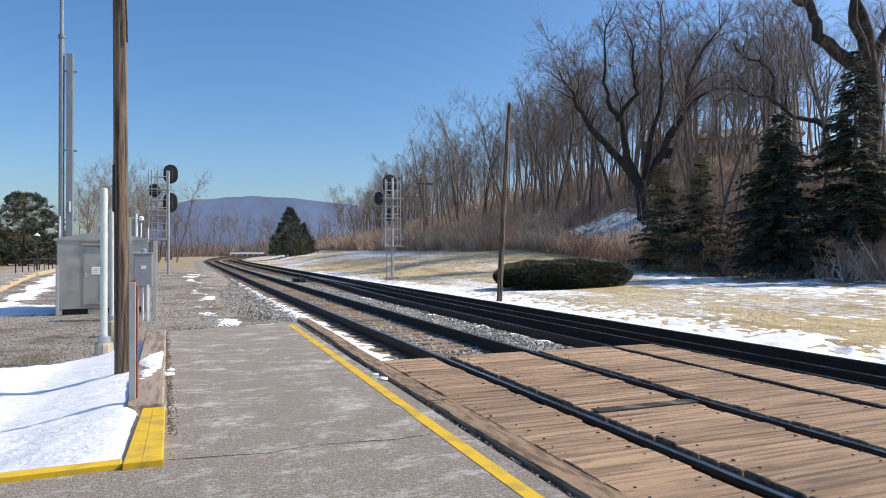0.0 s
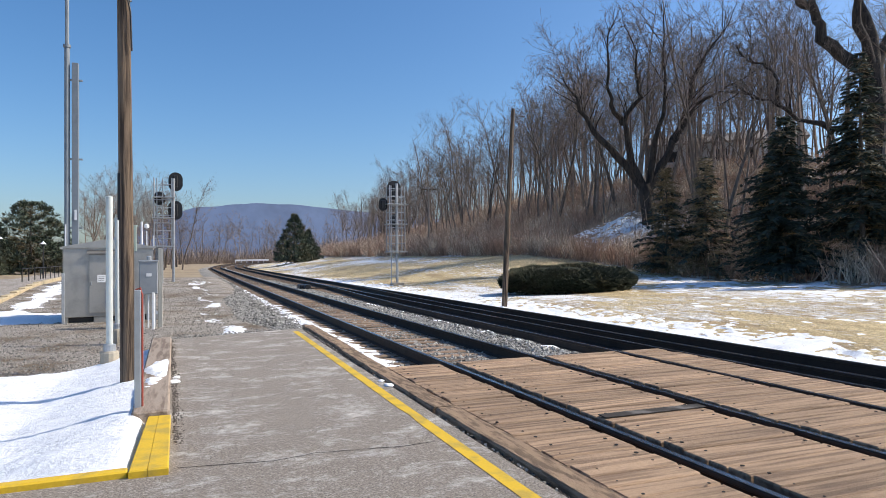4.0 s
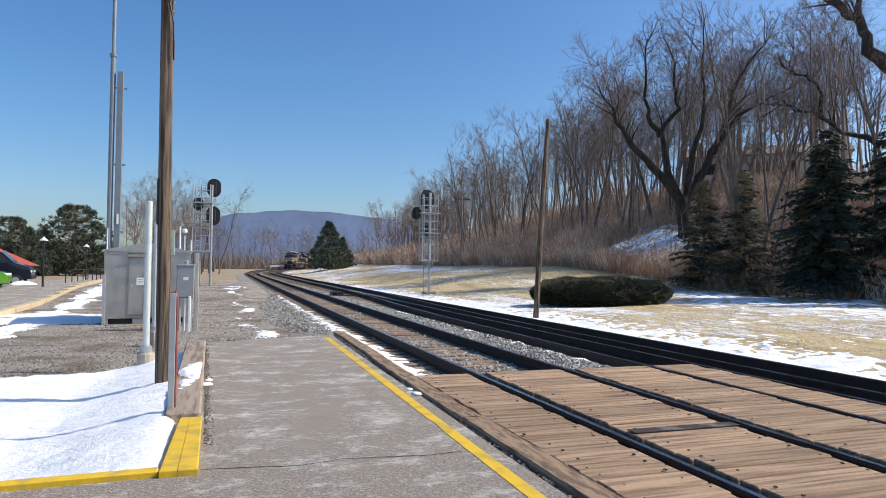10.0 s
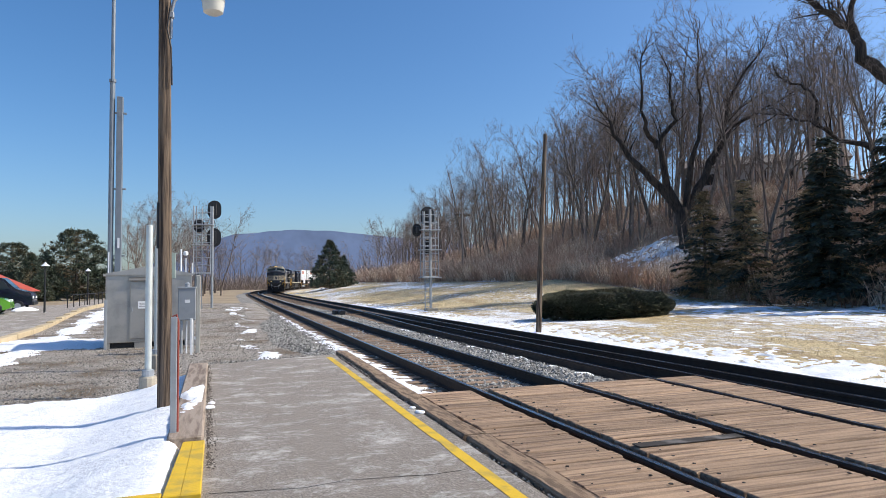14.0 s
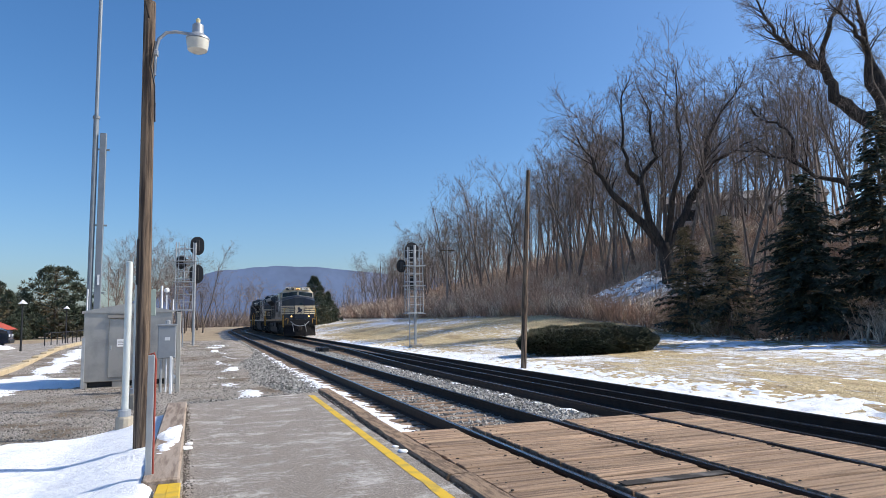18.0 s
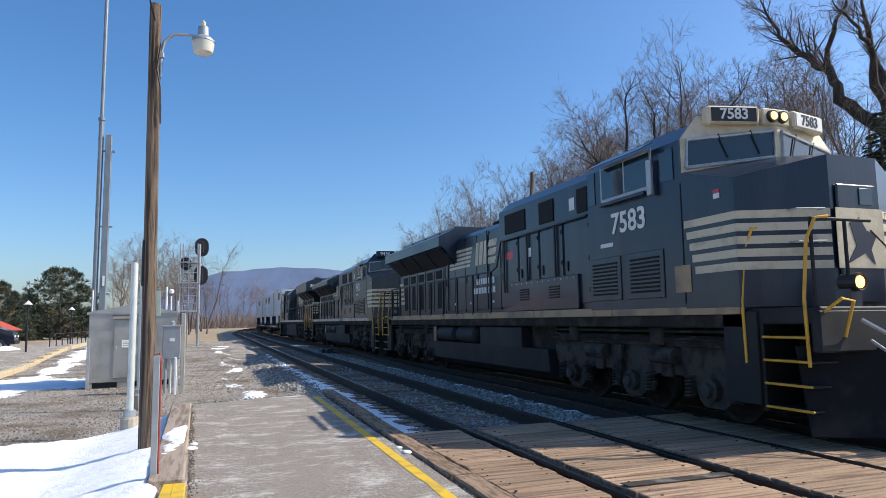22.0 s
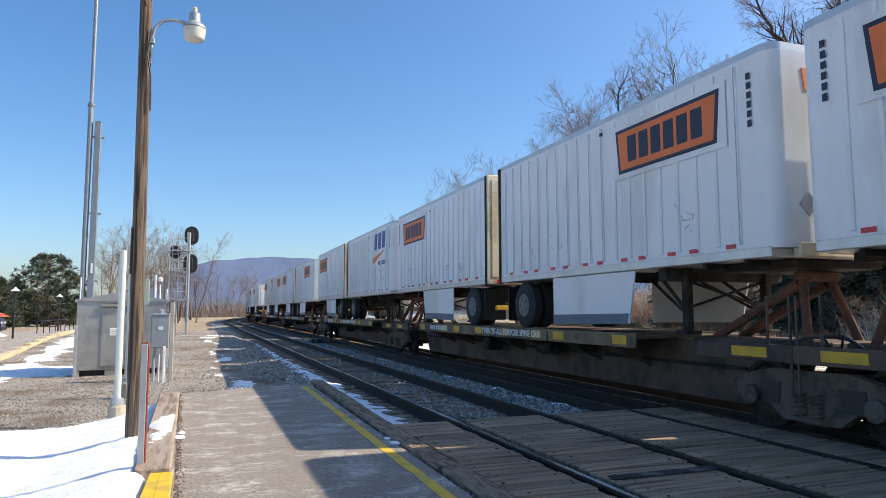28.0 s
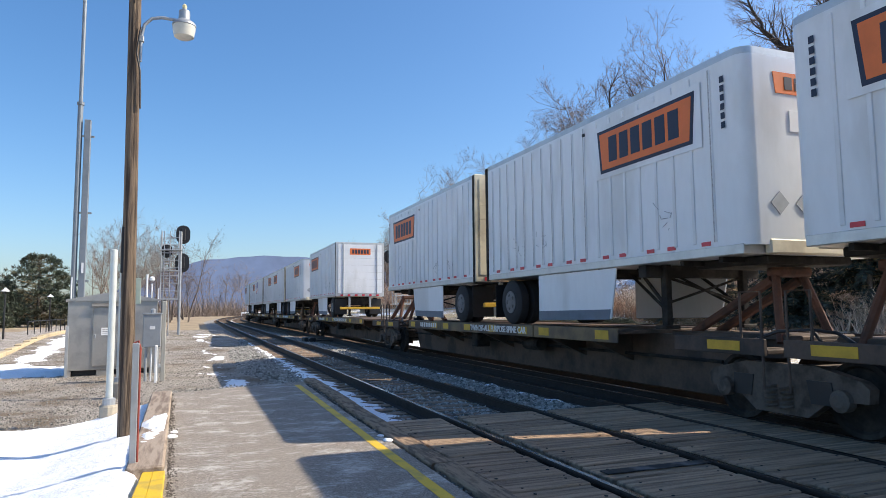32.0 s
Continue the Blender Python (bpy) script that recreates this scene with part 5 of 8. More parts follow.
def spruce(seed, h, width, thin=1.0, name="spruce", label="dark green spruce with drooping boughs", at=Matrix(), bare=0.06, round_=0.85, lift=0.0):
    """Whorls of boughs, each hung with short needle sprays; thin < 1 leaves gaps."""
    rnd = random.Random(seed)
    bt, bb, bn, bx = Build(), Build(), Build(), Build()
    bt.tube([(0, 0, -0.3), (0, 0, h * 0.5), (0, 0, h * 0.98)], [h * 0.016, h * 0.010, 0.01], 8)
    z = h * bare
    while z < h * 0.985:
        f = z / h
        reach = width * (1 - f) ** round_ * rnd.uniform(0.78, 1.15) + 0.08
        for k in range(int(6 + 5 * (1 - f))):
            a, ln = rnd.uniform(0, 2 * math.pi), reach * rnd.uniform(0.5, 1.2)
            out = Vector((math.cos(a), math.sin(a), 0))
            pts = [Vector((0, 0, z)) + out * (ln * q) + Vector((0, 0, ln * (0.18 * q - 0.42 * q * q))) for q in (0, 0.35, 0.7, 1.0)]
            bb.tube(pts, [0.022, 0.016, 0.01, 0.004], 3, caps=False)
            live = rnd.random() < thin
            tilt = lift + rnd.uniform(-0.12, 0.16)
            if not live:                                     # a bare brown bough with twigs
                for i in range(16):
                    p = pts[0].lerp(pts[3], rnd.uniform(0.25, 1.0)) + Vector((0, 0, -0.05 * ln))
                    d = (out * 0.5 + Vector((rnd.gauss(0, 0.7), rnd.gauss(0, 0.7), rnd.uniform(-0.7, 0.3)))).normalized()
                    w = d.orthogonal().normalized() * 0.018
                    bx.add([p - w, p + d * rnd.uniform(0.25, 0.7), p + w], [(0, 1, 2)])
                continue
            m = max(6, int(ln * 11))
            for i in range(m):
                q = 0.12 + 0.88 * (i + rnd.random()) / m
                p = Vector((0, 0, z)) + out * (ln * q) + Vector((0, 0, ln * (0.18 * q - 0.42 * q * q + tilt * q)))
                for s in (-1, 1):
                    sd = Vector((-out.y, out.x, 0)) * s
                    d = (out * rnd.uniform(0.3, 0.9) + sd * rnd.uniform(0.5, 1.0) + Vector((0, 0, rnd.uniform(-0.75, 0.1)))).normalized()
                    l = (0.22 + 0.34 * (1 - q) * min(1, ln)) * rnd.uniform(0.7, 1.3) + 0.06
                    w = d.cross(Vector((rnd.gauss(0, 0.4), rnd.gauss(0, 0.4), 1))).normalized() * (0.05 + 0.03 * rnd.random())
                    e = p + d * l
                    mid = p + d * l * 0.45 + Vector((0, 0, 0.02))
                    bn.add([p, mid + w, e, mid - w], [(0, 1, 2, 3)])
        z += h * 0.019 + 0.03
    t = thing(name, at, label, "conifer", "conifers")
    part("trunk", bt, M["bark"], t)
    part("bough_frame", bb, M["needlebrown"], t, kind="stuff")
    if bx.v:
        part("dead_growth", bx, M["needlebrown"], t, "bare brown dead twigs", kind="stuff")
    part("needles", bn, M["needle"], t, "dark green needle sprays")
    return t


sp = spruce(1, 9.2, 3.3, 0.95, round_=0.72, lift=0.12, at=place(30.2, 26.9, 0))
sp2 = spruce(2, 7.6, 2.8, 0.20, lift=0.15, label="thin ragged spruce with brown bare gaps", at=place(30.6, 33.2))
copy_thing(sp2, place(28.9, 34.8, 130, 0.92))
copy_thing(sp2, place(33.4, 31.0, 220, 0.85))
copy_thing(sp2, place(34.4, 25.0, 60, 0.80))
sp3 = spruce(5, 11.5, 3.6, 0.72, bare=0.14, lift=0.1, label="broad old spruce with sagging boughs", at=place(32.9, 24.5))
copy_thing(sp3, place(39, 19.5, 100, 1.05))
copy_thing(sp2, place(36.5, 22.0, 300, 0.9))
def pine(seed, h, width, profile, label, at, clumps=430):
    """A dense old conifer: clumps of needle sprays over a lumpy crown, lit and dark between them."""
    rnd = random.Random(seed)
    bn, bt, bb = Build(), Build(), Build()
    bt.tube([(0, 0, -0.4), (0, 0, h * 0.45), (0, 0, h * 0.92)], [h * 0.026, h * 0.016, 0.03], 8)
    for _ in range(clumps):
        f = rnd.random() ** 1.15
        a = rnd.uniform(0, 2 * math.pi)
        out = Vector((math.cos(a), math.sin(a), 0))
        lump_ = 1 + 0.34 * nz(out.x * 1.6 + seed, out.y * 1.6, 1.0, f * 4)
        rr = width * profile(f) * lump_ * rnd.uniform(0.5, 1.02)
        c = out * rr + Vector((0, 0, h * (0.03 + 0.95 * f)))
        bb.tube([Vector((0, 0, max(0.2, c.z - rr * 0.25))), c], [0.035, 0.012], 3, caps=False)
        size = (0.55 + 0.45 * (1 - f)) * rnd.uniform(0.7, 1.25) * width / 4.4
        for _k in range(46):
            d = (out * rnd.uniform(0.0, 1.0) + Vector((rnd.gauss(0, 0.55), rnd.gauss(0, 0.55), rnd.gauss(0.25, 0.4)))).normalized()
            p = c + d * size * rnd.uniform(0.0, 0.7)
            e = p + (d + Vector((0, 0, 0.25))).normalized() * size * rnd.uniform(0.35, 0.7)
            w = d.cross(Vector((rnd.gauss(0, 1), rnd.gauss(0, 1), rnd.gauss(0, 1)))).normalized() * size * 0.10
            bn.add([p - w, e, p + w], [(0, 1, 2)])
    t = thing("pine", at, label, "conifer", "conifers")
    part("trunk", bt, M["bark"], t)
    part("bough_frame", bb, M["needlebrown"], t, kind="stuff")
    part("needles", bn, M["pinegreen"], t, "dense dark green needle clumps")
    return t


broad = lambda f: (0.82 + 0.7 * f if f < 0.25 else math.sqrt(max(0.0, 1 - ((f - 0.25) / 0.77) ** 2.2)))
wide = pine(7, 9.6, 4.3, broad, "broad round-topped dark green pine", place(-19.2, 101))
cedar = pine(12, 8.6, 3.6, lambda f: 1.0 - 0.95 * f ** 1.5, "broad ragged brown-green cedar beside the curve", place(17.6, 118), 340)
copy_thing(cedar, place(20.6, 122, 140, 0.66))
copy_thing(wide, place(-26.5, 100, 200, 0.80))
copy_thing(wide, place(-31.5, 97, 20, 0.72))
copy_thing(cedar, place(-23.4, 96, 70, 0.72))
copy_thing(sp3, place(-35, 98, 70, 0.62))
copy_thing(sp, place(-22.5, 97, 90, 0.62))


def clipped_hedge():
    """A broad clipped yew: a lumpy dark body set all over with short leaf sprays."""
    rnd = random.Random(9)
    L_, D_, H_ = 3.95, 1.75, 1.25
    core, lv = Build(), Build()
    core.lathe([(0.02, 0.1), (0.72, 0.1), (0.90, 0.30), (0.95, 0.55), (0.90, 0.78), (0.74, 0.97), (0.45, 1.08), (0.02, 1.12)], (0, 0, 0), n=40)
    core.v = [(x * L_ * 0.95, y * D_ * 0.95, z * (H_ / 1.16) + 0.05 * nz(x * 3, y * 3, z)) for x, y, z in core.v]
    for _ in range(26000):
        a = rnd.uniform(0, 2 * math.pi)
        top = rnd.random() < 0.4
        if top:
            q = math.sqrt(rnd.random())
            p = Vector((q * math.cos(a) * L_ * 0.97, q * math.sin(a) * D_ * 0.97, H_ * (1.0 - 0.42 * q ** 3)))
            nrm = Vector((0, 0, 1))
        else:
            zz = rnd.random()
            rr = 0.80 + 0.2 * math.sin(min(1.0, zz * 1.9 + 0.1) * 1.57) - 0.22 * max(0, zz - 0.55) / 0.45
            p = Vector((rr * math.cos(a) * L_, rr * math.sin(a) * D_, 0.06 + zz * (H_ - 0.2)))
            nrm = Vector((math.cos(a) / L_, math.sin(a) / D_, 0.1)).normalized()
        p += nrm * (0.16 * noise.noise(p * 1.1) - 0.03)
        d = (nrm + Vector((rnd.gauss(0, 0.6), rnd.gauss(0, 0.6), rnd.gauss(0.15, 0.5)))).normalized()
        w = d.orthogonal().normalized() * 0.04
        e = p + d * rnd.uniform(0.08, 0.2)
        lv.add([p - w, e, p + w], [(0, 1, 2)])
    m = pose(16.75, 26.9, ground_z(16.75, 26.9), 0, 0, 10)
    t = thing("clipped_hedge", m, "wide low clipped dark yew hedge on the lawn", "hedge")
    part("body", core, M["hedge"], t, smooth=True)
    for x in (-2.2, -0.6, 1.0, 2.4):
        part("stem", Build().tube([(x, 0, -0.1), (x + 0.1, -0.1, 0.3)], 0.09, 7), M["bark"], t)
    part("foliage", lv, M["hedge"], t, "short dark leaf sprays", kind="stuff")


clipped_hedge()

# brush on the slope and along the wood's foot
rb = random.Random(31)
br = Build()
for _ in range(40000):
    y = 18 + 150 * rb.random() ** 1.6
    far = smooth_step(30, 50, y)
    o = 21.0 - 3.5 * far + rb.random() ** 1.3 * 25 + (6 if y < 33 else 0) * rb.random()
    x, yy, _, _ = on_track(y, MAIN + o)
    z = ground_z(x, yy)
    if 29.5 < x < 38 and 42 < yy < 53 and rb.random() < 0.9:
        continue
    h = rb.uniform(0.6, 2.2) * (1.3 if o < 27 else 0.9) * (1 + 0.3 * smooth_step(48, 75, y))
    d = Vector((rb.gauss(0, 0.35), rb.gauss(0, 0.35), 1)).normalized()
    p = Vector((x, yy, z - 0.05))
    for k in range(2):
        e = p + (d + Vector((rb.gauss(0, 0.25), rb.gauss(0, 0.25), rb.gauss(0, 0.1)))) * h * rb.uniform(0.6, 1)
        w = Vector((rb.gauss(0, 1), rb.gauss(0, 1), 0)).normalized() * 0.027
        br.add([p - w, p + w, e], [(0, 1, 2)])
        for j in range(2):
            q = p.lerp(e, rb.uniform(0.3, 0.85))
            g = q + Vector((rb.gauss(0, 0.5), rb.gauss(0, 0.5), rb.uniform(0.1, 0.7))) * h * 0.5
            br.add([q - w * 0.6, q + w * 0.6, g], [(0, 1, 2)])
tagged(new("brush", br.mesh("brush", M["brush"])), "dry brown brush and bramble at the wood's edge", "brush", kind="stuff")
fb = Build()
for _ in range(24000):
    x, y = rb.uniform(-50, 62), rb.uniform(194, 240)
    lumpy = max(0.0, 0.45 + 0.9 * nz(x, y, 0.09, 3) + 0.4 * nz(x, y, 0.35, 5))
    z, h = ground_z(x, y), 1.2 + 10.5 * lumpy * rb.random() ** 0.8
    w = Vector((rb.gauss(0, 1), rb.gauss(0, 1), 0)).normalized() * 0.055
    p = Vector((x, y, z + (h * rb.uniform(0.0, 0.6) if rb.random() < 0.7 else -0.1)))
    e = p + Vector((rb.gauss(0, 0.4), rb.gauss(0, 0.4), 1)).normalized() * (h - (p.z - z)) * rb.uniform(0.5, 1.0)
    fb.add([p - w, p + w, e], [(0, 1, 2)])
tagged(new("far_thicket", fb.mesh("far_thicket", M["twig"])), "distant brown thicket beyond the curve", "thicket", kind="stuff")
# dead grass tufts on the lawn
gt = Build()
for _ in range(22000):
    y = 8 + 60 * rb.random() ** 1.5
    x = 10.6 + rb.random() * 17
    if nz(x, y, 0.35) > 0.12:
        continue
    z = ground_z(x, y)
    w = Vector((rb.gauss(0, 1), rb.gauss(0, 1), 0)).normalized() * 0.007
    p, e = Vector((x, y, z - 0.02)), Vector((x + rb.gauss(0, 0.06), y + rb.gauss(0, 0.06), z + rb.uniform(0.02, 0.06)))
    gt.add([p - w, p + w, e], [(0, 1, 2)])
tagged(new("dead_grass", gt.mesh("dead_grass", mat("straw", (0.52, 0.42, 0.24), 0.9, var=0.4, scale=1, fine=6, bump=0, rand=0.6, island=True))), "short straw-coloured winter grass", "grass", kind="stuff")


# ------------------------------------------------------------ the road side
rd = Build()
for i in range(40):
    y = 14 + i * 3
    xl = -7.45 - 0.055 * (y - 28)
    for x in (xl - 5.5, xl):
        rd.v.append((x, y, ground_z(x, y) + 0.10))
rd.f = [(2 * i, 2 * i + 1, 2 * i + 3, 2 * i + 2) for i in range(39)]
tagged(new("road", rd.mesh("road", M["asphalt"])), "grey asphalt lane behind the kerb", "road", kind="structure")
lk = thing("road_kerb", Matrix(), "tan concrete kerb along the lane with snow beside it", "kerb", kind="structure")
for i in range(26):
    y = 16 + i * 2.4
    xl = -7.35 - 0.055 * (y - 28)
    b = Build().box(-0.16, 0.16, 0.012, 2.39, -0.35, 0.20, 0.03, pose(xl, y, ground_z(xl, y), 0, 0, 3.1))
    part("kerb_stone", b, M["kerbstone"], lk)


def street_lamp(x, y):
    s = thing("street_lamp", pose(x, y, ground_z(x, y)), "slim dark street lamp with a white shade", "street lamp", "street lamps")
    part("pole", Build().tube([(0, 0, -0.2), (0, 0, 2.75)], [0.06, 0.04], 8), M["black"], s)
    part("shade", Build().lathe([(0.24, 2.74), (0.10, 2.86), (0.04, 2.94), (0.01, 2.96)], (0, 0, 0), n=16), M["white"], s, "white conical shade")
    return s


street_lamp(-9.75, 43.0)
street_lamp(-10.3, 58.5)
rl = thing("path_railing", Matrix(), "low dark railing along the far path", "railing")
for i in range(9):
    part("post", Build().tube([(-10.0 - 0.05 * i, 50 + i * 2.2, 0), (-10.0 - 0.05 * i, 50 + i * 2.2, 1.05)], 0.035, 6), M["black"], rl)
part("rail", Build().tube([(-10.0, 50, 1.0), (-10.4, 67.6, 1.0)], 0.025, 6), M["black"], rl)

# brick shed with a red roof
sh = thing("red_roofed_station", pose(-25.6, 69, -0.1, 0, 0, -6), "low brick building with a wide red metal roof", "building")
part("wall", Build().box(-7, 6.2, 0, 7, 0, 1.4), mat("tan_brick", (0.42, 0.30, 0.20), 0.9, var=0.2, scale=2, fine=20), sh)
part("roof", Build().add([(-8, -1, 1.25), (7.2, -1, 1.25), (7.2, 8, 1.25), (-8, 8, 1.25), (-3.5, 3.5, 5.0), (0.6, 3.5, 5.0)], [(0, 1, 5, 4), (1, 2, 5), (2, 3, 4, 5), (3, 0, 4), (3, 2, 1, 0)]), M["red"], sh, "red hipped metal roof")
part("post", Build().box(6.6, 6.85, -0.6, -0.35, 0, 1.22, 0.02), M["white"], sh)
part("window", Build().box(2.2, 4.0, -0.04, 0.03, 0.4, 1.1, 0.02), M["black"], sh)


def van():
    v = thing("van", pose(-12.7, 48.0, ground_z(-12.7, 48), 0, 0, -84), "dark blue parked van", "van")
    paint = mat("dark_blue_paint", (0.012, 0.012, 0.03), 0.25, 0.3, var=0.1, coat=0.6, bump=0)
    prof = [(-4.0, 0.35), (-4.0, 1.95), (-3.7, 2.1), (-0.4, 2.1), (0.25, 1.45), (1.15, 1.15), (1.25, 0.75), (1.2, 0.4)]
    part("body", Build().prism(prof, "x", -0.95, 0.95), paint, v)
    glass = mat("dark_glass", (0.02, 0.03, 0.04), 0.08, 0.0, var=0.05, bump=0)
    part("side_window", Build().box(0.951, 0.962, -3.6, -0.55, 1.35, 1.9, 0.004), glass, v)
    part("side_window", Build().box(-0.962, -0.951, -3.6, -0.55, 1.35, 1.9, 0.004), glass, v)
    for x in (-0.962, 0.951):
        part("door_window", Build().prism([(-0.48, 1.38), (-0.48, 1.92), (-0.32, 1.92), (0.05, 1.42)], "x", x, x + 0.011), glass, v)
    part("windscreen", Build().prism([(-0.33, 2.05), (0.24, 1.48), (0.25, 1.49), (-0.32, 2.06)], "x", -0.85, 0.85), glass, v)
    for x in (-0.97, 0.80):
        for y in (-3.1, 0.45):
            w = part("wheel", Build().lathe([(0.05, -0.01), (0.33, 0.0), (0.35, 0.04), (0.35, 0.14), (0.33, 0.18), (0.05, 0.19)], (x, y, 0.35), "x", 18), M["black"], v)
            part("rim", Build().lathe([(0.19, -0.015), (0.19, 0.2)], (x, y, 0.35), "x", 14), M["steel"], w)
    part("bumper", Build().box(-0.95, 0.95, 1.2, 1.32, 0.4, 0.62, 0.03), M["black"], v)
    for x in (-0.75, 0.55):
        part("headlight", Build().box(x, x + 0.22, 1.22, 1.27, 0.8, 0.95, 0.02), M["white"], v)


van()


def green_car():
    """A small parked hatchback, nose towards +y of its own space."""
    c = thing("compact_car", pose(-13.1, 42.4, ground_z(-13.1, 42.4) + 0.12, 0, 0, -82), "bright green small parked car", "car")
    paint = mat("bright_green_paint", (0.16, 0.46, 0.03), 0.25, 0.2, var=0.08, coat=0.7, bump=0)
    glass = mat("tinted_glass", (0.02, 0.03, 0.04), 0.06, 0.0, var=0.05, bump=0)
    lower = [(-1.9, 0.25), (-1.95, 0.75), (-1.8, 0.95), (0.75, 0.98), (1.55, 0.82), (1.85, 0.62), (1.88, 0.3), (1.6, 0.2)]
    body = Build().prism(lower, "x", -0.84, 0.84)
    body.v = [(x * (0.93 if z > 0.9 else 1.0), y, z) for x, y, z in body.v]
    part("body", body, paint, c)
    cabin = Build().prism([(-1.75, 0.95), (-1.5, 1.42), (-0.2, 1.48), (0.75, 0.97)], "x", -0.74, 0.74)
    cabin.v = [(x * (0.88 if z > 1.2 else 1.0), y, z) for x, y, z in cabin.v]
    part("cabin", cabin, paint, c)
    part("windscreen", Build().prism([(-0.14, 1.44), (0.68, 1.02), (0.70, 1.04), (-0.12, 1.46)], "x", -0.62, 0.62), glass, c)
    for s_ in (-1, 1):
        part("side_window", Build().prism([(-1.5, 1.02), (-1.38, 1.36), (-0.25, 1.40), (0.42, 1.02)], "x", *sorted((s_ * 0.715, s_ * 0.748))), glass, c)
        part("headlight", Build().box(*sorted((s_ * 0.52, s_ * 0.80)), 1.66, 1.82, 0.62, 0.76, 0.03), M["white"], c)
        for y in (-1.25, 1.2):
            w = part("wheel", Build().lathe([(0.05, -0.09), (0.27, -0.085), (0.30, -0.05), (0.30, 0.05), (0.27, 0.085), (0.05, 0.09)], (s_ * 0.78, y, 0.30), "x", 18), M["black"], c)
            part("rim", Build().lathe([(0.17, -0.10), (0.17, 0.10)], (s_ * 0.78, y, 0.30), "x", 12), M["steel"], w)


green_car()
tagged(new("snow_heap", lump(-11.5, 46.0, 0.05, 0.75, 77, 0.8).mesh("snow_heap", M["snow"], True)), "ploughed heap of dirty snow", "snow heap")

# white barrier past the curve
gr = thing("roadside_barrier", Matrix(), "white road barrier beyond the curve", "barrier")
for i in range(6):
    x = 12.2 + i * 1.5
    z = ground_z(x, 190)
    part("beam", Build().box(x, x + 1.44, 190, 190.15, z + 0.75, z + 1.2, 0.03), M["white"], gr)
    part("post", Build().box(x, x + 0.2, 190.15, 190.35, z - 0.3, z + 1.15), M["white"], gr)

# long house on the hilltop
hh = thing("hilltop_building", pose(64, 66, ground_z(64, 66) + 1.3, 0, 0, -42), "long pale building with a low grey roof behind the trees", "building")
part("wall", Build().box(-9, 9, 0, 8, 0, 5.2), mat("grey_siding", (0.50, 0.51, 0.53), 0.8), hh)
part("roof", Build().prism([(-0.6, 5.15), (4, 6.9), (8.6, 5.15), (8.6, 5.0), (-0.6, 5.0)], "x", -9.6, 9.6), mat("grey_shingle", (0.22, 0.20, 0.19), 0.9), hh)
for x in (-7, -4, -1, 2, 5):
    part("window", Build().box(x, x + 1.3, -0.05, 0.02, 2.8, 4.2, 0.02), M["black"], hh)

# the ridge on the horizon, blue from the haze painted into its colour
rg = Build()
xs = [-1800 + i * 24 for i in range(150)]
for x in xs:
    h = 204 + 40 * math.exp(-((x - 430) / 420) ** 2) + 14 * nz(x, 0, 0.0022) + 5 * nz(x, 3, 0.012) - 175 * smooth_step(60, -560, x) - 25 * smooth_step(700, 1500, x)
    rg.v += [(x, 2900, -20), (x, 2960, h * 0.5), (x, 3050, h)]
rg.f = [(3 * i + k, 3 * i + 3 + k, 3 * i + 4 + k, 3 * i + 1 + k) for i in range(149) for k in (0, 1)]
tagged(new("backdrop_ridge", rg.mesh("backdrop_ridge", M["ridge"], True)), "long wooded mountain ridge on the horizon with distance haze in its blue colour", "mountain", kind="structure")



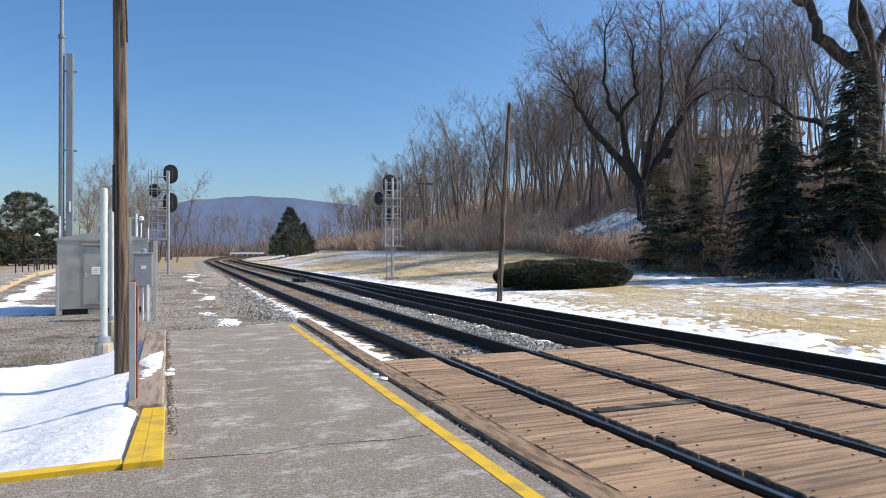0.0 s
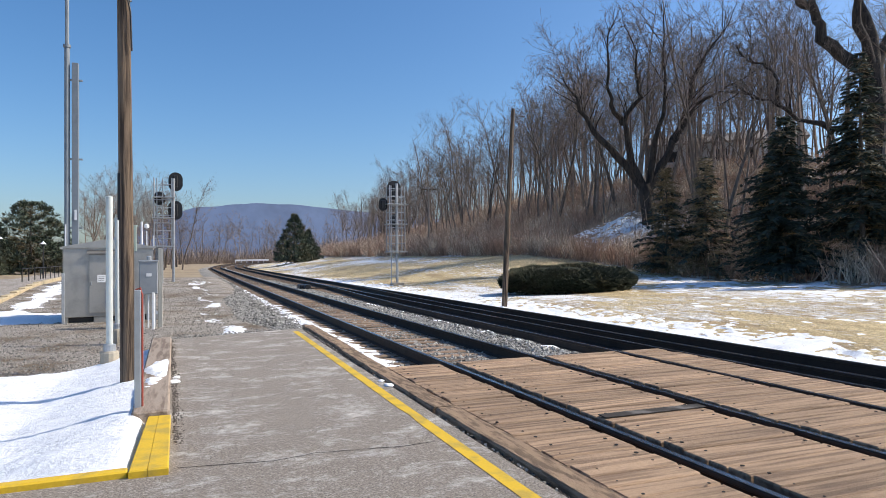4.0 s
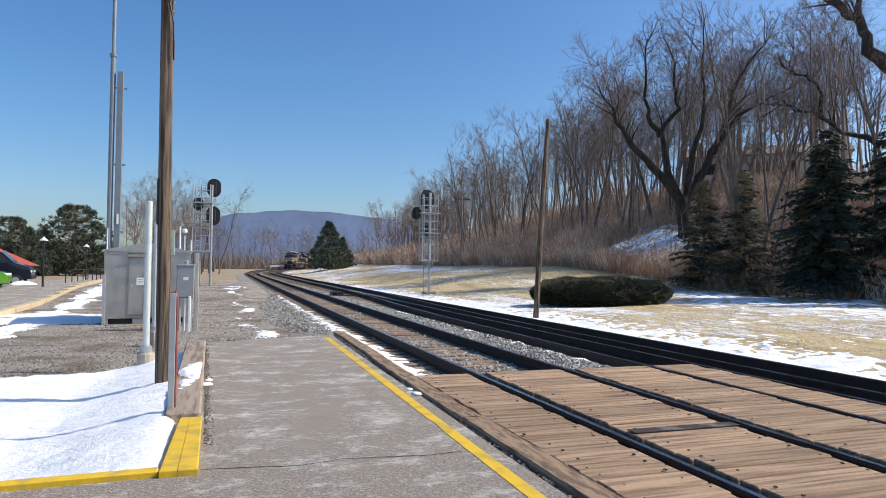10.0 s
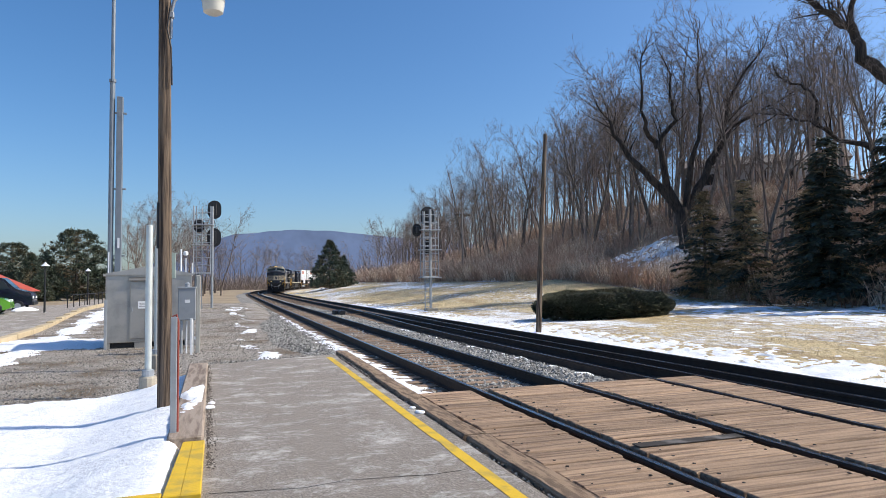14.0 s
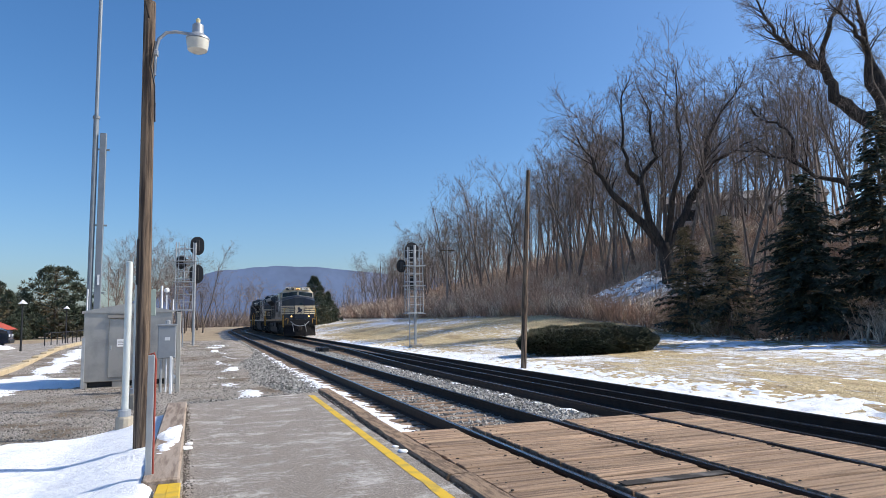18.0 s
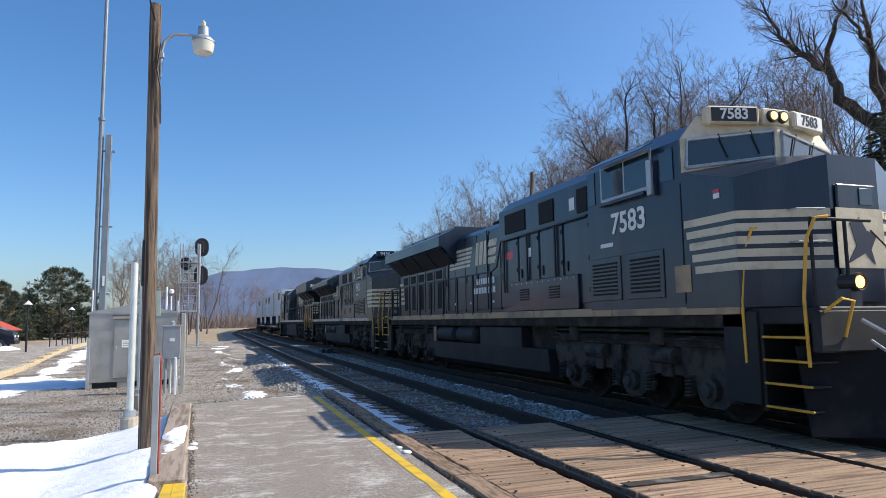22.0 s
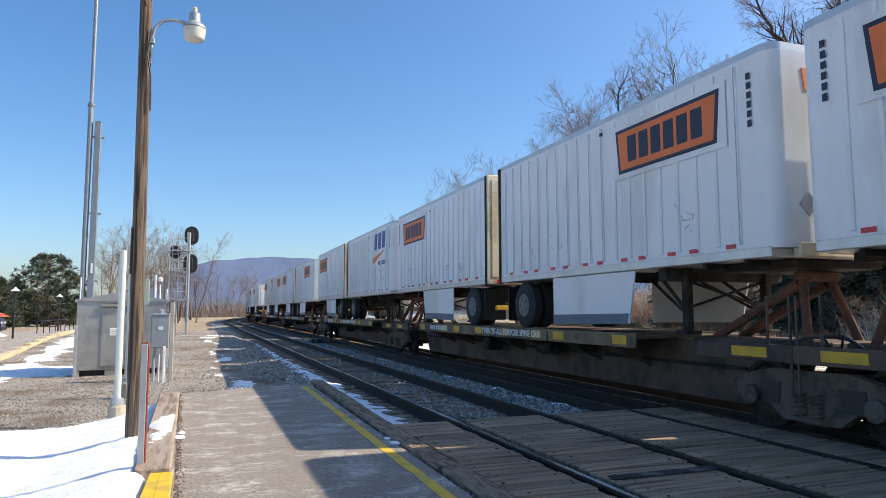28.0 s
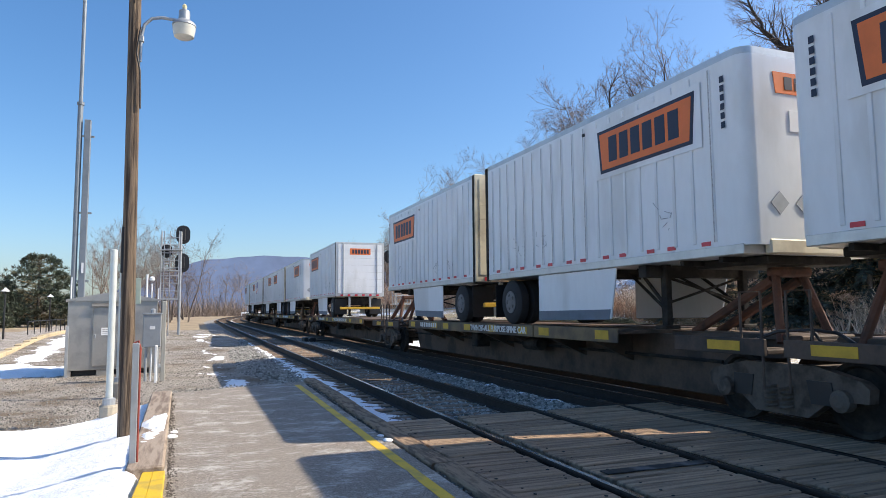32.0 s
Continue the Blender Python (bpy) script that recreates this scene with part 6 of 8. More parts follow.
# ------------------------------------------------------------ the train
LM = {
    # blue of the reflected sky is put into the black body colour
    "body": mat("sky_blued_black_paint", (0.008, 0.0155, 0.034), 0.30, 0.0, var=0.5, scale=0.8, fine=14, bump=0.06, other=(0.018, 0.025, 0.038), amount=0.5, stretch=(3, 3, 0.3), coat=0.15),
    "under": mat("dusty_running_gear", (0.030, 0.027, 0.025), 0.85, 0.1, var=0.6, scale=3, fine=25, bump=0.4, other=(0.062, 0.054, 0.046), amount=0.45, spec=0.12),
    "truck": mat("dusty_cast_truck_frame", (0.070, 0.063, 0.056), 0.85, 0.1, var=0.6, scale=4, fine=25, bump=0.4, other=(0.032, 0.029, 0.026), amount=0.5, spec=0.12),
    "tank": mat("black_tank_paint", (0.010, 0.011, 0.013), 0.68, var=0.4, scale=1.2, fine=16, bump=0.05, other=(0.022, 0.022, 0.023), amount=0.5, spec=0.4),
    "plow": mat("worn_black_plow", (0.014, 0.014, 0.016), 0.8, var=0.4, scale=2, fine=20, bump=0.1, other=(0.032, 0.029, 0.027), amount=0.4, spec=0.12),
    "sill2": mat("pale_sill_with_rust", (0.55, 0.50, 0.42), 0.65, var=0.2, scale=0.9, fine=20, bump=0.1, other=(0.30, 0.18, 0.10), amount=0.45),
    "seam": mat("panel_gap", (0.004, 0.004, 0.005), 0.9, bump=0),
    "cream": mat("cream_stripe_paint", (0.60, 0.52, 0.37), 0.55, var=0.2, scale=4, fine=30, bump=0.05, other=(0.47, 0.40, 0.28), amount=0.45),
    "letter": mat("white_lettering", (0.70, 0.70, 0.68), 0.55, var=0.1, scale=6, fine=30, bump=0),
    "sill": mat("worn_tan_sill", (0.40, 0.28, 0.16), 0.7, var=0.3, scale=1.5, fine=20, bump=0.1, other=(0.22, 0.17, 0.12), amount=0.5),
    "grab": mat("yellow_grab_iron", (0.66, 0.36, 0.03), 0.5, var=0.2, scale=5, fine=30, bump=0.05),
    "glass": mat("cab_glass", (0.018, 0.035, 0.05), 0.04, 0.0, var=0.05, scale=2, fine=10, bump=0, coat=0.3),
    "grille": mat("dark_grille", (0.008, 0.008, 0.009), 0.8, 0.2, var=0.3, scale=3, fine=70, bump=0.6, stretch=(1, 1, 1)),
    "lit": mat("lit_headlight", (1.0, 0.6, 0.25), 0.3, bump=0, emit=(1.0, 0.50, 0.14, 2.6)),
    "unlit": mat("dark_headlight", (0.35, 0.36, 0.38), 0.1, 0.6, bump=0),
    "trailer": mat("white_trailer_skin", (0.74, 0.76, 0.78), 0.42, 0.0, var=0.10, scale=1.2, fine=10, bump=0.03, other=(0.62, 0.63, 0.63), amount=0.4, stretch=(1, 1, 0.35), rand=0.06),
    "alu": mat("bare_aluminium_rail", (0.55, 0.56, 0.56), 0.4, 0.6, var=0.15, scale=3, fine=25, bump=0.08),
    "rim": mat("dull_wheel_rim", (0.16, 0.16, 0.165), 0.6, 0.3, var=0.3, scale=8, fine=40, bump=0.05),
    "cartruck": mat("rusty_freight_truck", (0.135, 0.108, 0.088), 0.85, 0.1, var=0.5, scale=4, fine=25, bump=0.4, other=(0.07, 0.055, 0.045), amount=0.5, spec=0.2),
    "reartan": mat("cream_roll_door", (0.66, 0.60, 0.46), 0.6, var=0.15, scale=2, fine=20, bump=0.05, other=(0.5, 0.44, 0.33), amount=0.4),
    "orange": mat("orange_panel", (0.72, 0.17, 0.035), 0.5, var=0.12, scale=2, fine=20, bump=0.02),
    "navy": mat("navy_print", (0.015, 0.02, 0.045), 0.5, var=0.1, bump=0),
    "blue": mat("blue_print", (0.03, 0.045, 0.28), 0.5, var=0.1, bump=0),
    "reflect": mat("red_reflector_tape", (0.55, 0.03, 0.05), 0.35, var=0.1, bump=0),
    "tyre": mat("tyre_rubber", (0.022, 0.022, 0.024), 0.85, var=0.3, scale=6, fine=40, bump=0.3),
    "car": mat("rusty_brown_car_body", (0.115, 0.078, 0.057), 0.8, 0.1, var=0.5, scale=1.5, fine=18, bump=0.25, other=(0.055, 0.041, 0.033), amount=0.55),
    "hitch": mat("rusty_red_hitch", (0.155, 0.070, 0.044), 0.85, 0.1, var=0.4, scale=3, fine=25, bump=0.3, other=(0.08, 0.045, 0.034), amount=0.5),
    "caryellow": mat("yellow_car_edge", (0.62, 0.37, 0.03), 0.6, var=0.2, scale=4, fine=30, bump=0.05),
    "deckedge": mat("worn_yellow_brown_edge", (0.21, 0.145, 0.075), 0.75, var=0.35, scale=1.2, fine=20, bump=0.15, other=(0.09, 0.065, 0.048), amount=0.6),
}


def lettering(name, text, size, m, material, parent, label=""):
    """Raised letters of the built-in font as one mesh; m puts the text's own plane in place."""
    cu = bpy.data.curves.new(name, "FONT")
    cu.body, cu.size, cu.align_x, cu.align_y, cu.extrude, cu.offset = text, size, "CENTER", "CENTER", 0.004, size * 0.02
    tmp = bpy.data.objects.new("tmp", cu)
    scene.collection.objects.link(tmp)
    me = bpy.data.meshes.new_from_object(tmp.evaluated_get(bpy.context.evaluated_depsgraph_get()))
    bpy.data.objects.remove(tmp)
    me.materials.clear()
    me.materials.append(material)
    return part(name, me, None, parent, label, m=m)


def side_text(x, y, z, left, tilt=0.0):
    """Plane for text on a side wall: on the left wall it reads towards -y, on the right one towards +y."""
    return Matrix.Translation((x, y, z)) @ (Matrix(((0, 0, -1, 0), (-1, 0, 0, 0), (0, 1, 0, 0), (0, 0, 0, 1))) if left else Matrix(((0, 0, 1, 0), (1, 0, 0, 0), (0, 1, 0, 0), (0, 0, 0, 1))))


SPIN = []


def wheelset(parent, y, r, gauge=0.753):
    b = Build()
    for s in (-1, 1):
        x = s * gauge
        b.lathe([(0.06, x - 0.075), (r * 0.35, x - 0.07), (r * 0.8, x - 0.02), (r * 0.86, x - 0.065), (r * 0.985, x - 0.065), (r, x + 0.055), (r + 0.0, x + 0.06), (r * 0.86, x + 0.065), (r * 0.8, x + 0.02), (r * 0.3, x + 0.05), (0.06, x + 0.08)], (0, 0, 0), "x", 22)
    b.tube([(-1.0, 0, 0), (1.0, 0, 0)], 0.075, 10)
    for k in range(5):
        a = k * 2 * math.pi / 5
        for s in (-1, 1):
            b.box(s * gauge - 0.03, s * gauge + 0.03, -0.035, 0.035, r * 0.45, r * 0.72, 0, Matrix.Rotation(a, 4, "X"))
    w = part("wheelset", b, LM["under"], parent, "steel wheels on an axle", m=pose(0, y, r))
    SPIN.append((w, r))
    return w


def loco_truck(parent, yc):
    t = part("truck", Build().box(-0.95, 0.95, yc - 2.6, yc + 2.6, 0.62, 0.85, 0.03), LM["under"], parent, "three-axle truck with coil springs")
    for s in (-1, 1):
        prof = [(-2.75, 1.05), (-2.6, 1.20), (2.6, 1.20), (2.75, 1.05), (2.72, 0.74)]
        for ya in (1.93, 0.0, -1.93):
            prof += [(ya + 0.66, 0.66), (ya + 0.40, 0.58), (ya + 0.32, 0.34), (ya + 0.18, 0.24), (ya - 0.18, 0.24), (ya - 0.32, 0.34), (ya - 0.40, 0.58), (ya - 0.66, 0.66)]
        prof += [(-2.72, 0.74)]
        x0, x1 = sorted((s * 1.08, s * 1.28))
        part("side_frame", Build().prism([(yc + a, c) for a, c in prof], "x", x0, x1), LM["truck"], t, "heavy cast side frame")
        part("frame_rib", Build().box(*sorted((s * 1.28, s * 1.33)), yc - 2.55, yc + 2.55, 1.10, 1.17, 0.015), LM["truck"], t)
        for ya in (-1.93, 0.0, 1.93):
            part("axle_box", Build().lathe([(0.05, 0.0), (0.17, 0.0), (0.17, 0.11), (0.11, 0.13), (0.10, 0.19), (0.02, 0.20)] if s > 0 else [(0.02, -0.20), (0.10, -0.19), (0.11, -0.13), (0.17, -0.11), (0.17, 0.0), (0.05, 0.0)], (s * 1.27, yc + ya, 0.50), "x", 14), LM["truck"], t)
            for dy in (-0.47, 0.47):
                b = Build().tube([(s * 1.30 + 0.085 * math.cos(k * 0.785), yc + ya + dy + 0.085 * math.sin(k * 0.785), 0.36 + k * 0.0068) for k in range(48)], 0.018, 4)
                part("coil_spring", b, LM["truck"], t)
            part("traction_motor", Build().box(-0.62, 0.62, yc + ya - 0.62, yc + ya + 0.5, 0.16, 0.8, 0.05), LM["under"], t) if s > 0 else None
        for ya in (-0.95, 0.98):
            part("brake_cylinder", Build().tube([(s * 1.36, yc + ya - 0.30, 0.96), (s * 1.36, yc + ya + 0.30, 0.96)], 0.13, 12), LM["truck"], t)
            part("gusset", Build().box(*sorted((s * 1.27, s * 1.35)), yc + ya - 0.12, yc + ya + 0.14, 0.62, 1.05, 0.02), LM["truck"], t)
        part("brake_rod", Build().tube([(s * 1.38, yc - 2.4, 1.22), (s * 1.38, yc + 2.4, 1.22)], 0.022, 6), LM["under"], t)
        part("damper", Build().tube([(s * 1.37, yc + 0.35, 0.42), (s * 1.37, yc + 0.2, 1.1)], 0.055, 8), LM["truck"], t)
    for ya in (-1.93, 0.0, 1.93):
        wheelset(t, yc + ya, 0.53)
    return t


def end_works(parent, sgn, grab, front):
    """Pilot, coupler, steps, grab irons and hoses at one end; sgn -1: the cab end."""
    e = lambda y: sgn * y
    def box(x0, x1, y0, y1, z0, z1, bev=0.01):
        a, c = sorted((e(y0), e(y1)))
        return Build().box(x0, x1, a, c, z0, z1, bev)
    part("end_platform", box(-1.45, 1.45, 9.35, 10.55, 1.45, 1.66, 0.02), LM["tank"], parent)
    plow = Build()
    prof = [(-1.48, 10.35), (-0.5, 10.85), (0.5, 10.85), (1.48, 10.35), (1.40, 10.25), (0.5, 10.70), (-0.5, 10.70), (-1.40, 10.25)]
    plow.prism([(x, e(y)) for x, y in prof], "z", 0.14, 1.18)
    plow.v = [(x * (1.0 if z < 0.5 else 0.94), y - sgn * (0.0 if z < 0.5 else 0.22), z) for x, y, z in plow.v]
    part("pilot_plow", plow, LM["plow"], parent, "black snow plow pilot")
    part("end_plate", box(-1.48, 1.48, 10.42, 10.56, 1.12, 1.62, 0.02), LM["tank"], parent)
    c = part("coupler", box(-0.14, 0.14, 10.5, 11.15, 0.72, 0.98, 0.04), LM["truck"], parent, "grimy knuckle coupler")
    part("knuckle", box(-0.24, 0.08, 10.98, 11.2, 0.66, 1.04, 0.05), LM["truck"], c)
    for k, (xa, sag) in enumerate(((-0.75, 0.35), (-0.35, 0.28), (0.4, 0.3), (0.8, 0.33))):
        part("air_hose", Build().tube([(xa, e(10.6), 1.25), (xa + 0.06, e(10.95), 1.0), (xa + 0.10, e(10.98), 1.0 - sag), (xa + 0.16, e(10.9), 0.85 - sag)], 0.022, 6), M["black"] if k % 2 else M["steel"], parent)
    part("cable", Build().tube([(-0.9, e(10.62), 1.5), (-0.55, e(11.0), 1.15), (-0.1, e(11.05), 1.05), (0.4, e(11.0), 1.12), (0.85, e(10.62), 1.5)], 0.028, 6), M["steel"], parent, "slack grey jumper cable")
    for s in (-1, 1):
        xa, xb = sorted((s * 0.85, s * 1.46))
        part("step_well", box(xa, xb, 9.62, 9.68, 0.35, 1.5), LM["tank"], parent)
        part("step_panel", box(*sorted((s * 1.40, s * 1.50)), 9.02, 9.62, 0.42, 1.62), LM["tank"], parent)
        part("step_back", box(*sorted((s * 0.80, s * 0.86)), 9.62, 10.4, 0.35, 1.5), LM["tank"], parent)
        for k in range(4):
            st = part("step", box(xa, xb, 9.66, 10.38, 0.40 + k * 0.29, 0.43 + k * 0.29), LM["tank"], parent)
            part("step_edge", box(*sorted((s * 1.44, s * 1.475)), 9.66, 10.38, 0.405 + k * 0.29, 0.437 + k * 0.29), LM["grab"], st, "yellow step edge")
        for ya in (9.42, 10.40):
            part("grab_iron", Build().tube([(s * 1.50, e(ya), 0.95), (s * 1.52, e(ya), 1.75), (s * 1.45, e(ya + 0.02), 2.45), (s * 1.38, e(ya + 0.10), 2.72), (s * 1.2, e(ya + 0.12), 2.74)], 0.021, 8), LM["grab"], parent, "yellow grab iron", True)
        part("lift_bar", Build().tube([(s * 1.42, e(10.5), 1.55), (s * 1.30, e(10.72), 1.75), (s * 1.12, e(10.72), 1.72), (s * 1.15, e(10.6), 1.3)], 0.02, 6), LM["grab"], parent)
    for x in (-1.4, -0.85, 0.85, 1.4):
        part("end_post", Build().tube([(x, e(10.45), 1.66), (x, e(10.45), 2.72)], 0.024, 6), LM["tank"], parent)
    for x0, x1 in ((-1.4, -0.42), (0.42, 1.4)):
        part("end_rail", Build().tube([(x0, e(10.45), 2.72), (x1, e(10.45), 2.72)], 0.022, 6), LM["tank"], parent)
    part("chain", Build().tube([(-0.42, e(10.45), 2.6), (0.0, e(10.47), 2.25), (0.42, e(10.45), 2.6)], 0.012, 5), LM["tank"], parent)


def stripes(parent, mat_, pts_for, count, z0, pitch, h):
    """Slanting-ended stripes that wrap round a corner: pts_for(k) gives the plan points of stripe k."""
    for k in range(count):
        z = z0 + k * pitch
        pts = pts_for(k)
        b = Build()
        for (xa, ya), (xc, yc_) in zip(pts, pts[1:]):
            d = Vector((xc - xa, yc_ - ya, 0)).normalized()
            n = Vector((d.y, -d.x, 0)) * 0.006
            q = len(b.v)
            b.v += [(xa, ya, z), (xc, yc_, z), (xc, yc_, z + h), (xa, ya, z + h)] + [(xa + n.x, ya + n.y, z), (xc + n.x, yc_ + n.y, z), (xc + n.x, yc_ + n.y, z + h), (xa + n.x, ya + n.y, z + h)]
            b.f += [tuple(q + i for i in f) for f in ((4, 5, 6, 7), (0, 1, 5, 4), (3, 7, 6, 2), (0, 4, 7, 3), (1, 2, 6, 5))]
        part("stripe", b, mat_, parent)


def locomotive(number, label, flare, lit, sill, tanks, number_y=-7.0, shift=0.0):
    L = thing("locomotive", Matrix(), label, "locomotive", "locomotives of the train")
    B_ = LM["body"]
    part("frame", Build().box(-1.50, 1.50, -9.4, 9.4, 1.40, 1.60, 0.02), LM["under"], L)
    part("centre_sill", Build().box(-0.7, 0.7, -10.3, 10.3, 0.95, 1.42), LM["under"], L)
    for s in (-1, 1):
        for y in range(-9, 9, 3):
            part("sill_strip", Build().box(*sorted((s * 1.50, s * 1.545)), y + 0.01 - 0.4, y + 2.99 - 0.4, 1.585, 1.735, 0.008), sill, L, "worn sill strip")
    part("walkway", Build().box(-1.50, 1.50, -9.4, 9.4, 1.60, 1.70, 0.01), B_, L)
    # nose, crowned towards the middle
    nb = Build()
    top = lambda x, y: 3.41 + 0.30 * smooth_step(-9.6, -8.3, y) + 0.40 * (1 - abs(x) / 1.55)
    plan = [(-1.55, -8.36), (-1.55, -9.42), (-0.44, -9.93), (0.44, -9.93), (1.55, -9.42), (1.55, -8.36)]
    nb.v = [(x, y, 1.68) for x, y in plan] + [(x, y, top(x, y)) for x, y in plan] + [(0.0, -8.72, 3.98)]
    nb.f = [(i, i + 1, i + 7, i + 6) for i in range(5)] + [(6, 7, 12), (7, 8, 12), (8, 9, 12), (9, 10, 12), (10, 11, 12), (5, 4, 3, 2, 1, 0)]
    nose = part("nose", nb, B_, L)
    part("nose_door", Build().box(-0.36, 0.36, -9.975, -9.932, 1.72, 3.30, 0.03), B_, nose)
    part("door_window", Build().box(0.02, 0.26, -9.99, -9.977, 3.02, 3.25, 0.03), LM["glass"], nose, "small porthole in the nose door")
    for x in (-0.95, 0.6):
        for z in (2.52, 2.95):
            part("nose_grab", Build().tube([(x, -9.66 + 0.0, z), (x, -9.86, z), (x + 0.35, -9.98, z), (x + 0.35, -9.86, z)], 0.014, 5), M["steel"], nose)
    def wrap(s):
        def f(k):
            return [(s * 1.553, -8.40 - 0.05 * (4 - k)), (s * 1.553, -9.423), (s * 0.46, -9.937)][::(1 if s < 0 else -1)]
        return f
    for s in (-1, 1):
        stripes(nose, LM["cream"], wrap(s), 5, 2.17, 0.172, 0.108)
    part("emblem", Build().box(-0.42, 0.42, -9.988, -9.978, 2.17, 2.97, 0.0), LM["cream"], nose, "cream panel with a dark blot")
    part("emblem_shape", Build().prism([(-0.28, 2.22), (-0.1, 2.47), (-0.2, 2.77), (-0.02, 2.85), (0.1, 2.67), (0.28, 2.62), (0.16, 2.42), (0.22, 2.22), (0.05, 2.37)], "y", -9.995, -9.989), LM["navy"], nose)
    # cab
    cp = [(-1.55, 1.70), (-1.55, 4.22), (-1.25, 4.50), (-0.8, 4.64), (0.8, 4.64), (1.25, 4.50), (1.55, 4.22), (1.55, 1.70)]
    cab = part("cab", Build().prism(cp, "y", -8.36, -5.75), B_, L)
    wedge = Build()
    wedge.v = [(-1.52, -8.36, 3.55), (0, -8.74, 3.72), (1.52, -8.36, 3.55), (-1.52, -8.36, 4.24), (0, -8.74, 4.40), (1.52, -8.36, 4.24), (-1.2, -8.36, 4.62), (0, -8.66, 4.70), (1.2, -8.36, 4.62)]
    wedge.f = [(0, 1, 4, 3), (1, 2, 5, 4), (3, 4, 7, 6), (4, 5, 8, 7), (6, 7, 8)]
    part("cab_front", wedge, LM["cream"] if lit else B_, cab, "cab front round the windscreens")
    for s in (-1, 1):
        ws = Build()
        o = Vector((s * -0.25, -1, 0.12)).normalized() * 0.012
        q = [(s * 1.45, -8.375, 3.79), (s * 0.08, -8.722, 3.97), (s * 0.08, -8.722, 4.38), (s * 1.42, -8.380, 4.22)]
        ws.add([(x + o.x, y - 0.012, z) for x, y, z in q], [(0, 1, 2, 3) if s > 0 else (3, 2, 1, 0)])
        w_ = part("windscreen", ws, LM["glass"], cab, "dark windscreen pane")
        loop = [Vector((x, y - 0.016, z)) for x, y, z in q]
        part("windscreen_frame", Build().tube(loop + [loop[0]], 0.03, 6), M["steel"], w_, "bright gasket round the pane")
        for f in (0.35, 0.72):
            p0 = loop[3].lerp(loop[2], f) + Vector((0, -0.02, 0.04))
            part("wiper", Build().tube([p0, p0 + Vector((s * -0.14, -0.03, -0.36))], 0.012, 5), M["black"], w_)
        nbx = part("number_board", Build().box(-0.42, 0.42, -0.10, 0.10, -0.14, 0.14, 0.03), LM["cream"] if lit else B_, cab, "boxed number board", m=pose(s * 0.72, -8.56, 4.60, 0, 0, s * 13))
        part("board_face", Build().box(-0.36, 0.36, -0.112, -0.102, -0.105, 0.105, 0.0), M["black"] if s < 0 else LM["letter"], nbx)
        lettering("board_number", number, 0.23, pose(0, -0.117, 0.0, 90, 0, 0), LM["letter"] if s < 0 else M["black"], nbx)
        hl = part("headlight", Build().lathe([(0.02, -0.135), (0.06, -0.125), (0.07, -0.10), (0.07, 0.10)], (s * 0.10, -8.68, 4.60), "y", 16), LM["lit"] if lit else LM["unlit"], cab, "round headlight", True)
        part("headlight_ring", Build().lathe([(0.08, -0.115), (0.092, -0.115), (0.115, 0.06), (0.10, 0.06)], (s * 0.10, -8.68, 4.60), "y", 16), M["black"], hl)
        # side windows with sunshade
        xs_ = s * 1.552
        part("window_frame", Build().box(*sorted((xs_, xs_ + s * 0.02)), -7.72, -6.22, 3.60, 4.26, 0.01), M["steel"], cab, "bright window frame")
        for ya, yc in ((-7.66, -6.98), (-6.93, -6.28)):
            part("side_window", Build().box(*sorted((xs_ + s * 0.02, xs_ + s * 0.028)), ya, yc, 3.66, 4.20), LM["glass"], cab)
        part("sunshade", Build().prism([(s * 1.55, 4.36), (s * 1.80, 4.22), (s * 1.80, 4.205), (s * 1.55, 4.34)], "y", -7.75, -6.15), B_, cab)
        part("mirror", Build().box(*sorted((s * 1.60, s * 1.66)), -7.80, -7.68, 3.48, 4.05, 0.01), M["steel"], cab)
        part("armrest", Build().box(*sorted((s * 1.56, s * 1.66)), -7.6, -6.3, 3.52, 3.58, 0.01), B_, cab)
        part("rear_window", Build().box(*sorted((xs_, xs_ + s * 0.012)), -6.02, -5.80, 3.62, 4.22), LM["glass"], cab)
        part("front_quarter_window", Build().box(*sorted((xs_, xs_ + s * 0.012)), -8.22, -7.9, 3.65, 4.15), LM["glass"], cab)
        lettering("cab_number", number, 0.50, side_text(s * 1.557, number_y, 3.17, s < 0), LM["letter"], cab, "white road number")
        part("data_bar", Build().box(*sorted((s * 1.556, s * 1.561)), -6.55, -6.15, 2.80, 2.87), LM["letter"], cab)
        for ya in (-7.9, -6.75):
            lv = part("louvre_panel", Build().box(*sorted((xs_, xs_ + s * 0.02)), ya, ya + 0.98, 1.86, 2.62, 0.01), B_, cab)
            for k in range(9):
                part("louvre", Build().box(*sorted((xs_ + s * 0.02, xs_ + s * 0.035)), ya + 0.1, ya + 0.86, 1.96 + k * 0.066, 1.99 + k * 0.066), LM["grille"], lv)
        part("cab_seam", Build().box(*sorted((s * 1.5515, s * 1.5545)), -8.37, -8.345, 1.75, 3.55), LM["seam"], cab)
        part("red_notice", Build().box(*sorted((s * 1.556, s * 1.561)), -9.16, -9.04, 3.27, 3.32), LM["reflect"], nose)
        part("sticker", Build().box(*sorted((s * 1.556, s * 1.561)), -8.5, -8.15, 1.92, 2.32), LM["sill"], cab, "tan worn patch")
        part("warning_label", Build().box(*sorted((s * 1.556, s * 1.561)), -9.16, -9.04, 3.19, 3.265), LM["letter"], nose)
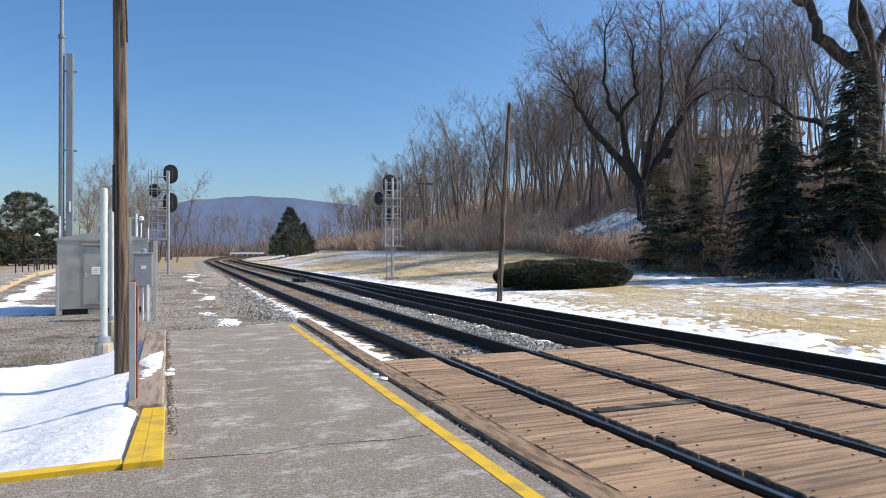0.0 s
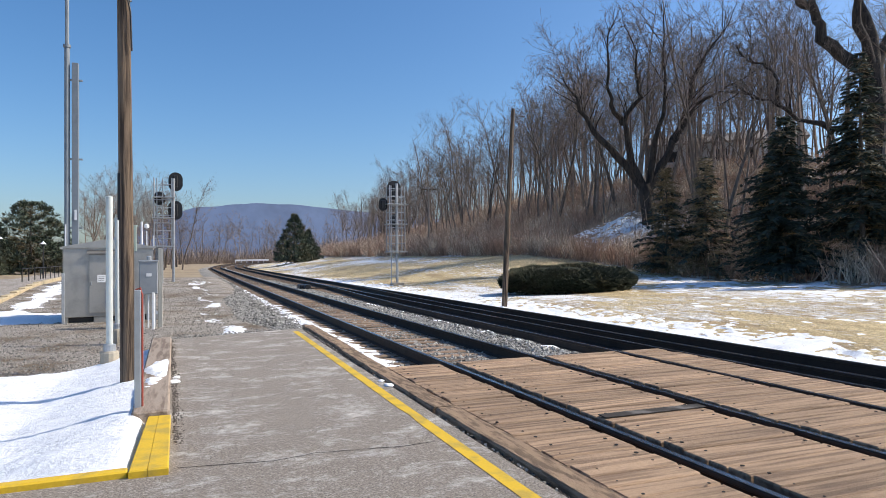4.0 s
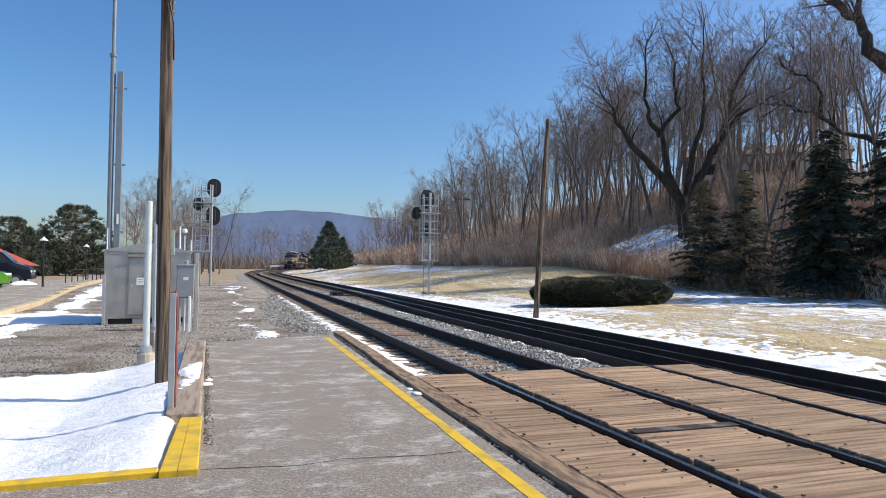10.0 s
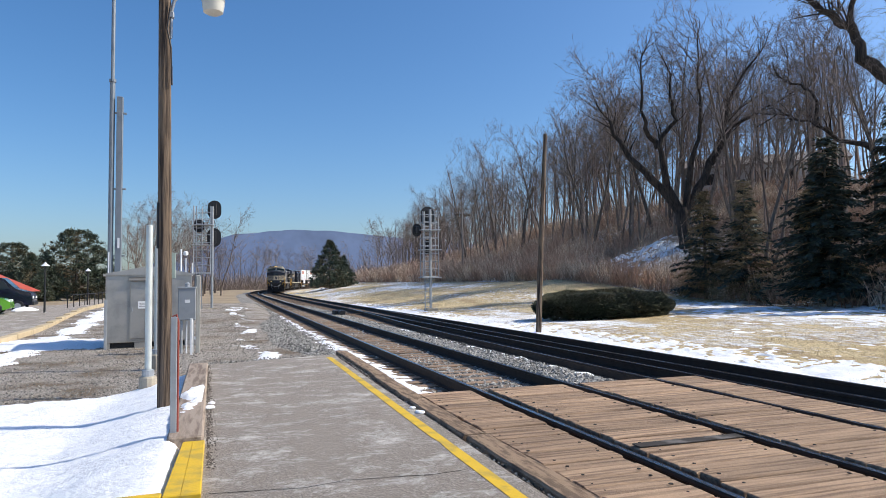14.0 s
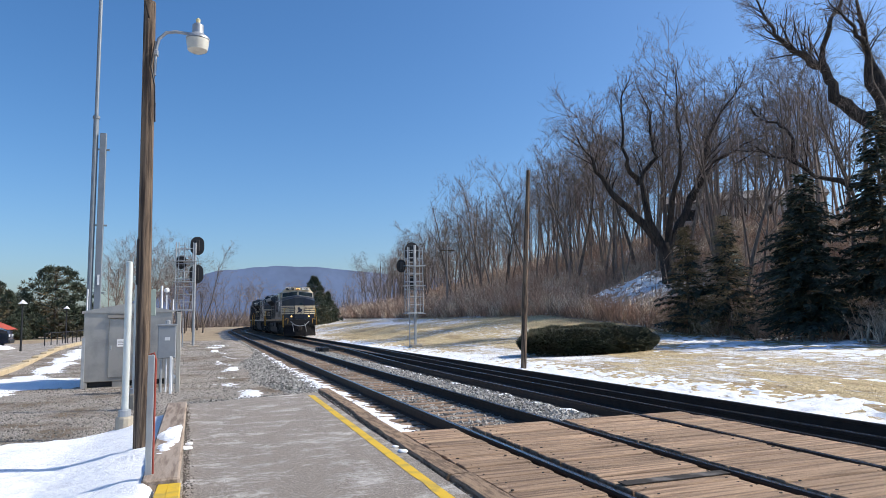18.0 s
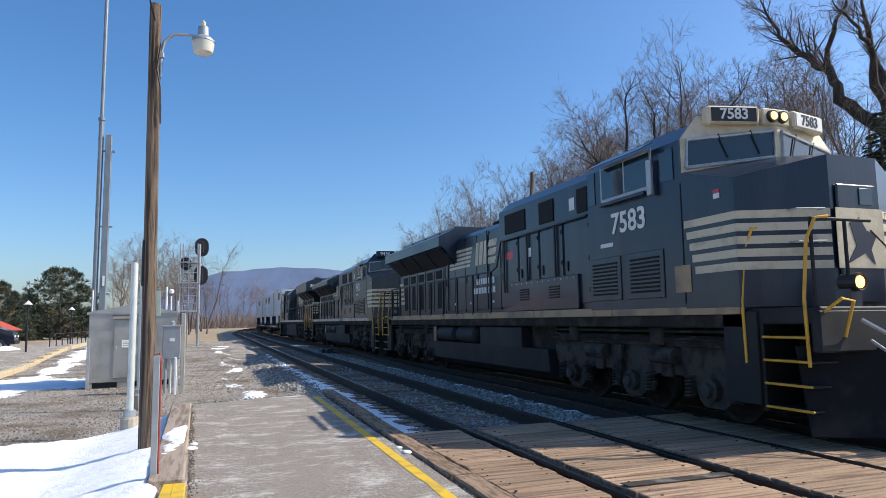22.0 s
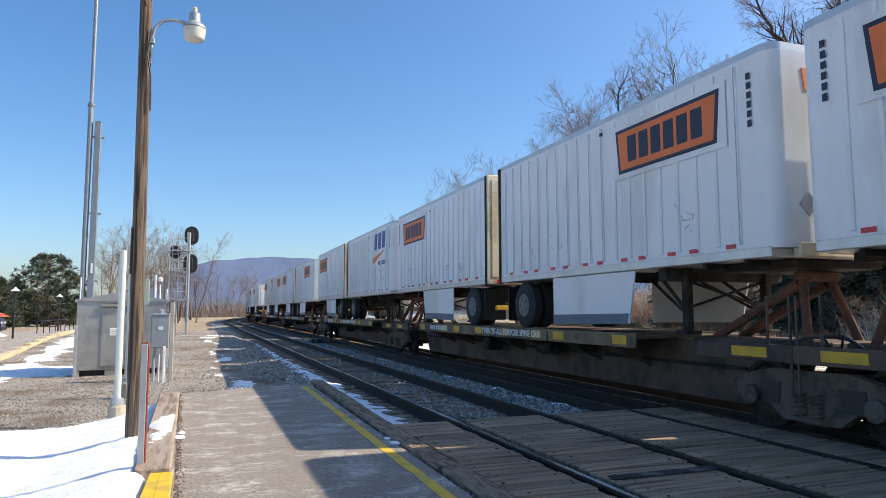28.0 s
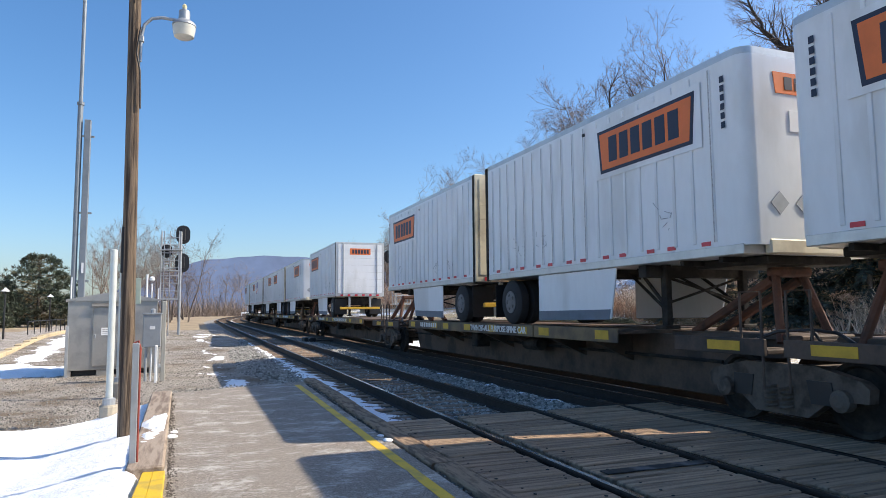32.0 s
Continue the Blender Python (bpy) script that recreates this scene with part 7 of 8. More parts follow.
        d_ = part("ditch_light", Build().lathe([(0.085, -0.10), (0.10, -0.13), (0.11, -0.13), (0.115, -0.05), (0.11, 0.12), (0.06, 0.16)], (s * 0.80, -10.45, 1.95), "y", 18), M["black"], L, "round ditch light")
        part("ditch_lens", Build().lathe([(0.02, -0.125), (0.075, -0.115), (0.075, -0.105)], (s * 0.80, -10.45, 1.95), "y", 16), LM["lit"] if lit else LM["unlit"], d_)
        part("light_bracket", Build().box(*sorted((s * 0.70, s * 0.90)), -10.5, -10.3, 1.62, 1.88, 0.01), B_, d_)
    part("headlight_box", Build().box(-0.26, 0.26, -8.74, -8.4, 4.47, 4.73, 0.02), LM["cream"] if lit else B_, cab)
    part("cab_roof_plate", Build().box(-0.7, 0.7, -8.2, -5.9, 4.64, 4.72, 0.03), B_, cab)
    part("air_conditioner", Build().box(-0.5, 0.5, -7.0, -6.0, 4.70, 4.86, 0.05), B_, cab)
    for x in (-0.2, 0.0, 0.2):
        part("horn", Build().lathe([(0.02, 0.2), (0.03, 0.0), (0.08, -0.12)], (x, -5.4, 4.62), "y", 10), M["steel"], L)
    # blower hood behind the cab: full width
    hood = part("blower_hood", Build().prism([(-1.42, 1.70), (-1.42, 4.20), (-1.15, 4.44), (1.15, 4.44), (1.42, 4.20), (1.42, 1.70)], "y", -5.75, -1.40 + shift), B_, L)
    for s in (-1, 1):
        xs_ = s * 1.422
        for ya, yc in ((-5.55, -5.15), (-4.2, -3.55), (-2.85, -1.75)):
            part("screen", Build().box(*sorted((xs_, xs_ + s * 0.02)), ya, yc, 3.60, 4.08, 0.01), LM["grille"], hood, "dark intake screen")
        for ya in (-5.6, -4.55, -3.5, -2.45):
            part("hood_door", Build().box(*sorted((xs_, xs_ + s * 0.016)), ya, ya + 0.96, 1.85, 3.46, 0.008), B_, hood)
            part("door_seam", Build().box(*sorted((xs_ + s * 0.001, xs_ + s * 0.0175)), ya + 0.965, ya + 1.0, 1.80, 3.5), LM["seam"], hood)
            part("door_latch", Build().box(*sorted((xs_ + s * 0.016, xs_ + s * 0.04)), ya + 0.82, ya + 0.88, 2.5, 2.7, 0.006), M["black"], hood)
        for ya in (-4.7, -3.3):
            for k in range(5):
                part("small_louvre", Build().box(*sorted((xs_ + s * 0.076, xs_ + s * 0.088)), ya + 0.2, ya + 0.65, 1.98 + k * 0.055, 2.01 + k * 0.055), LM["grille"], hood)
        for ya in (-5.6, -4.55, -3.5, -2.45):
            for z in (2.05, 2.65, 3.28):
                part("door_hinge", Build().box(*sorted((xs_ + s * 0.016, xs_ + s * 0.034)), ya + 0.02, ya + 0.07, z, z + 0.09, 0.006), M["black"], hood)
        part("lower_case", Build().box(*sorted((xs_, xs_ + s * 0.075)), -5.2, -2.2, 1.74, 2.42, 0.015), B_, hood, "low equipment case along the walkway")
        for k in range(12):
            part("case_bolt", Build().box(*sorted((xs_ + s * 0.075, xs_ + s * 0.084)), -5.1 + k * 0.26, -5.07 + k * 0.26, 2.34, 2.37), M["steel"], hood)
        part("warning_notice", Build().box(*sorted((xs_ + s * 0.017, xs_ + s * 0.021)), -3.15, -3.0, 2.95, 3.15), LM["letter"], hood, "white notice with grey lines")
        part("red_notice", Build().box(*sorted((xs_ + s * 0.017, xs_ + s * 0.021)), -2.2 + shift, -1.8 + shift, 2.98, 3.16), LM["reflect"], hood, "red and white warning notice")
        part("yellow_notice", Build().box(*sorted((xs_ + s * 0.001, xs_ + s * 0.006)), -1.62 + shift, -1.5 + shift, 2.95, 3.10), LM["caryellow"], hood, "small yellow notice")
        part("hood_label", Build().box(*sorted((xs_ + s * 0.001, xs_ + s * 0.006)), -5.05, -4.85, 3.7, 3.95), LM["letter"], hood, "small white and red notice")
    # engine hood
    eng = part("engine_hood", Build().prism([(-0.88, 1.70), (-0.88, 4.05), (-0.70, 4.20), (0.70, 4.20), (0.88, 4.05), (0.88, 1.70)], "y", -1.40, 9.85), B_, L)
    for s in (-1, 1):
        xs_ = s * 0.882
        for k in range(6):
            y = -1.3 + k * 0.92
            part("engine_door", Build().box(*sorted((xs_, xs_ + s * 0.02)), y, y + 0.88, 1.85, 3.95, 0.01), B_, eng)
            part("door_seam", Build().box(*sorted((xs_ + s * 0.001, xs_ + s * 0.0215)), y + 0.885, y + 0.915, 1.80, 4.0), LM["seam"], eng)
            part("door_handle", Build().box(*sorted((xs_ + s * 0.02, xs_ + s * 0.045)), y + 0.76, y + 0.80, 2.65, 2.9, 0.005), M["black"], eng)
        # emblem: bars and two blocks, and bars for the name under it
        for k in range(5):
            part("emblem_bar", Build().prism([(shift + 1.75 + 0.05 * (4 - k), 3.14 + k * 0.125), (shift + 3.75 - 0.05 * k, 3.14 + k * 0.125), (shift + 3.75 - 0.05 * k, 3.215 + k * 0.125), (shift + 1.75 + 0.05 * (4 - k), 3.215 + k * 0.125)], "x", *sorted((xs_ + s * 0.021, xs_ + s * 0.026))), LM["cream"], eng)
        for y0, y1, za, zb in ((1.24, 1.46, 3.12, 3.78), (0.92, 1.18, 3.12, 3.78), (0.64, 0.84, 3.12, 3.78), (-0.10, 0.50, 3.58, 3.76), (-0.02, 0.52, 3.34, 3.52), (0.02, 0.58, 3.10, 3.28)):
            part("emblem_block", Build().prism([(shift + y0 + 0.10, za), (shift + y1 + 0.10, za), (shift + y1 - 0.02, zb), (shift + y0 - 0.02, zb)], "x", *sorted((xs_ + s * 0.021, xs_ + s * 0.026))), LM["cream"], eng, "slanted cream shape")
        for z, a, c in ((2.56, 0.15, 1.50), (2.30, 0.10, 1.75)):
            for k in range(8):
                w = (c - a) / 8
                part("name_bar", Build().box(*sorted((xs_ + s * 0.021, xs_ + s * 0.026)), shift + a + k * w + 0.02, shift + a + (k + 0.82) * w, z, z + 0.17), LM["letter"], eng)
        for y in (-1.15, 0.62, 3.9):
            part("hood_batten", Build().box(*sorted((xs_ + s * 0.0215, xs_ + s * 0.05)), y - 0.02, y + 0.02, 1.85, 4.05, 0.006), B_, eng)
        for y in (0.2, 1.9, 3.2):
            part("door_notice", Build().box(*sorted((xs_ + s * 0.021, xs_ + s * 0.024)), y, y + 0.12, 2.02, 2.08), LM["letter"], eng)
        part("red_notice", Build().box(*sorted((xs_ + s * 0.021, xs_ + s * 0.024)), -0.75, -0.45, 3.35, 3.55), LM["reflect"], eng, "small red notice")
        # rear grilles
        for k in range(5):
            y = 4.6 + k * 1.02
            part("door_grille", Build().box(*sorted((xs_, xs_ + s * 0.025)), y, y + 0.42, 1.95, 2.84, 0.01), LM["grille"], eng, "tall dark grille")
            part("grille_frame", Build().box(*sorted((xs_, xs_ + s * 0.018)), y - 0.04, y + 0.46, 1.90, 2.89, 0.006), B_ if tanks else M["steel"], eng)
            part("grille_door", Build().box(*sorted((xs_, xs_ + s * 0.02)), y - 0.2, y - 0.05, 1.85, 3.3, 0.01), B_, eng)
            part("upper_grille", Build().box(*sorted((xs_, xs_ + s * 0.022)), y, y + 0.62, 2.96, 3.24, 0.01), LM["grille"], eng)
    # flared radiators
    ra, rb_, rz, rw = flare
    rim = [(-rw, 3.86), (-rw, rz - 0.18), (-1.0, rz + 0.05), (0, rz + 0.16), (1.0, rz + 0.05), (rw, rz - 0.18), (rw, 3.86)]
    back = min(rb_, 9.86)
    rad = part("radiator_cab", Build().prism([(-0.86, 3.30), (-rw + 0.12, 3.86)] + rim + [(rw - 0.12, 3.86), (0.86, 3.30)], "y", ra, back), B_, L, "flared radiator compartment")
    if rb_ > back:
        part("radiator_overhang", Build().prism(rim, "y", back + 0.003, rb_), B_, rad, "overhanging end of the radiator roof")
    for s in (-1, 1):
        n = int((back - ra - 0.3) / 1.35)
        w = (back - ra - 0.3) / n
        o = Vector((s * 0.86, 0, -0.51)) * 0.012
        for k in range(n):
            y0 = ra + 0.15 + k * w
            g = Build()
            q = [(s * 0.90, y0 + 0.07, 3.345), (s * 0.90, y0 + w - 0.07, 3.345), (s * (rw - 0.15), y0 + w - 0.07, 3.815), (s * (rw - 0.15), y0 + 0.07, 3.815)]
            g.add([(x + o.x, y, z + o.z) for x, y, z in q], [(0, 1, 2, 3) if s < 0 else (3, 2, 1, 0)])
            part("radiator_grille", g, LM["grille"], rad, "black radiator grille")
            part("grille_brace", Build().tube([(s * 0.90 + o.x * 2, y0, 3.32 + o.z * 2), (s * (rw - 0.13) + o.x * 2, y0, 3.85 + o.z * 2)], 0.02, 5), B_ if tanks else M["steel"], rad)
            part("roof_fan_hatch", Build().box(*sorted((s * 0.1, s * 0.85)), y0 + 0.1, y0 + w - 0.1, rz + 0.05, rz + 0.20, 0.03), B_, rad)
    # roof gear
    part("exhaust_stack", Build().box(-0.35, 0.35, 0.6 + shift, 1.5 + shift, 4.18, 4.44, 0.04), LM["under"], eng)
    for y in (-0.6, 2.6):
        part("roof_hatch", Build().box(-0.5, 0.5, y, y + 0.9, 4.19, 4.27, 0.02), B_, eng)
    part("rear_number", Build().box(-0.5, 0.5, 9.84, 9.9, 3.7, 3.95, 0.01), M["black"], eng)
    for s in (-1, 1):
        def rear(k, s=s):
            return [(s * 0.46, 9.862), (s * 0.90, 9.86), (s * 0.895, 9.12 + 0.05 * k)][::(1 if s < 0 else -1)]
        stripes(eng, LM["cream"], rear, 5, 2.20, 0.185, 0.10)
        part("rear_headlight", Build().lathe([(0.10, -0.05), (0.10, 0.06), (0.02, 0.08)], (s * 0.12, 9.90, 3.66 if rb_ > 10.3 else 3.5), "y", 14), LM["unlit"], eng)
        part("rear_window", Build().box(*sorted((s * 0.42, s * 0.84)), 9.852, 9.87, 3.10, 3.58), LM["grille"], eng)
        if rb_ > 10.3:
            part("end_box", Build().box(-0.42, 0.42, rb_ + 0.002, rb_ + 0.06, 4.30, 4.62, 0.02), B_, rad, "blank number box") if s > 0 else None
            lettering("end_number", number, 0.31, pose(s * 0.98, rb_ + 0.004, 4.25, 90, 0, 180), LM["letter"], rad)
    if rb_ > 10.3:
        part("end_door_window", Build().box(-0.2, 0.2, 9.865, 9.91, 2.98, 3.42, 0.02), LM["glass"], eng, "small window in the end door")
        part("headlight_case", Build().box(-0.27, 0.27, 9.86, 9.93, 3.53, 3.79, 0.04), M["black"], eng)
        part("dark_blot", Build().prism([(-0.22, 2.0), (-0.05, 2.2), (-0.16, 2.5), (0.0, 2.62), (0.12, 2.45), (0.24, 2.4), (0.1, 2.2), (0.18, 2.0)], "y", 9.902, 9.907), LM["truck"], eng, "faded dark shape on the panel")
    part("hood_end_panel", Build().box(-0.42, 0.42, 9.86, 9.90, 1.75, 2.9, 0.02), LM["cream"] if rb_ > 10.3 else B_, eng)
    # handrails
    for s in (-1, 1):
        ys = [-1.0 + k * 1.22 for k in range(9)]
        for y in ys:
            part("stanchion", Build().box(*sorted((s * 1.50, s * 1.55)), y - 0.035, y + 0.035, 1.68, 2.76, 0.01), M["black"], L)
        part("handrail", Build().tube([(s * 1.52, ys[0] - 0.1, 2.76), (s * 1.52, ys[-1] + 0.1, 2.76)], 0.022, 7), M["black"], L)
        part("handrail", Build().tube([(s * 1.52, -1.1, 2.76), (s * 1.50, -1.35, 2.85), (s * 1.48, -1.6, 3.45), (s * 1.48, -5.6, 3.50)], 0.022, 7), M["black"], L)
        for y in (-1.75, -3.0, -4.3):
            part("grab_post", Build().box(*sorted((s * 1.455, s * 1.495)), y - 0.025, y + 0.025, 2.2, 3.48, 0.006), M["black"], L)
    # fuel tank and what hangs by it
    zt = 1.36 if not tanks else 0.92
    part("fuel_tank", Build().prism([(-1.0, 0.24), (-1.42, 0.44), (-1.47, zt), (1.47, zt), (1.42, 0.44), (1.0, 0.24)], "y", -3.85, 3.85), LM["tank"], L, "long black fuel tank")
    if tanks:
        part("tank_top", Build().box(-1.2, 1.2, -3.8, 3.8, 0.9, 1.4), LM["under"], L)
        for s in (-1, 1):
            for y0 in (0.25, 1.95):
                part("air_reservoir", Build().lathe([(0.02, 0.0), (0.16, 0.02), (0.235, 0.1), (0.235, 1.38), (0.16, 1.46), (0.02, 1.48)], (s * 1.28, y0, 1.16), "y", 18), LM["tank"], L, "round black air tank", True)
            part("battery_box", Build().box(*sorted((s * 1.0, s * 1.47)), -2.6, -0.1, 0.9, 1.38, 0.02), LM["tank"], L)
            part("tank_end_box", Build().box(*sorted((s * 1.0, s * 1.46)), 3.55, 3.85, 0.9, 1.38, 0.02), LM["body"], L)
    for s in (-1, 1):
        for z, x in ((1.34, 1.38), (1.25, 1.3), (1.18, 1.36)):
            part("underfloor_pipe", Build().tube([(s * x, -9.0, z), (s * x, -3.9, z)], 0.025, 6), LM["under"], L)
            part("underfloor_pipe", Build().tube([(s * x, 3.9, z), (s * x, 9.0, z)], 0.025, 6), LM["under"], L)
        for y in (-5.0, -7.6, 4.6, 7.8):
            part("hanger_box", Build().box(*sorted((s * 1.1, s * 1.42)), y, y + 0.35, 1.12, 1.42, 0.02), LM["under"], L)
    loco_truck(L, -6.6)
    loco_truck(L, 6.6)
    end_works(L, -1, LM["grab"], True)
    end_works(L, 1, LM["grab"], False)
    return L


def car_truck(parent, yc):
    t = part("truck", Build().box(-0.95, 0.95, yc - 0.22, yc + 0.22, 0.45, 0.78, 0.04), LM["cartruck"], parent, "two-axle freight truck")
    for s in (-1, 1):
        x0, x1 = sorted((s * 0.95, s * 1.10))
        prof = [(-1.22, 0.62), (-1.12, 0.70), (-0.55, 0.83), (0.55, 0.83), (1.12, 0.70), (1.22, 0.62), (1.2, 0.46), (0.72, 0.44), (0.40, 0.20), (-0.40, 0.20), (-0.72, 0.44), (-1.2, 0.46)]
        part("side_frame", Build().prism([(yc + a, z) for a, z in prof], "x", x0, x1), LM["cartruck"], t)
        for a in (-0.58, 0.58):
            part("frame_window", Build().prism([(yc + a + p, q) for p, q in ((-0.17, 0.66), (0.17, 0.66), (0.12 if a < 0 else 0.2, 0.38), (-0.2 if a < 0 else -0.12, 0.38))], "x", *sorted((s * 1.102, s * 1.112))), M["black"], t, "dark opening in the side frame")
        for dy in (-0.12, 0.12):
            b = Build().tube([(s * 1.12 + 0.075 * math.cos(k * 0.785), yc + dy + 0.075 * math.sin(k * 0.785), 0.26 + k * 0.0076) for k in range(40)], 0.017, 4)
            part("coil_spring", b, LM["cartruck"], t)
        for a in (-0.89, 0.89):
            part("bearing", Build().lathe([(0.02, 0.0), (0.13, 0.0), (0.13, 0.12), (0.07, 0.15)] if s > 0 else [(0.07, -0.15), (0.13, -0.12), (0.13, 0.0), (0.02, 0.0)], (s * 1.05, yc + a, 0.46), "x", 14), LM["cartruck"], t)
    for a in (-0.89, 0.89):
        wheelset(t, yc + a, 0.46)


def spine_unit(front_truck, rear_truck):
    """One platform of an articulated spine car: deep spine, two decks with a worn edge, hitches."""
    U_ = thing("spine_car", Matrix(), "rusty brown spine car platform with yellow-patched deck edge", "flat car", "spine cars of the train")
    part("spine", Build().prism([(-0.36, 0.17), (-0.40, 1.10), (0.40, 1.10), (0.36, 0.17)], "y", -7.6, 7.6), LM["car"], U_, "deep centre spine")
    for s in (-1, 1):
        part("spine_end", Build().prism([(s * 7.55, 0.17), (s * 7.55, 1.10), (s * 9.05, 1.10), (s * 9.05, 0.86), (s * 7.9, 0.80)], "x", -0.38, 0.38), LM["car"], U_)
    for y0, y1 in ((-5.9, -2.9), (-2.85, 2.85), (2.9, 5.9)):
        part("deck", Build().box(-1.28, 1.28, y0, y1, 1.10, 1.17, 0.01), LM["car"], U_)
        for s in (-1, 1):
            ed = part("deck_edge", Build().box(*sorted((s * 1.285, s * 1.325)), y0, y1, 0.95, 1.20, 0.012), LM["deckedge"], U_, "worn deck edge")
            n = 2 if y1 - y0 < 4 else 4
            for k in range(n):
                y = y0 + 0.25 + k * (y1 - y0 - 0.9) / max(1, n - 1)
                part("yellow_patch", Build().box(*sorted((s * 1.326, s * 1.330)), y, y + 0.42, 1.0, 1.16), LM["caryellow"], ed)
    for y in (-5.0, -3.4, -1.6, 0.0, 1.6, 3.4, 5.0):
        for s in (-1, 1):
            part("cross_arm", Build().prism([(s * 0.33, 0.55), (s * 0.33, 1.09), (s * 1.28, 1.09), (s * 1.28, 0.97)], "y", y - 0.06, y + 0.06), LM["car"], U_)
    lettering("car_text", "TWIN 28'-ALL PURPOSE SPINE CAR", 0.20, side_text(-1.3345, -1.0, 1.075, True), LM["letter"], U_, "white stencilled words on the deck edge")
    for k in range(9):
        part("code_bar", Build().box(-1.3345, -1.331, 3.2 + k * 0.17, 3.31 + k * 0.17, 1.02, 1.15), LM["letter"], U_)
    for s in (-1, 1):
        h = part("hitch", Build().box(-0.30, 0.30, *sorted((s * 8.15, s * 8.45)), 1.98, 2.12, 0.03), LM["hitch"], U_, "rusty red trailer hitch")
        for x in (-0.26, 0.26):
            part("hitch_leg", Build().tube([(x, s * 8.3, 2.0), (x * 1.9, s * 8.55, 1.05)], 0.06, 8), LM["hitch"], h)
            part("hitch_brace", Build().tube([(x, s * 8.25, 1.95), (x, s * 6.6, 1.15)], 0.075, 8), LM["hitch"], h)
        part("hitch_box", Build().box(-0.5, 0.5, *sorted((s * 6.3, s * 8.9)), 1.08, 1.16, 0.02), LM["car"], U_)
        part("end_edge", Build().box(-1.28, -1.22, *sorted((s * 7.3, s * 9.0)), 0.92, 1.14, 0.01), LM["car"], U_)
        part("end_edge", Build().box(1.22, 1.28, *sorted((s * 7.3, s * 9.0)), 0.92, 1.14, 0.01), LM["car"], U_)
        part("end_floor", Build().box(-1.22, 1.22, *sorted((s * 8.55, s * 9.0)), 0.94, 1.0, 0.01), LM["car"], U_)
        part("yellow_corner", Build().box(-1.288, -1.281, *sorted((s * 8.0, s * 8.6)), 0.97, 1.10), LM["caryellow"], U_)
        part("side_ladder", Build().tube([(-1.25, s * 8.95, 0.5), (-1.25, s * 8.95, 1.75), (-1.25, s * 8.6, 1.75), (-1.25, s * 8.6, 1.0)], 0.02, 6), LM["car"], U_)
        part("hose", Build().tube([(-0.5, s * 9.0, 0.95), (-0.6, s * 9.15, 1.25), (-0.7, s * 8.7, 1.22), (-0.8, s * 8.4, 1.1)], 0.025, 6), M["black"], U_)
    part("brake_cylinder", Build().tube([(-0.75, -2.2, 0.75), (-0.75, -1.5, 0.75)], 0.14, 12), LM["under"], U_)
    part("brake_valve", Build().box(-1.0, -0.6, 0.9, 1.3, 0.55, 0.92, 0.03), LM["under"], U_)
    part("brake_pipe", Build().tube([(-0.55, -7.5, 0.72), (-0.55, 7.5, 0.72)], 0.03, 6), LM["under"], U_)
    car_truck(U_, -9.05 if not front_truck else -7.75)
    if rear_truck:
        car_truck(U_, 7.75)
    return U_


RIB = Build().box(-0.014, 0.014, -0.030, 0.030, -1.24, 1.24, 0.006).mesh("rib", LM["trailer"])
RIVETS = Build().box(-0.002, 0.002, -0.010, 0.010, -1.24, 1.24).mesh("rivet_line", mat("grey_rivet_row", (0.42, 0.43, 0.44), 0.5, var=0.9, scale=20, fine=14, bump=0))
TAPE = Build().box(-0.004, 0.004, -0.09, 0.09, -0.03, 0.03).mesh("reflector", LM["reflect"])


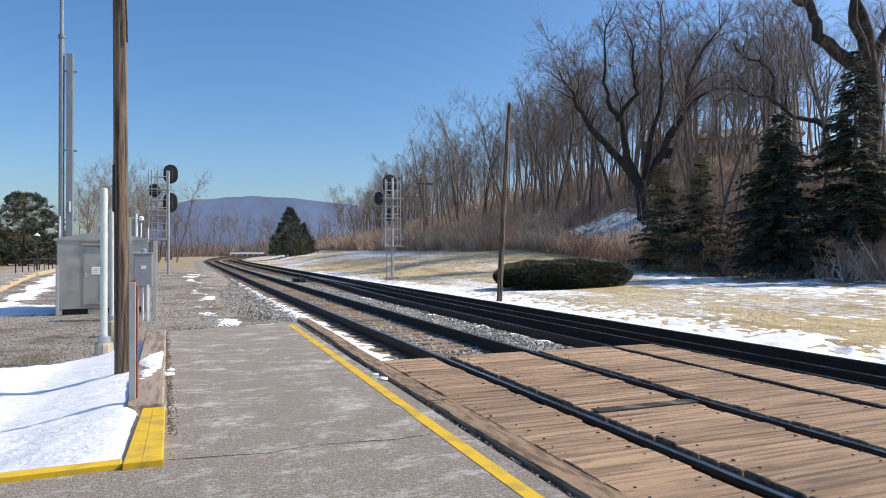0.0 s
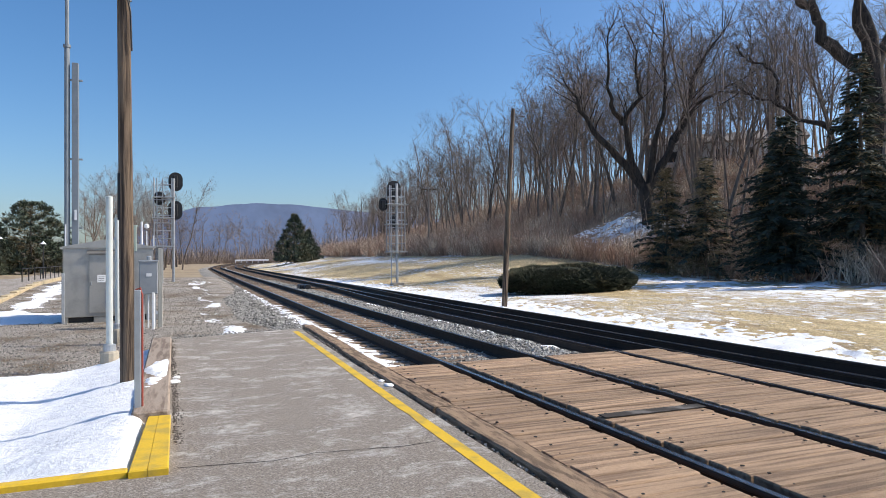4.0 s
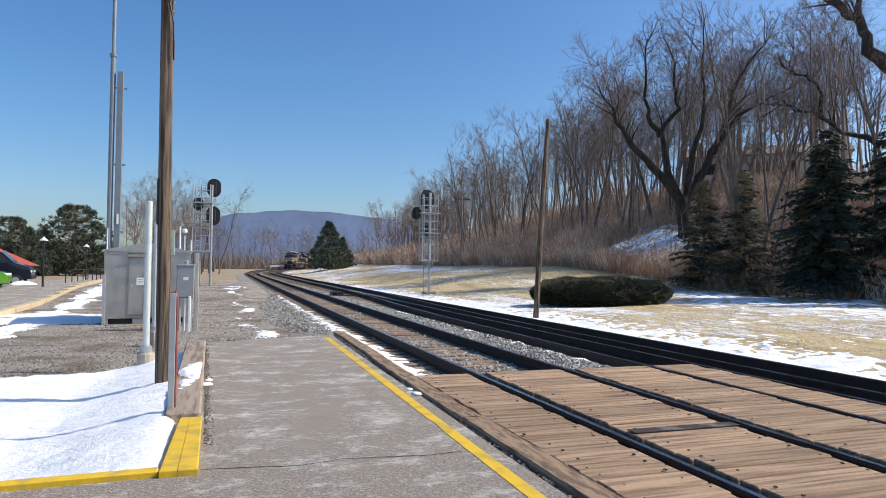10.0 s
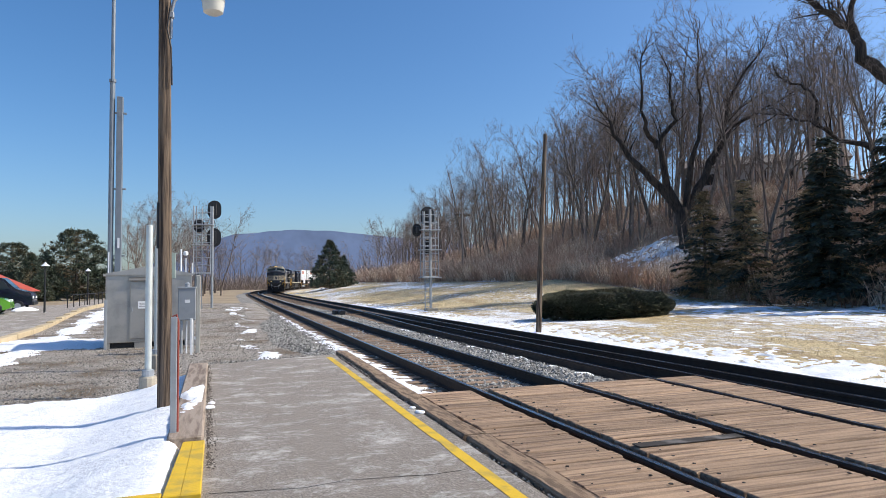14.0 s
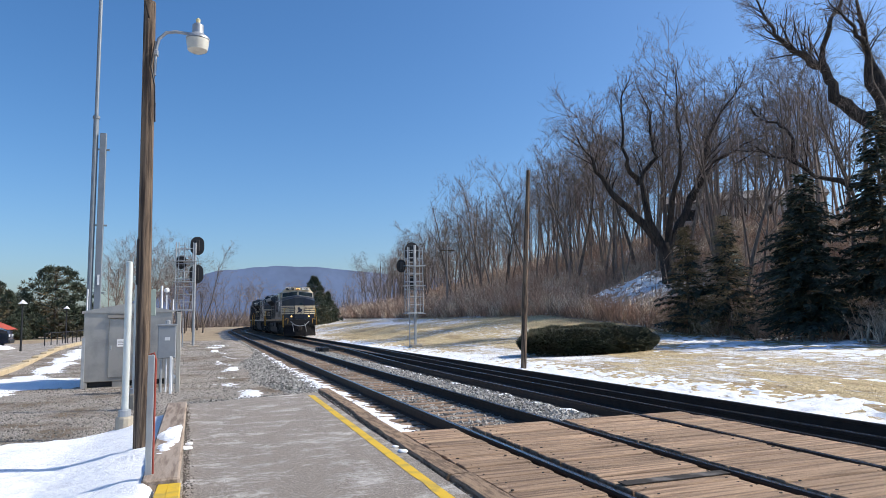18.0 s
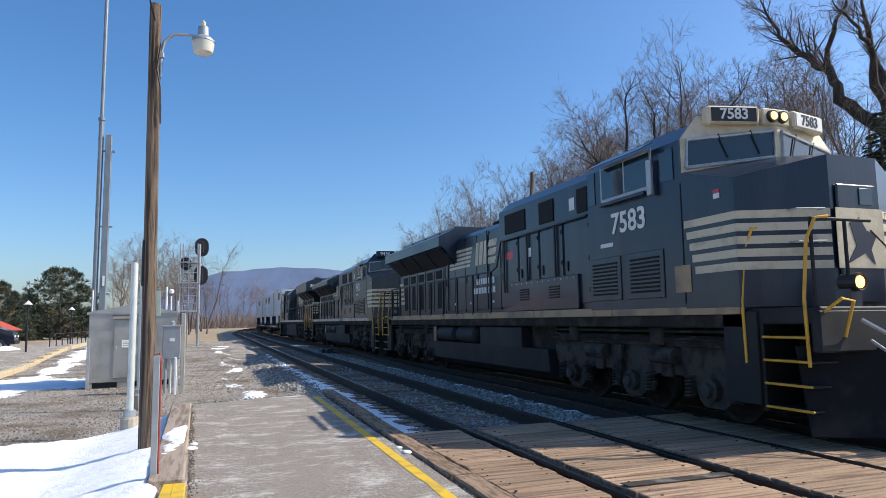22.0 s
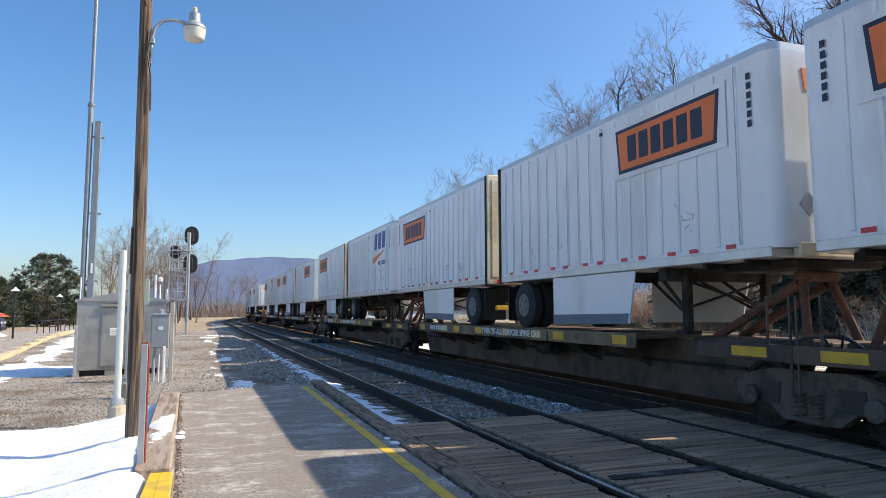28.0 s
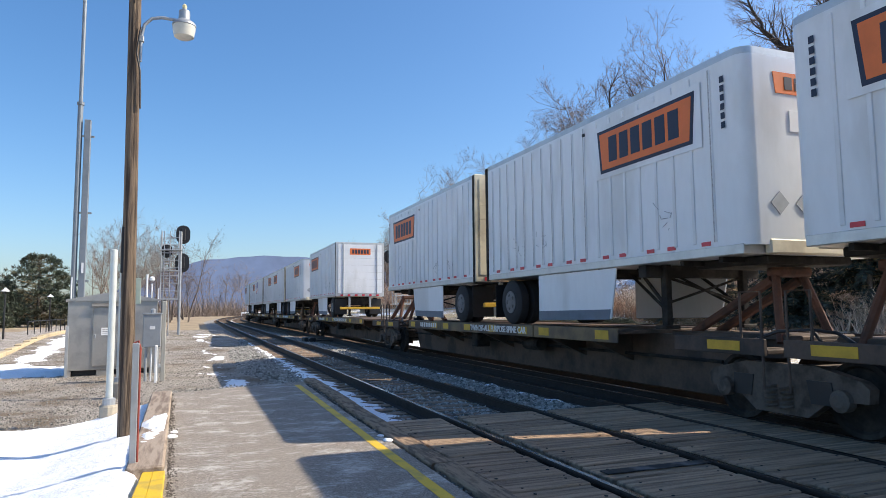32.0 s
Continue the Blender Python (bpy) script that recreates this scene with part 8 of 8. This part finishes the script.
def trailer(logo, door, skirt=True, wide_ribs=0.41):
    """A 28-foot van trailer, nose towards -y, standing on z = 0 of the deck."""
    T = thing("van_trailer", Matrix(), {"o": "white ribbed van trailer with an orange panel on its side", "b": "white ribbed van trailer with blue and orange shapes"}[logo], "trailer", "trailers on the train")
    h0, h1, y0, y1, w = 1.06, 3.90, -4.20, 4.20, 1.285
    r = 0.2
    plan = [(-w, y1), (-w, y0 + r)] + [(-w + r - r * math.cos(a), y0 + r - r * math.sin(a)) for a in (0.4, 0.8, 1.2)] + [(-w + r, y0), (w - r, y0)] + [(w - r + r * math.sin(a), y0 + r - r * math.cos(a)) for a in (0.4, 0.8, 1.2)] + [(w, y0 + r), (w, y1)]
    part("box", Build().prism(plan, "z", h0 + 0.12, h1 - 0.10), LM["trailer"], T, smooth=True)
    part("roof", Build().prism([(x * 0.997, y) for x, y in plan], "z", h1 - 0.10, h1), LM["alu"], T, "aluminium roof rail", True)
    part("floor_frame", Build().box(-w - 0.008, w + 0.008, y0 + 0.12, y1, h0, h0 + 0.14, 0.012), LM["alu"], T, "bottom side rail")
    part("nose_band", Build().box(-0.95, 0.95, y0 - 0.02, y0 + 0.1, h0, h0 + 0.2, 0.02), LM["reartan"], T, "scuffed lower nose band")
    for s in (-1, 1):
        y = y0 + 0.62
        while y < y1 - 0.1:
            if not (logo == "x"):
                rb_m = pose(s * (w + 0.006), y, (h0 + h1) / 2 + 0.02)
                part("rib", RIB, None, T, m=rb_m)
                if s < 0 and not -3.42 < y < -0.68:
                    part("rivet_line", RIVETS, None, T, m=pose(s * (w + 0.0215), y, (h0 + h1) / 2 + 0.02))
            y += wide_ribs
        for k in range(12):
            part("reflector", TAPE, None, T, m=pose(s * (w + 0.011), y0 + 0.8 + k * 0.62 + (0.12 if k % 2 else 0), h0 + 0.19))
        lg = part("logo_panel", Build().box(*sorted((s * (w + 0.019), s * (w + 0.024))), *((-3.42, -0.68, 2.66, 3.62) if logo == "o" else (-3.36, -1.0, 2.22, 3.70))), LM["trailer"], T, "smooth white panel")
        a = s * (w + 0.025)
        if logo == "o":
            za, zb_ = 2.78, 3.50
            part("logo_edge", Build().prism([(-3.23, za - 0.03), (-3.31, zb_ + 0.03), (-0.79, zb_ + 0.03), (-0.87, za - 0.03)], "x", *sorted((a, a + s * 0.004))), LM["navy"], lg)
            part("logo_field", Build().prism([(-3.17, za + 0.03), (-3.24, zb_ - 0.03), (-0.86, zb_ - 0.03), (-0.93, za + 0.03)], "x", *sorted((a + s * 0.005, a + s * 0.008))), LM["orange"], lg, "orange slant-ended panel")
            q = a + s * 0.009
            for k in range(6):
                ys_ = -2.98 + k * 0.315 if s > 0 else -1.38 - k * 0.315
                bx = Build()
                W_ = 0.24
                u0, u1 = (ys_, ys_ + W_)
                zz0, zz1 = za + 0.14, zb_ - 0.13
                f = (lambda t: u0 + (u1 - u0) * t) if s > 0 else (lambda t: u1 - (u1 - u0) * t)
                strokes = [(0.0, 1.0, 0.0, 1.0)]
                for ta, tb, va, vb in strokes:
                    c0, c1 = sorted((f(ta), f(tb)))
                    bx.box(*sorted((q, q + s * 0.003)), c0, c1, zz0 + (zz1 - zz0) * va, zz0 + (zz1 - zz0) * vb)
                part("logo_bar", bx, LM["navy"], lg, "dark block in place of a letter")
        else:
            for k in range(3):
                ys_ = (-3.2 + k * 0.62) if s > 0 else (-1.85 - k * 0.62 + 0.0)
                part("logo_block", Build().prism([(ys_, 2.95), (ys_ + 0.46, 2.95), (ys_ + 0.46 - s * -0.08, 3.62), (ys_ - s * -0.08, 3.62)], "x", *sorted((a, a + s * 0.004))), LM["blue"], lg, "blue block in place of a letter")
            part("swoosh", Build().prism([(-3.25, 2.90), (-1.15, 2.35), (-1.15, 2.62)] if s < 0 else [(-1.15, 2.90), (-3.25, 2.35), (-3.25, 2.62)], "x", *sorted((a, a + s * 0.004))), LM["orange"], lg, "orange wedge")
            for k in range(6):
                part("name_bar", Build().box(*sorted((a, a + s * 0.004)), -3.2 + k * 0.2, -3.07 + k * 0.2, 2.28, 2.45), LM["blue"], lg)
        for k in range(6):
            part("number_bar", Build().box(*sorted((s * (w + 0.019), s * (w + 0.023))), -3.87, -3.80, 2.83 + k * 0.13, 2.92 + k * 0.13), LM["navy"], T)
        part("marker_lamp", Build().box(*sorted((s * w, s * (w + 0.03))), -0.35, -0.28, h1 - 0.32, h1 - 0.26, 0.005), M["black"], T)
        for yy in (-2.6, 1.4, 2.4):
            sc = Build()
            for k in range(7):
                q0 = Vector((s * (w + 0.02), yy + random.uniform(-0.25, 0.25), 1.5 + random.uniform(0, 0.4)))
                sc.tube([q0, q0 + Vector((0, random.uniform(-0.2, 0.2), random.uniform(-0.15, 0.15)))], 0.006, 3)
            part("scuff", sc, M["steel"], T, "scraped scuff marks")
        if skirt:
            part("side_skirt", Build().prism([(-0.95, 0.16), (1.65, 0.12), (1.65, 1.05), (-1.15, 1.05)], "x", *sorted((s * 1.22, s * 1.245))), LM["trailer"], T, "white side skirt with a grey foot")
            part("skirt_foot", Build().prism([(-0.90, 0.15), (1.65, 0.11), (1.65, 0.30), (-0.95, 0.33)], "x", *sorted((s * 1.246, s * 1.252))), mat("grey_foot", (0.13, 0.16, 0.20), 0.6), T)
        leg = part("landing_leg", Build().box(*sorted((s * 0.75, s * 0.87)), -1.98, -1.84, 0.05, 1.06, 0.012), LM["under"], T)
        part("leg_foot", Build().box(*sorted((s * 0.66, s * 0.96)), -2.05, -1.77, 0.0, 0.06, 0.012), LM["under"], leg)
        part("leg_brace", Build().tube([(s * 0.8, -1.9, 0.35), (s * 0.6, -0.9, 1.05)], 0.03, 6), LM["under"], leg)
        for xo in (0.98, 0.66):
            tw = part("wheel", Build().lathe([(0.24, -0.12), (0.44, -0.13), (0.505, -0.09), (0.51, 0.0), (0.505, 0.09), (0.44, 0.13), (0.24, 0.12)], (s * (xo + 0.12), 3.05, 0.51), "x", 28), LM["tyre"], T, "black tyre", True)
            part("rim", Build().lathe([(0.06, -0.150), (0.10, -0.148), (0.20, -0.125), (0.255, -0.134), (0.265, 0.0), (0.255, 0.134), (0.20, 0.125), (0.10, 0.148), (0.06, 0.150)], (s * (xo + 0.12), 3.05, 0.51), "x", 20), LM["rim"], tw, "dull grey steel rim", True)
            for k in range(5):
                aa = k * 2 * math.pi / 5
                part("rim_hole", Build().lathe([(0.045, -0.001), (0.045, 0.001)], (s * (xo + 0.12 + 0.1385), 3.05 + 0.15 * math.cos(aa), 0.51 + 0.15 * math.sin(aa)), "x", 8), M["black"], tw)
        part("mud_flap", Build().box(*sorted((s * 0.62, s * 1.22)), 3.86, 3.875, 0.15, 0.95), M["black"], T)
    part("axle", Build().tube([(-0.9, 3.05, 0.51), (0.9, 3.05, 0.51)], 0.07, 10), LM["under"], T)
    part("suspension", Build().box(-0.6, 0.6, 2.3, 3.9, 0.62, 1.04, 0.03), LM["under"], T)
    part("cross_member", Build().box(-1.2, 1.2, -1.9, -1.7, 0.85, 1.05, 0.01), LM["under"], T)
    for y in (-3.6, -2.8, -0.6, 0.4, 1.4):
        part("floor_beam", Build().box(-1.2, 1.2, y, y + 0.07, 0.98, 1.07), LM["under"], T)
    part("coupling_plate", Build().box(-0.8, 0.8, -4.0, -2.6, 0.94, 1.06, 0.02), LM["under"], T)
    for s in (-1, 1):
        part("rear_post", Build().box(*sorted((s * (w - 0.06), s * (w + 0.022))), y1 - 0.10, y1 + 0.02, h0 - 0.02, h1 - 0.02, 0.01), LM["under"], T, "dark scuffed rear post")
        part("landing_brace", Build().tube([(s * 0.8, -1.86, 0.32), (s * 0.5, -0.5, 1.0)], 0.026, 6), LM["under"], T)
    part("leg_cross_bar", Build().tube([(-0.8, -1.9, 0.42), (0.8, -1.9, 0.86)], 0.024, 6), LM["under"], T)
    part("leg_cross_bar", Build().tube([(-0.8, -1.9, 0.86), (0.8, -1.9, 0.42)], 0.024, 6), LM["under"], T)
    rear = part("rear_frame", Build().box(-w - 0.01, w + 0.01, y1 - 0.05, y1 + 0.05, h0, h1 + 0.005, 0.02), LM["alu"] if door == "w" else LM["reartan"], T, "rear door frame")
    for k in range(7):
        part("door_slat", Build().box(-w + 0.12, w - 0.12, y1 + 0.052, y1 + 0.066, h0 + 0.18 + k * 0.365, h0 + 0.535 + k * 0.365, 0.006), LM["trailer"] if door == "w" else LM["reartan"], rear)
    for x in (-0.55, 0.55):
        part("bumper_leg", Build().box(x - 0.05, x + 0.05, y1 - 0.1, y1 + 0.02, 0.48, h0, 0.01), M["steel"], rear)
    part("bumper_bar", Build().box(-1.05, 1.05, y1 - 0.05, y1 + 0.05, 0.40, 0.52, 0.015), LM["caryellow"], rear, "striped bumper bar")
    for k in range(6):
        part("tail_lamp", Build().box(-1.0 + k * 0.38, -0.86 + k * 0.38, y1 + 0.05, y1 + 0.07, h0 + 0.03, h0 + 0.12), LM["reflect"], rear)
    if door == "w":
        part("door_logo", Build().box(-0.55, 0.55, y1 + 0.068, y1 + 0.074, 3.25, 3.58), LM["orange"], rear, "orange panel on the door")
        for k in range(6):
            part("door_logo_bar", Build().box(-0.45 + k * 0.155, -0.34 + k * 0.155, y1 + 0.0745, y1 + 0.078, 3.31, 3.52), LM["navy"], rear)
        for x in (-0.9, 0.9):
            part("lock_rod", Build().tube([(x, y1 + 0.08, h0 + 0.1), (x, y1 + 0.08, h1 - 0.1)], 0.02, 6), M["steel"], rear)
    # nose logo and fittings
    if logo == "o":
        part("nose_logo", Build().prism([(-0.72, 3.28), (-0.76, 3.58), (0.76, 3.58), (0.72, 3.28)], "y", y0 - 0.012, y0 - 0.002), LM["orange"], T, "small orange panel on the nose")
        for k in range(6):
            part("nose_bar", Build().box(-0.56 + k * 0.19, -0.42 + k * 0.19, y0 - 0.017, y0 - 0.0125, 3.34, 3.52), LM["navy"], T)
    else:
        part("nose_logo", Build().box(-0.4, 0.6, y0 - 0.012, y0 - 0.002, 3.1, 3.5), LM["blue"], T, "blue block on the nose")
    part("nose_plate", Build().box(-0.5, -0.2, y0 - 0.015, y0 - 0.002, 2.75, 3.05, 0.004), LM["trailer"], T)
    for x, z in ((-0.75, 1.75), (-0.3, 1.75), (0.15, 2.45)):
        part("placard", Build().prism([(x - 0.16, z), (x, z - 0.16), (x + 0.16, z), (x, z + 0.16)], "y", y0 - 0.016, y0 - 0.004), M["steel"], T, "battered diamond placard")
    part("glad_hands_box", Build().box(0.3, 0.85, y0 - 0.06, y0 - 0.004, 1.5, 1.75, 0.02), M["steel"], T)
    return T


CONSIST = []
loco_a = locomotive("7583", "dark wide-nosed freight locomotive with lit headlights and cream stripes", (3.1, 9.95, 4.36, 1.50), True, LM["sill"], True)
loco_b = locomotive("9436", "dark wide-nosed freight locomotive with cream nose stripes", (3.2, 9.95, 4.30, 1.46), False, LM["sill2"], True, -6.55, 0.7)
loco_c = locomotive("3646", "dark freight locomotive running long hood first", (4.3, 10.75, 4.68, 1.58), False, LM["cream"], False)
CONSIST += [(loco_a, 10.4, 0), (loco_b, 31.95, 0), (loco_c, 54.9, 180)]
kinds_u = {"f": spine_unit(True, False), "m": spine_unit(False, False), "r": spine_unit(False, True)}
kinds_t = {("o", "t"): trailer("o", "t"), ("b", "t"): trailer("b", "t", False), ("o", "w"): trailer("o", "w")}
used = set()


def take(pool, key):
    if key in used:
        c = copy_thing(pool[key], Matrix())
        for o in c.children_recursive:
            if o.name.startswith("wheelset"):
                SPIN.append((o, 0.46))
        return c
    used.add(key)
    return pool[key]


PLAN = [(75.55, "f", "ot", "ot"), (93.55, "m", "ot", "ot"), (111.75, "r", "bt", "ot"), (131.75, "f", "ot", "ot"), (150.05, "m", "ot", "ot"), (168.35, "r", None, "ow"),
        (189.3, "f", "ot", "ot"), (207.5, "m", "ot", "bt"), (225.7, "r", "ot", "ot")]
DECK = 1.20
for uc, k, a_, b_ in PLAN:
    CONSIST.append((take(kinds_u, k), uc, 0))
    if a_:
        CONSIST.append((take(kinds_t, tuple(a_)), uc - 4.68, 0))
    if b_:
        CONSIST.append((take(kinds_t, tuple(b_)), uc + 4.50, 180))


def train_s(t):
    """Where the leading ditch light is along the line, in metres."""
    return 34.8 - 14.4 * (t - 20) if t < 22 else 6.0 - 14.05 * (t - 22)


def motions():
    times = [0.5 * i for i in range(65)]
    for ob, u, turn in CONSIST:
        base = DECK if ob.name.startswith("van_trailer") else 0.0
        rows = []
        for t in times:
            s = train_s(t) + u
            a, b = on_track(s - 6), on_track(s + 6)
            h = math.degrees(math.atan2(b[0] - a[0], b[1] - a[1]))
            rows.append((t, pose((a[0] + b[0]) / 2, (a[1] + b[1]) / 2, (a[2] + b[2]) / 2 + base, 0, 0, turn - h)))
        walk(ob, rows)
    at = {ob: (u, turn) for ob, u, turn in CONSIST}
    for w, r in SPIN:
        top = w.parent.parent
        u, turn = at[top]
        y, z = w.location.y, w.location.z
        ta = max(0.0, 20 - (62 - u - 34.8) / 14.4)
        tb = min(32.0, ta + 5.6)
        sign = -1 if turn else 1
        rows, t = [(0.0, pose(0, y, z))], ta
        while t < tb:
            ang = sign * math.degrees((train_s(ta) - train_s(t)) / r)
            rows.append((t, pose(0, y, z, ang, 0, 0)))
            t += 1 / FPS
        last = rows[-1][1]
        if rows[-1][0] < 31.9:
            rows.append((32.0, last))
        if rows[1:] and frame(rows[1][0]) == 1:
            rows = rows[1:]
        walk(w, rows)


motions()
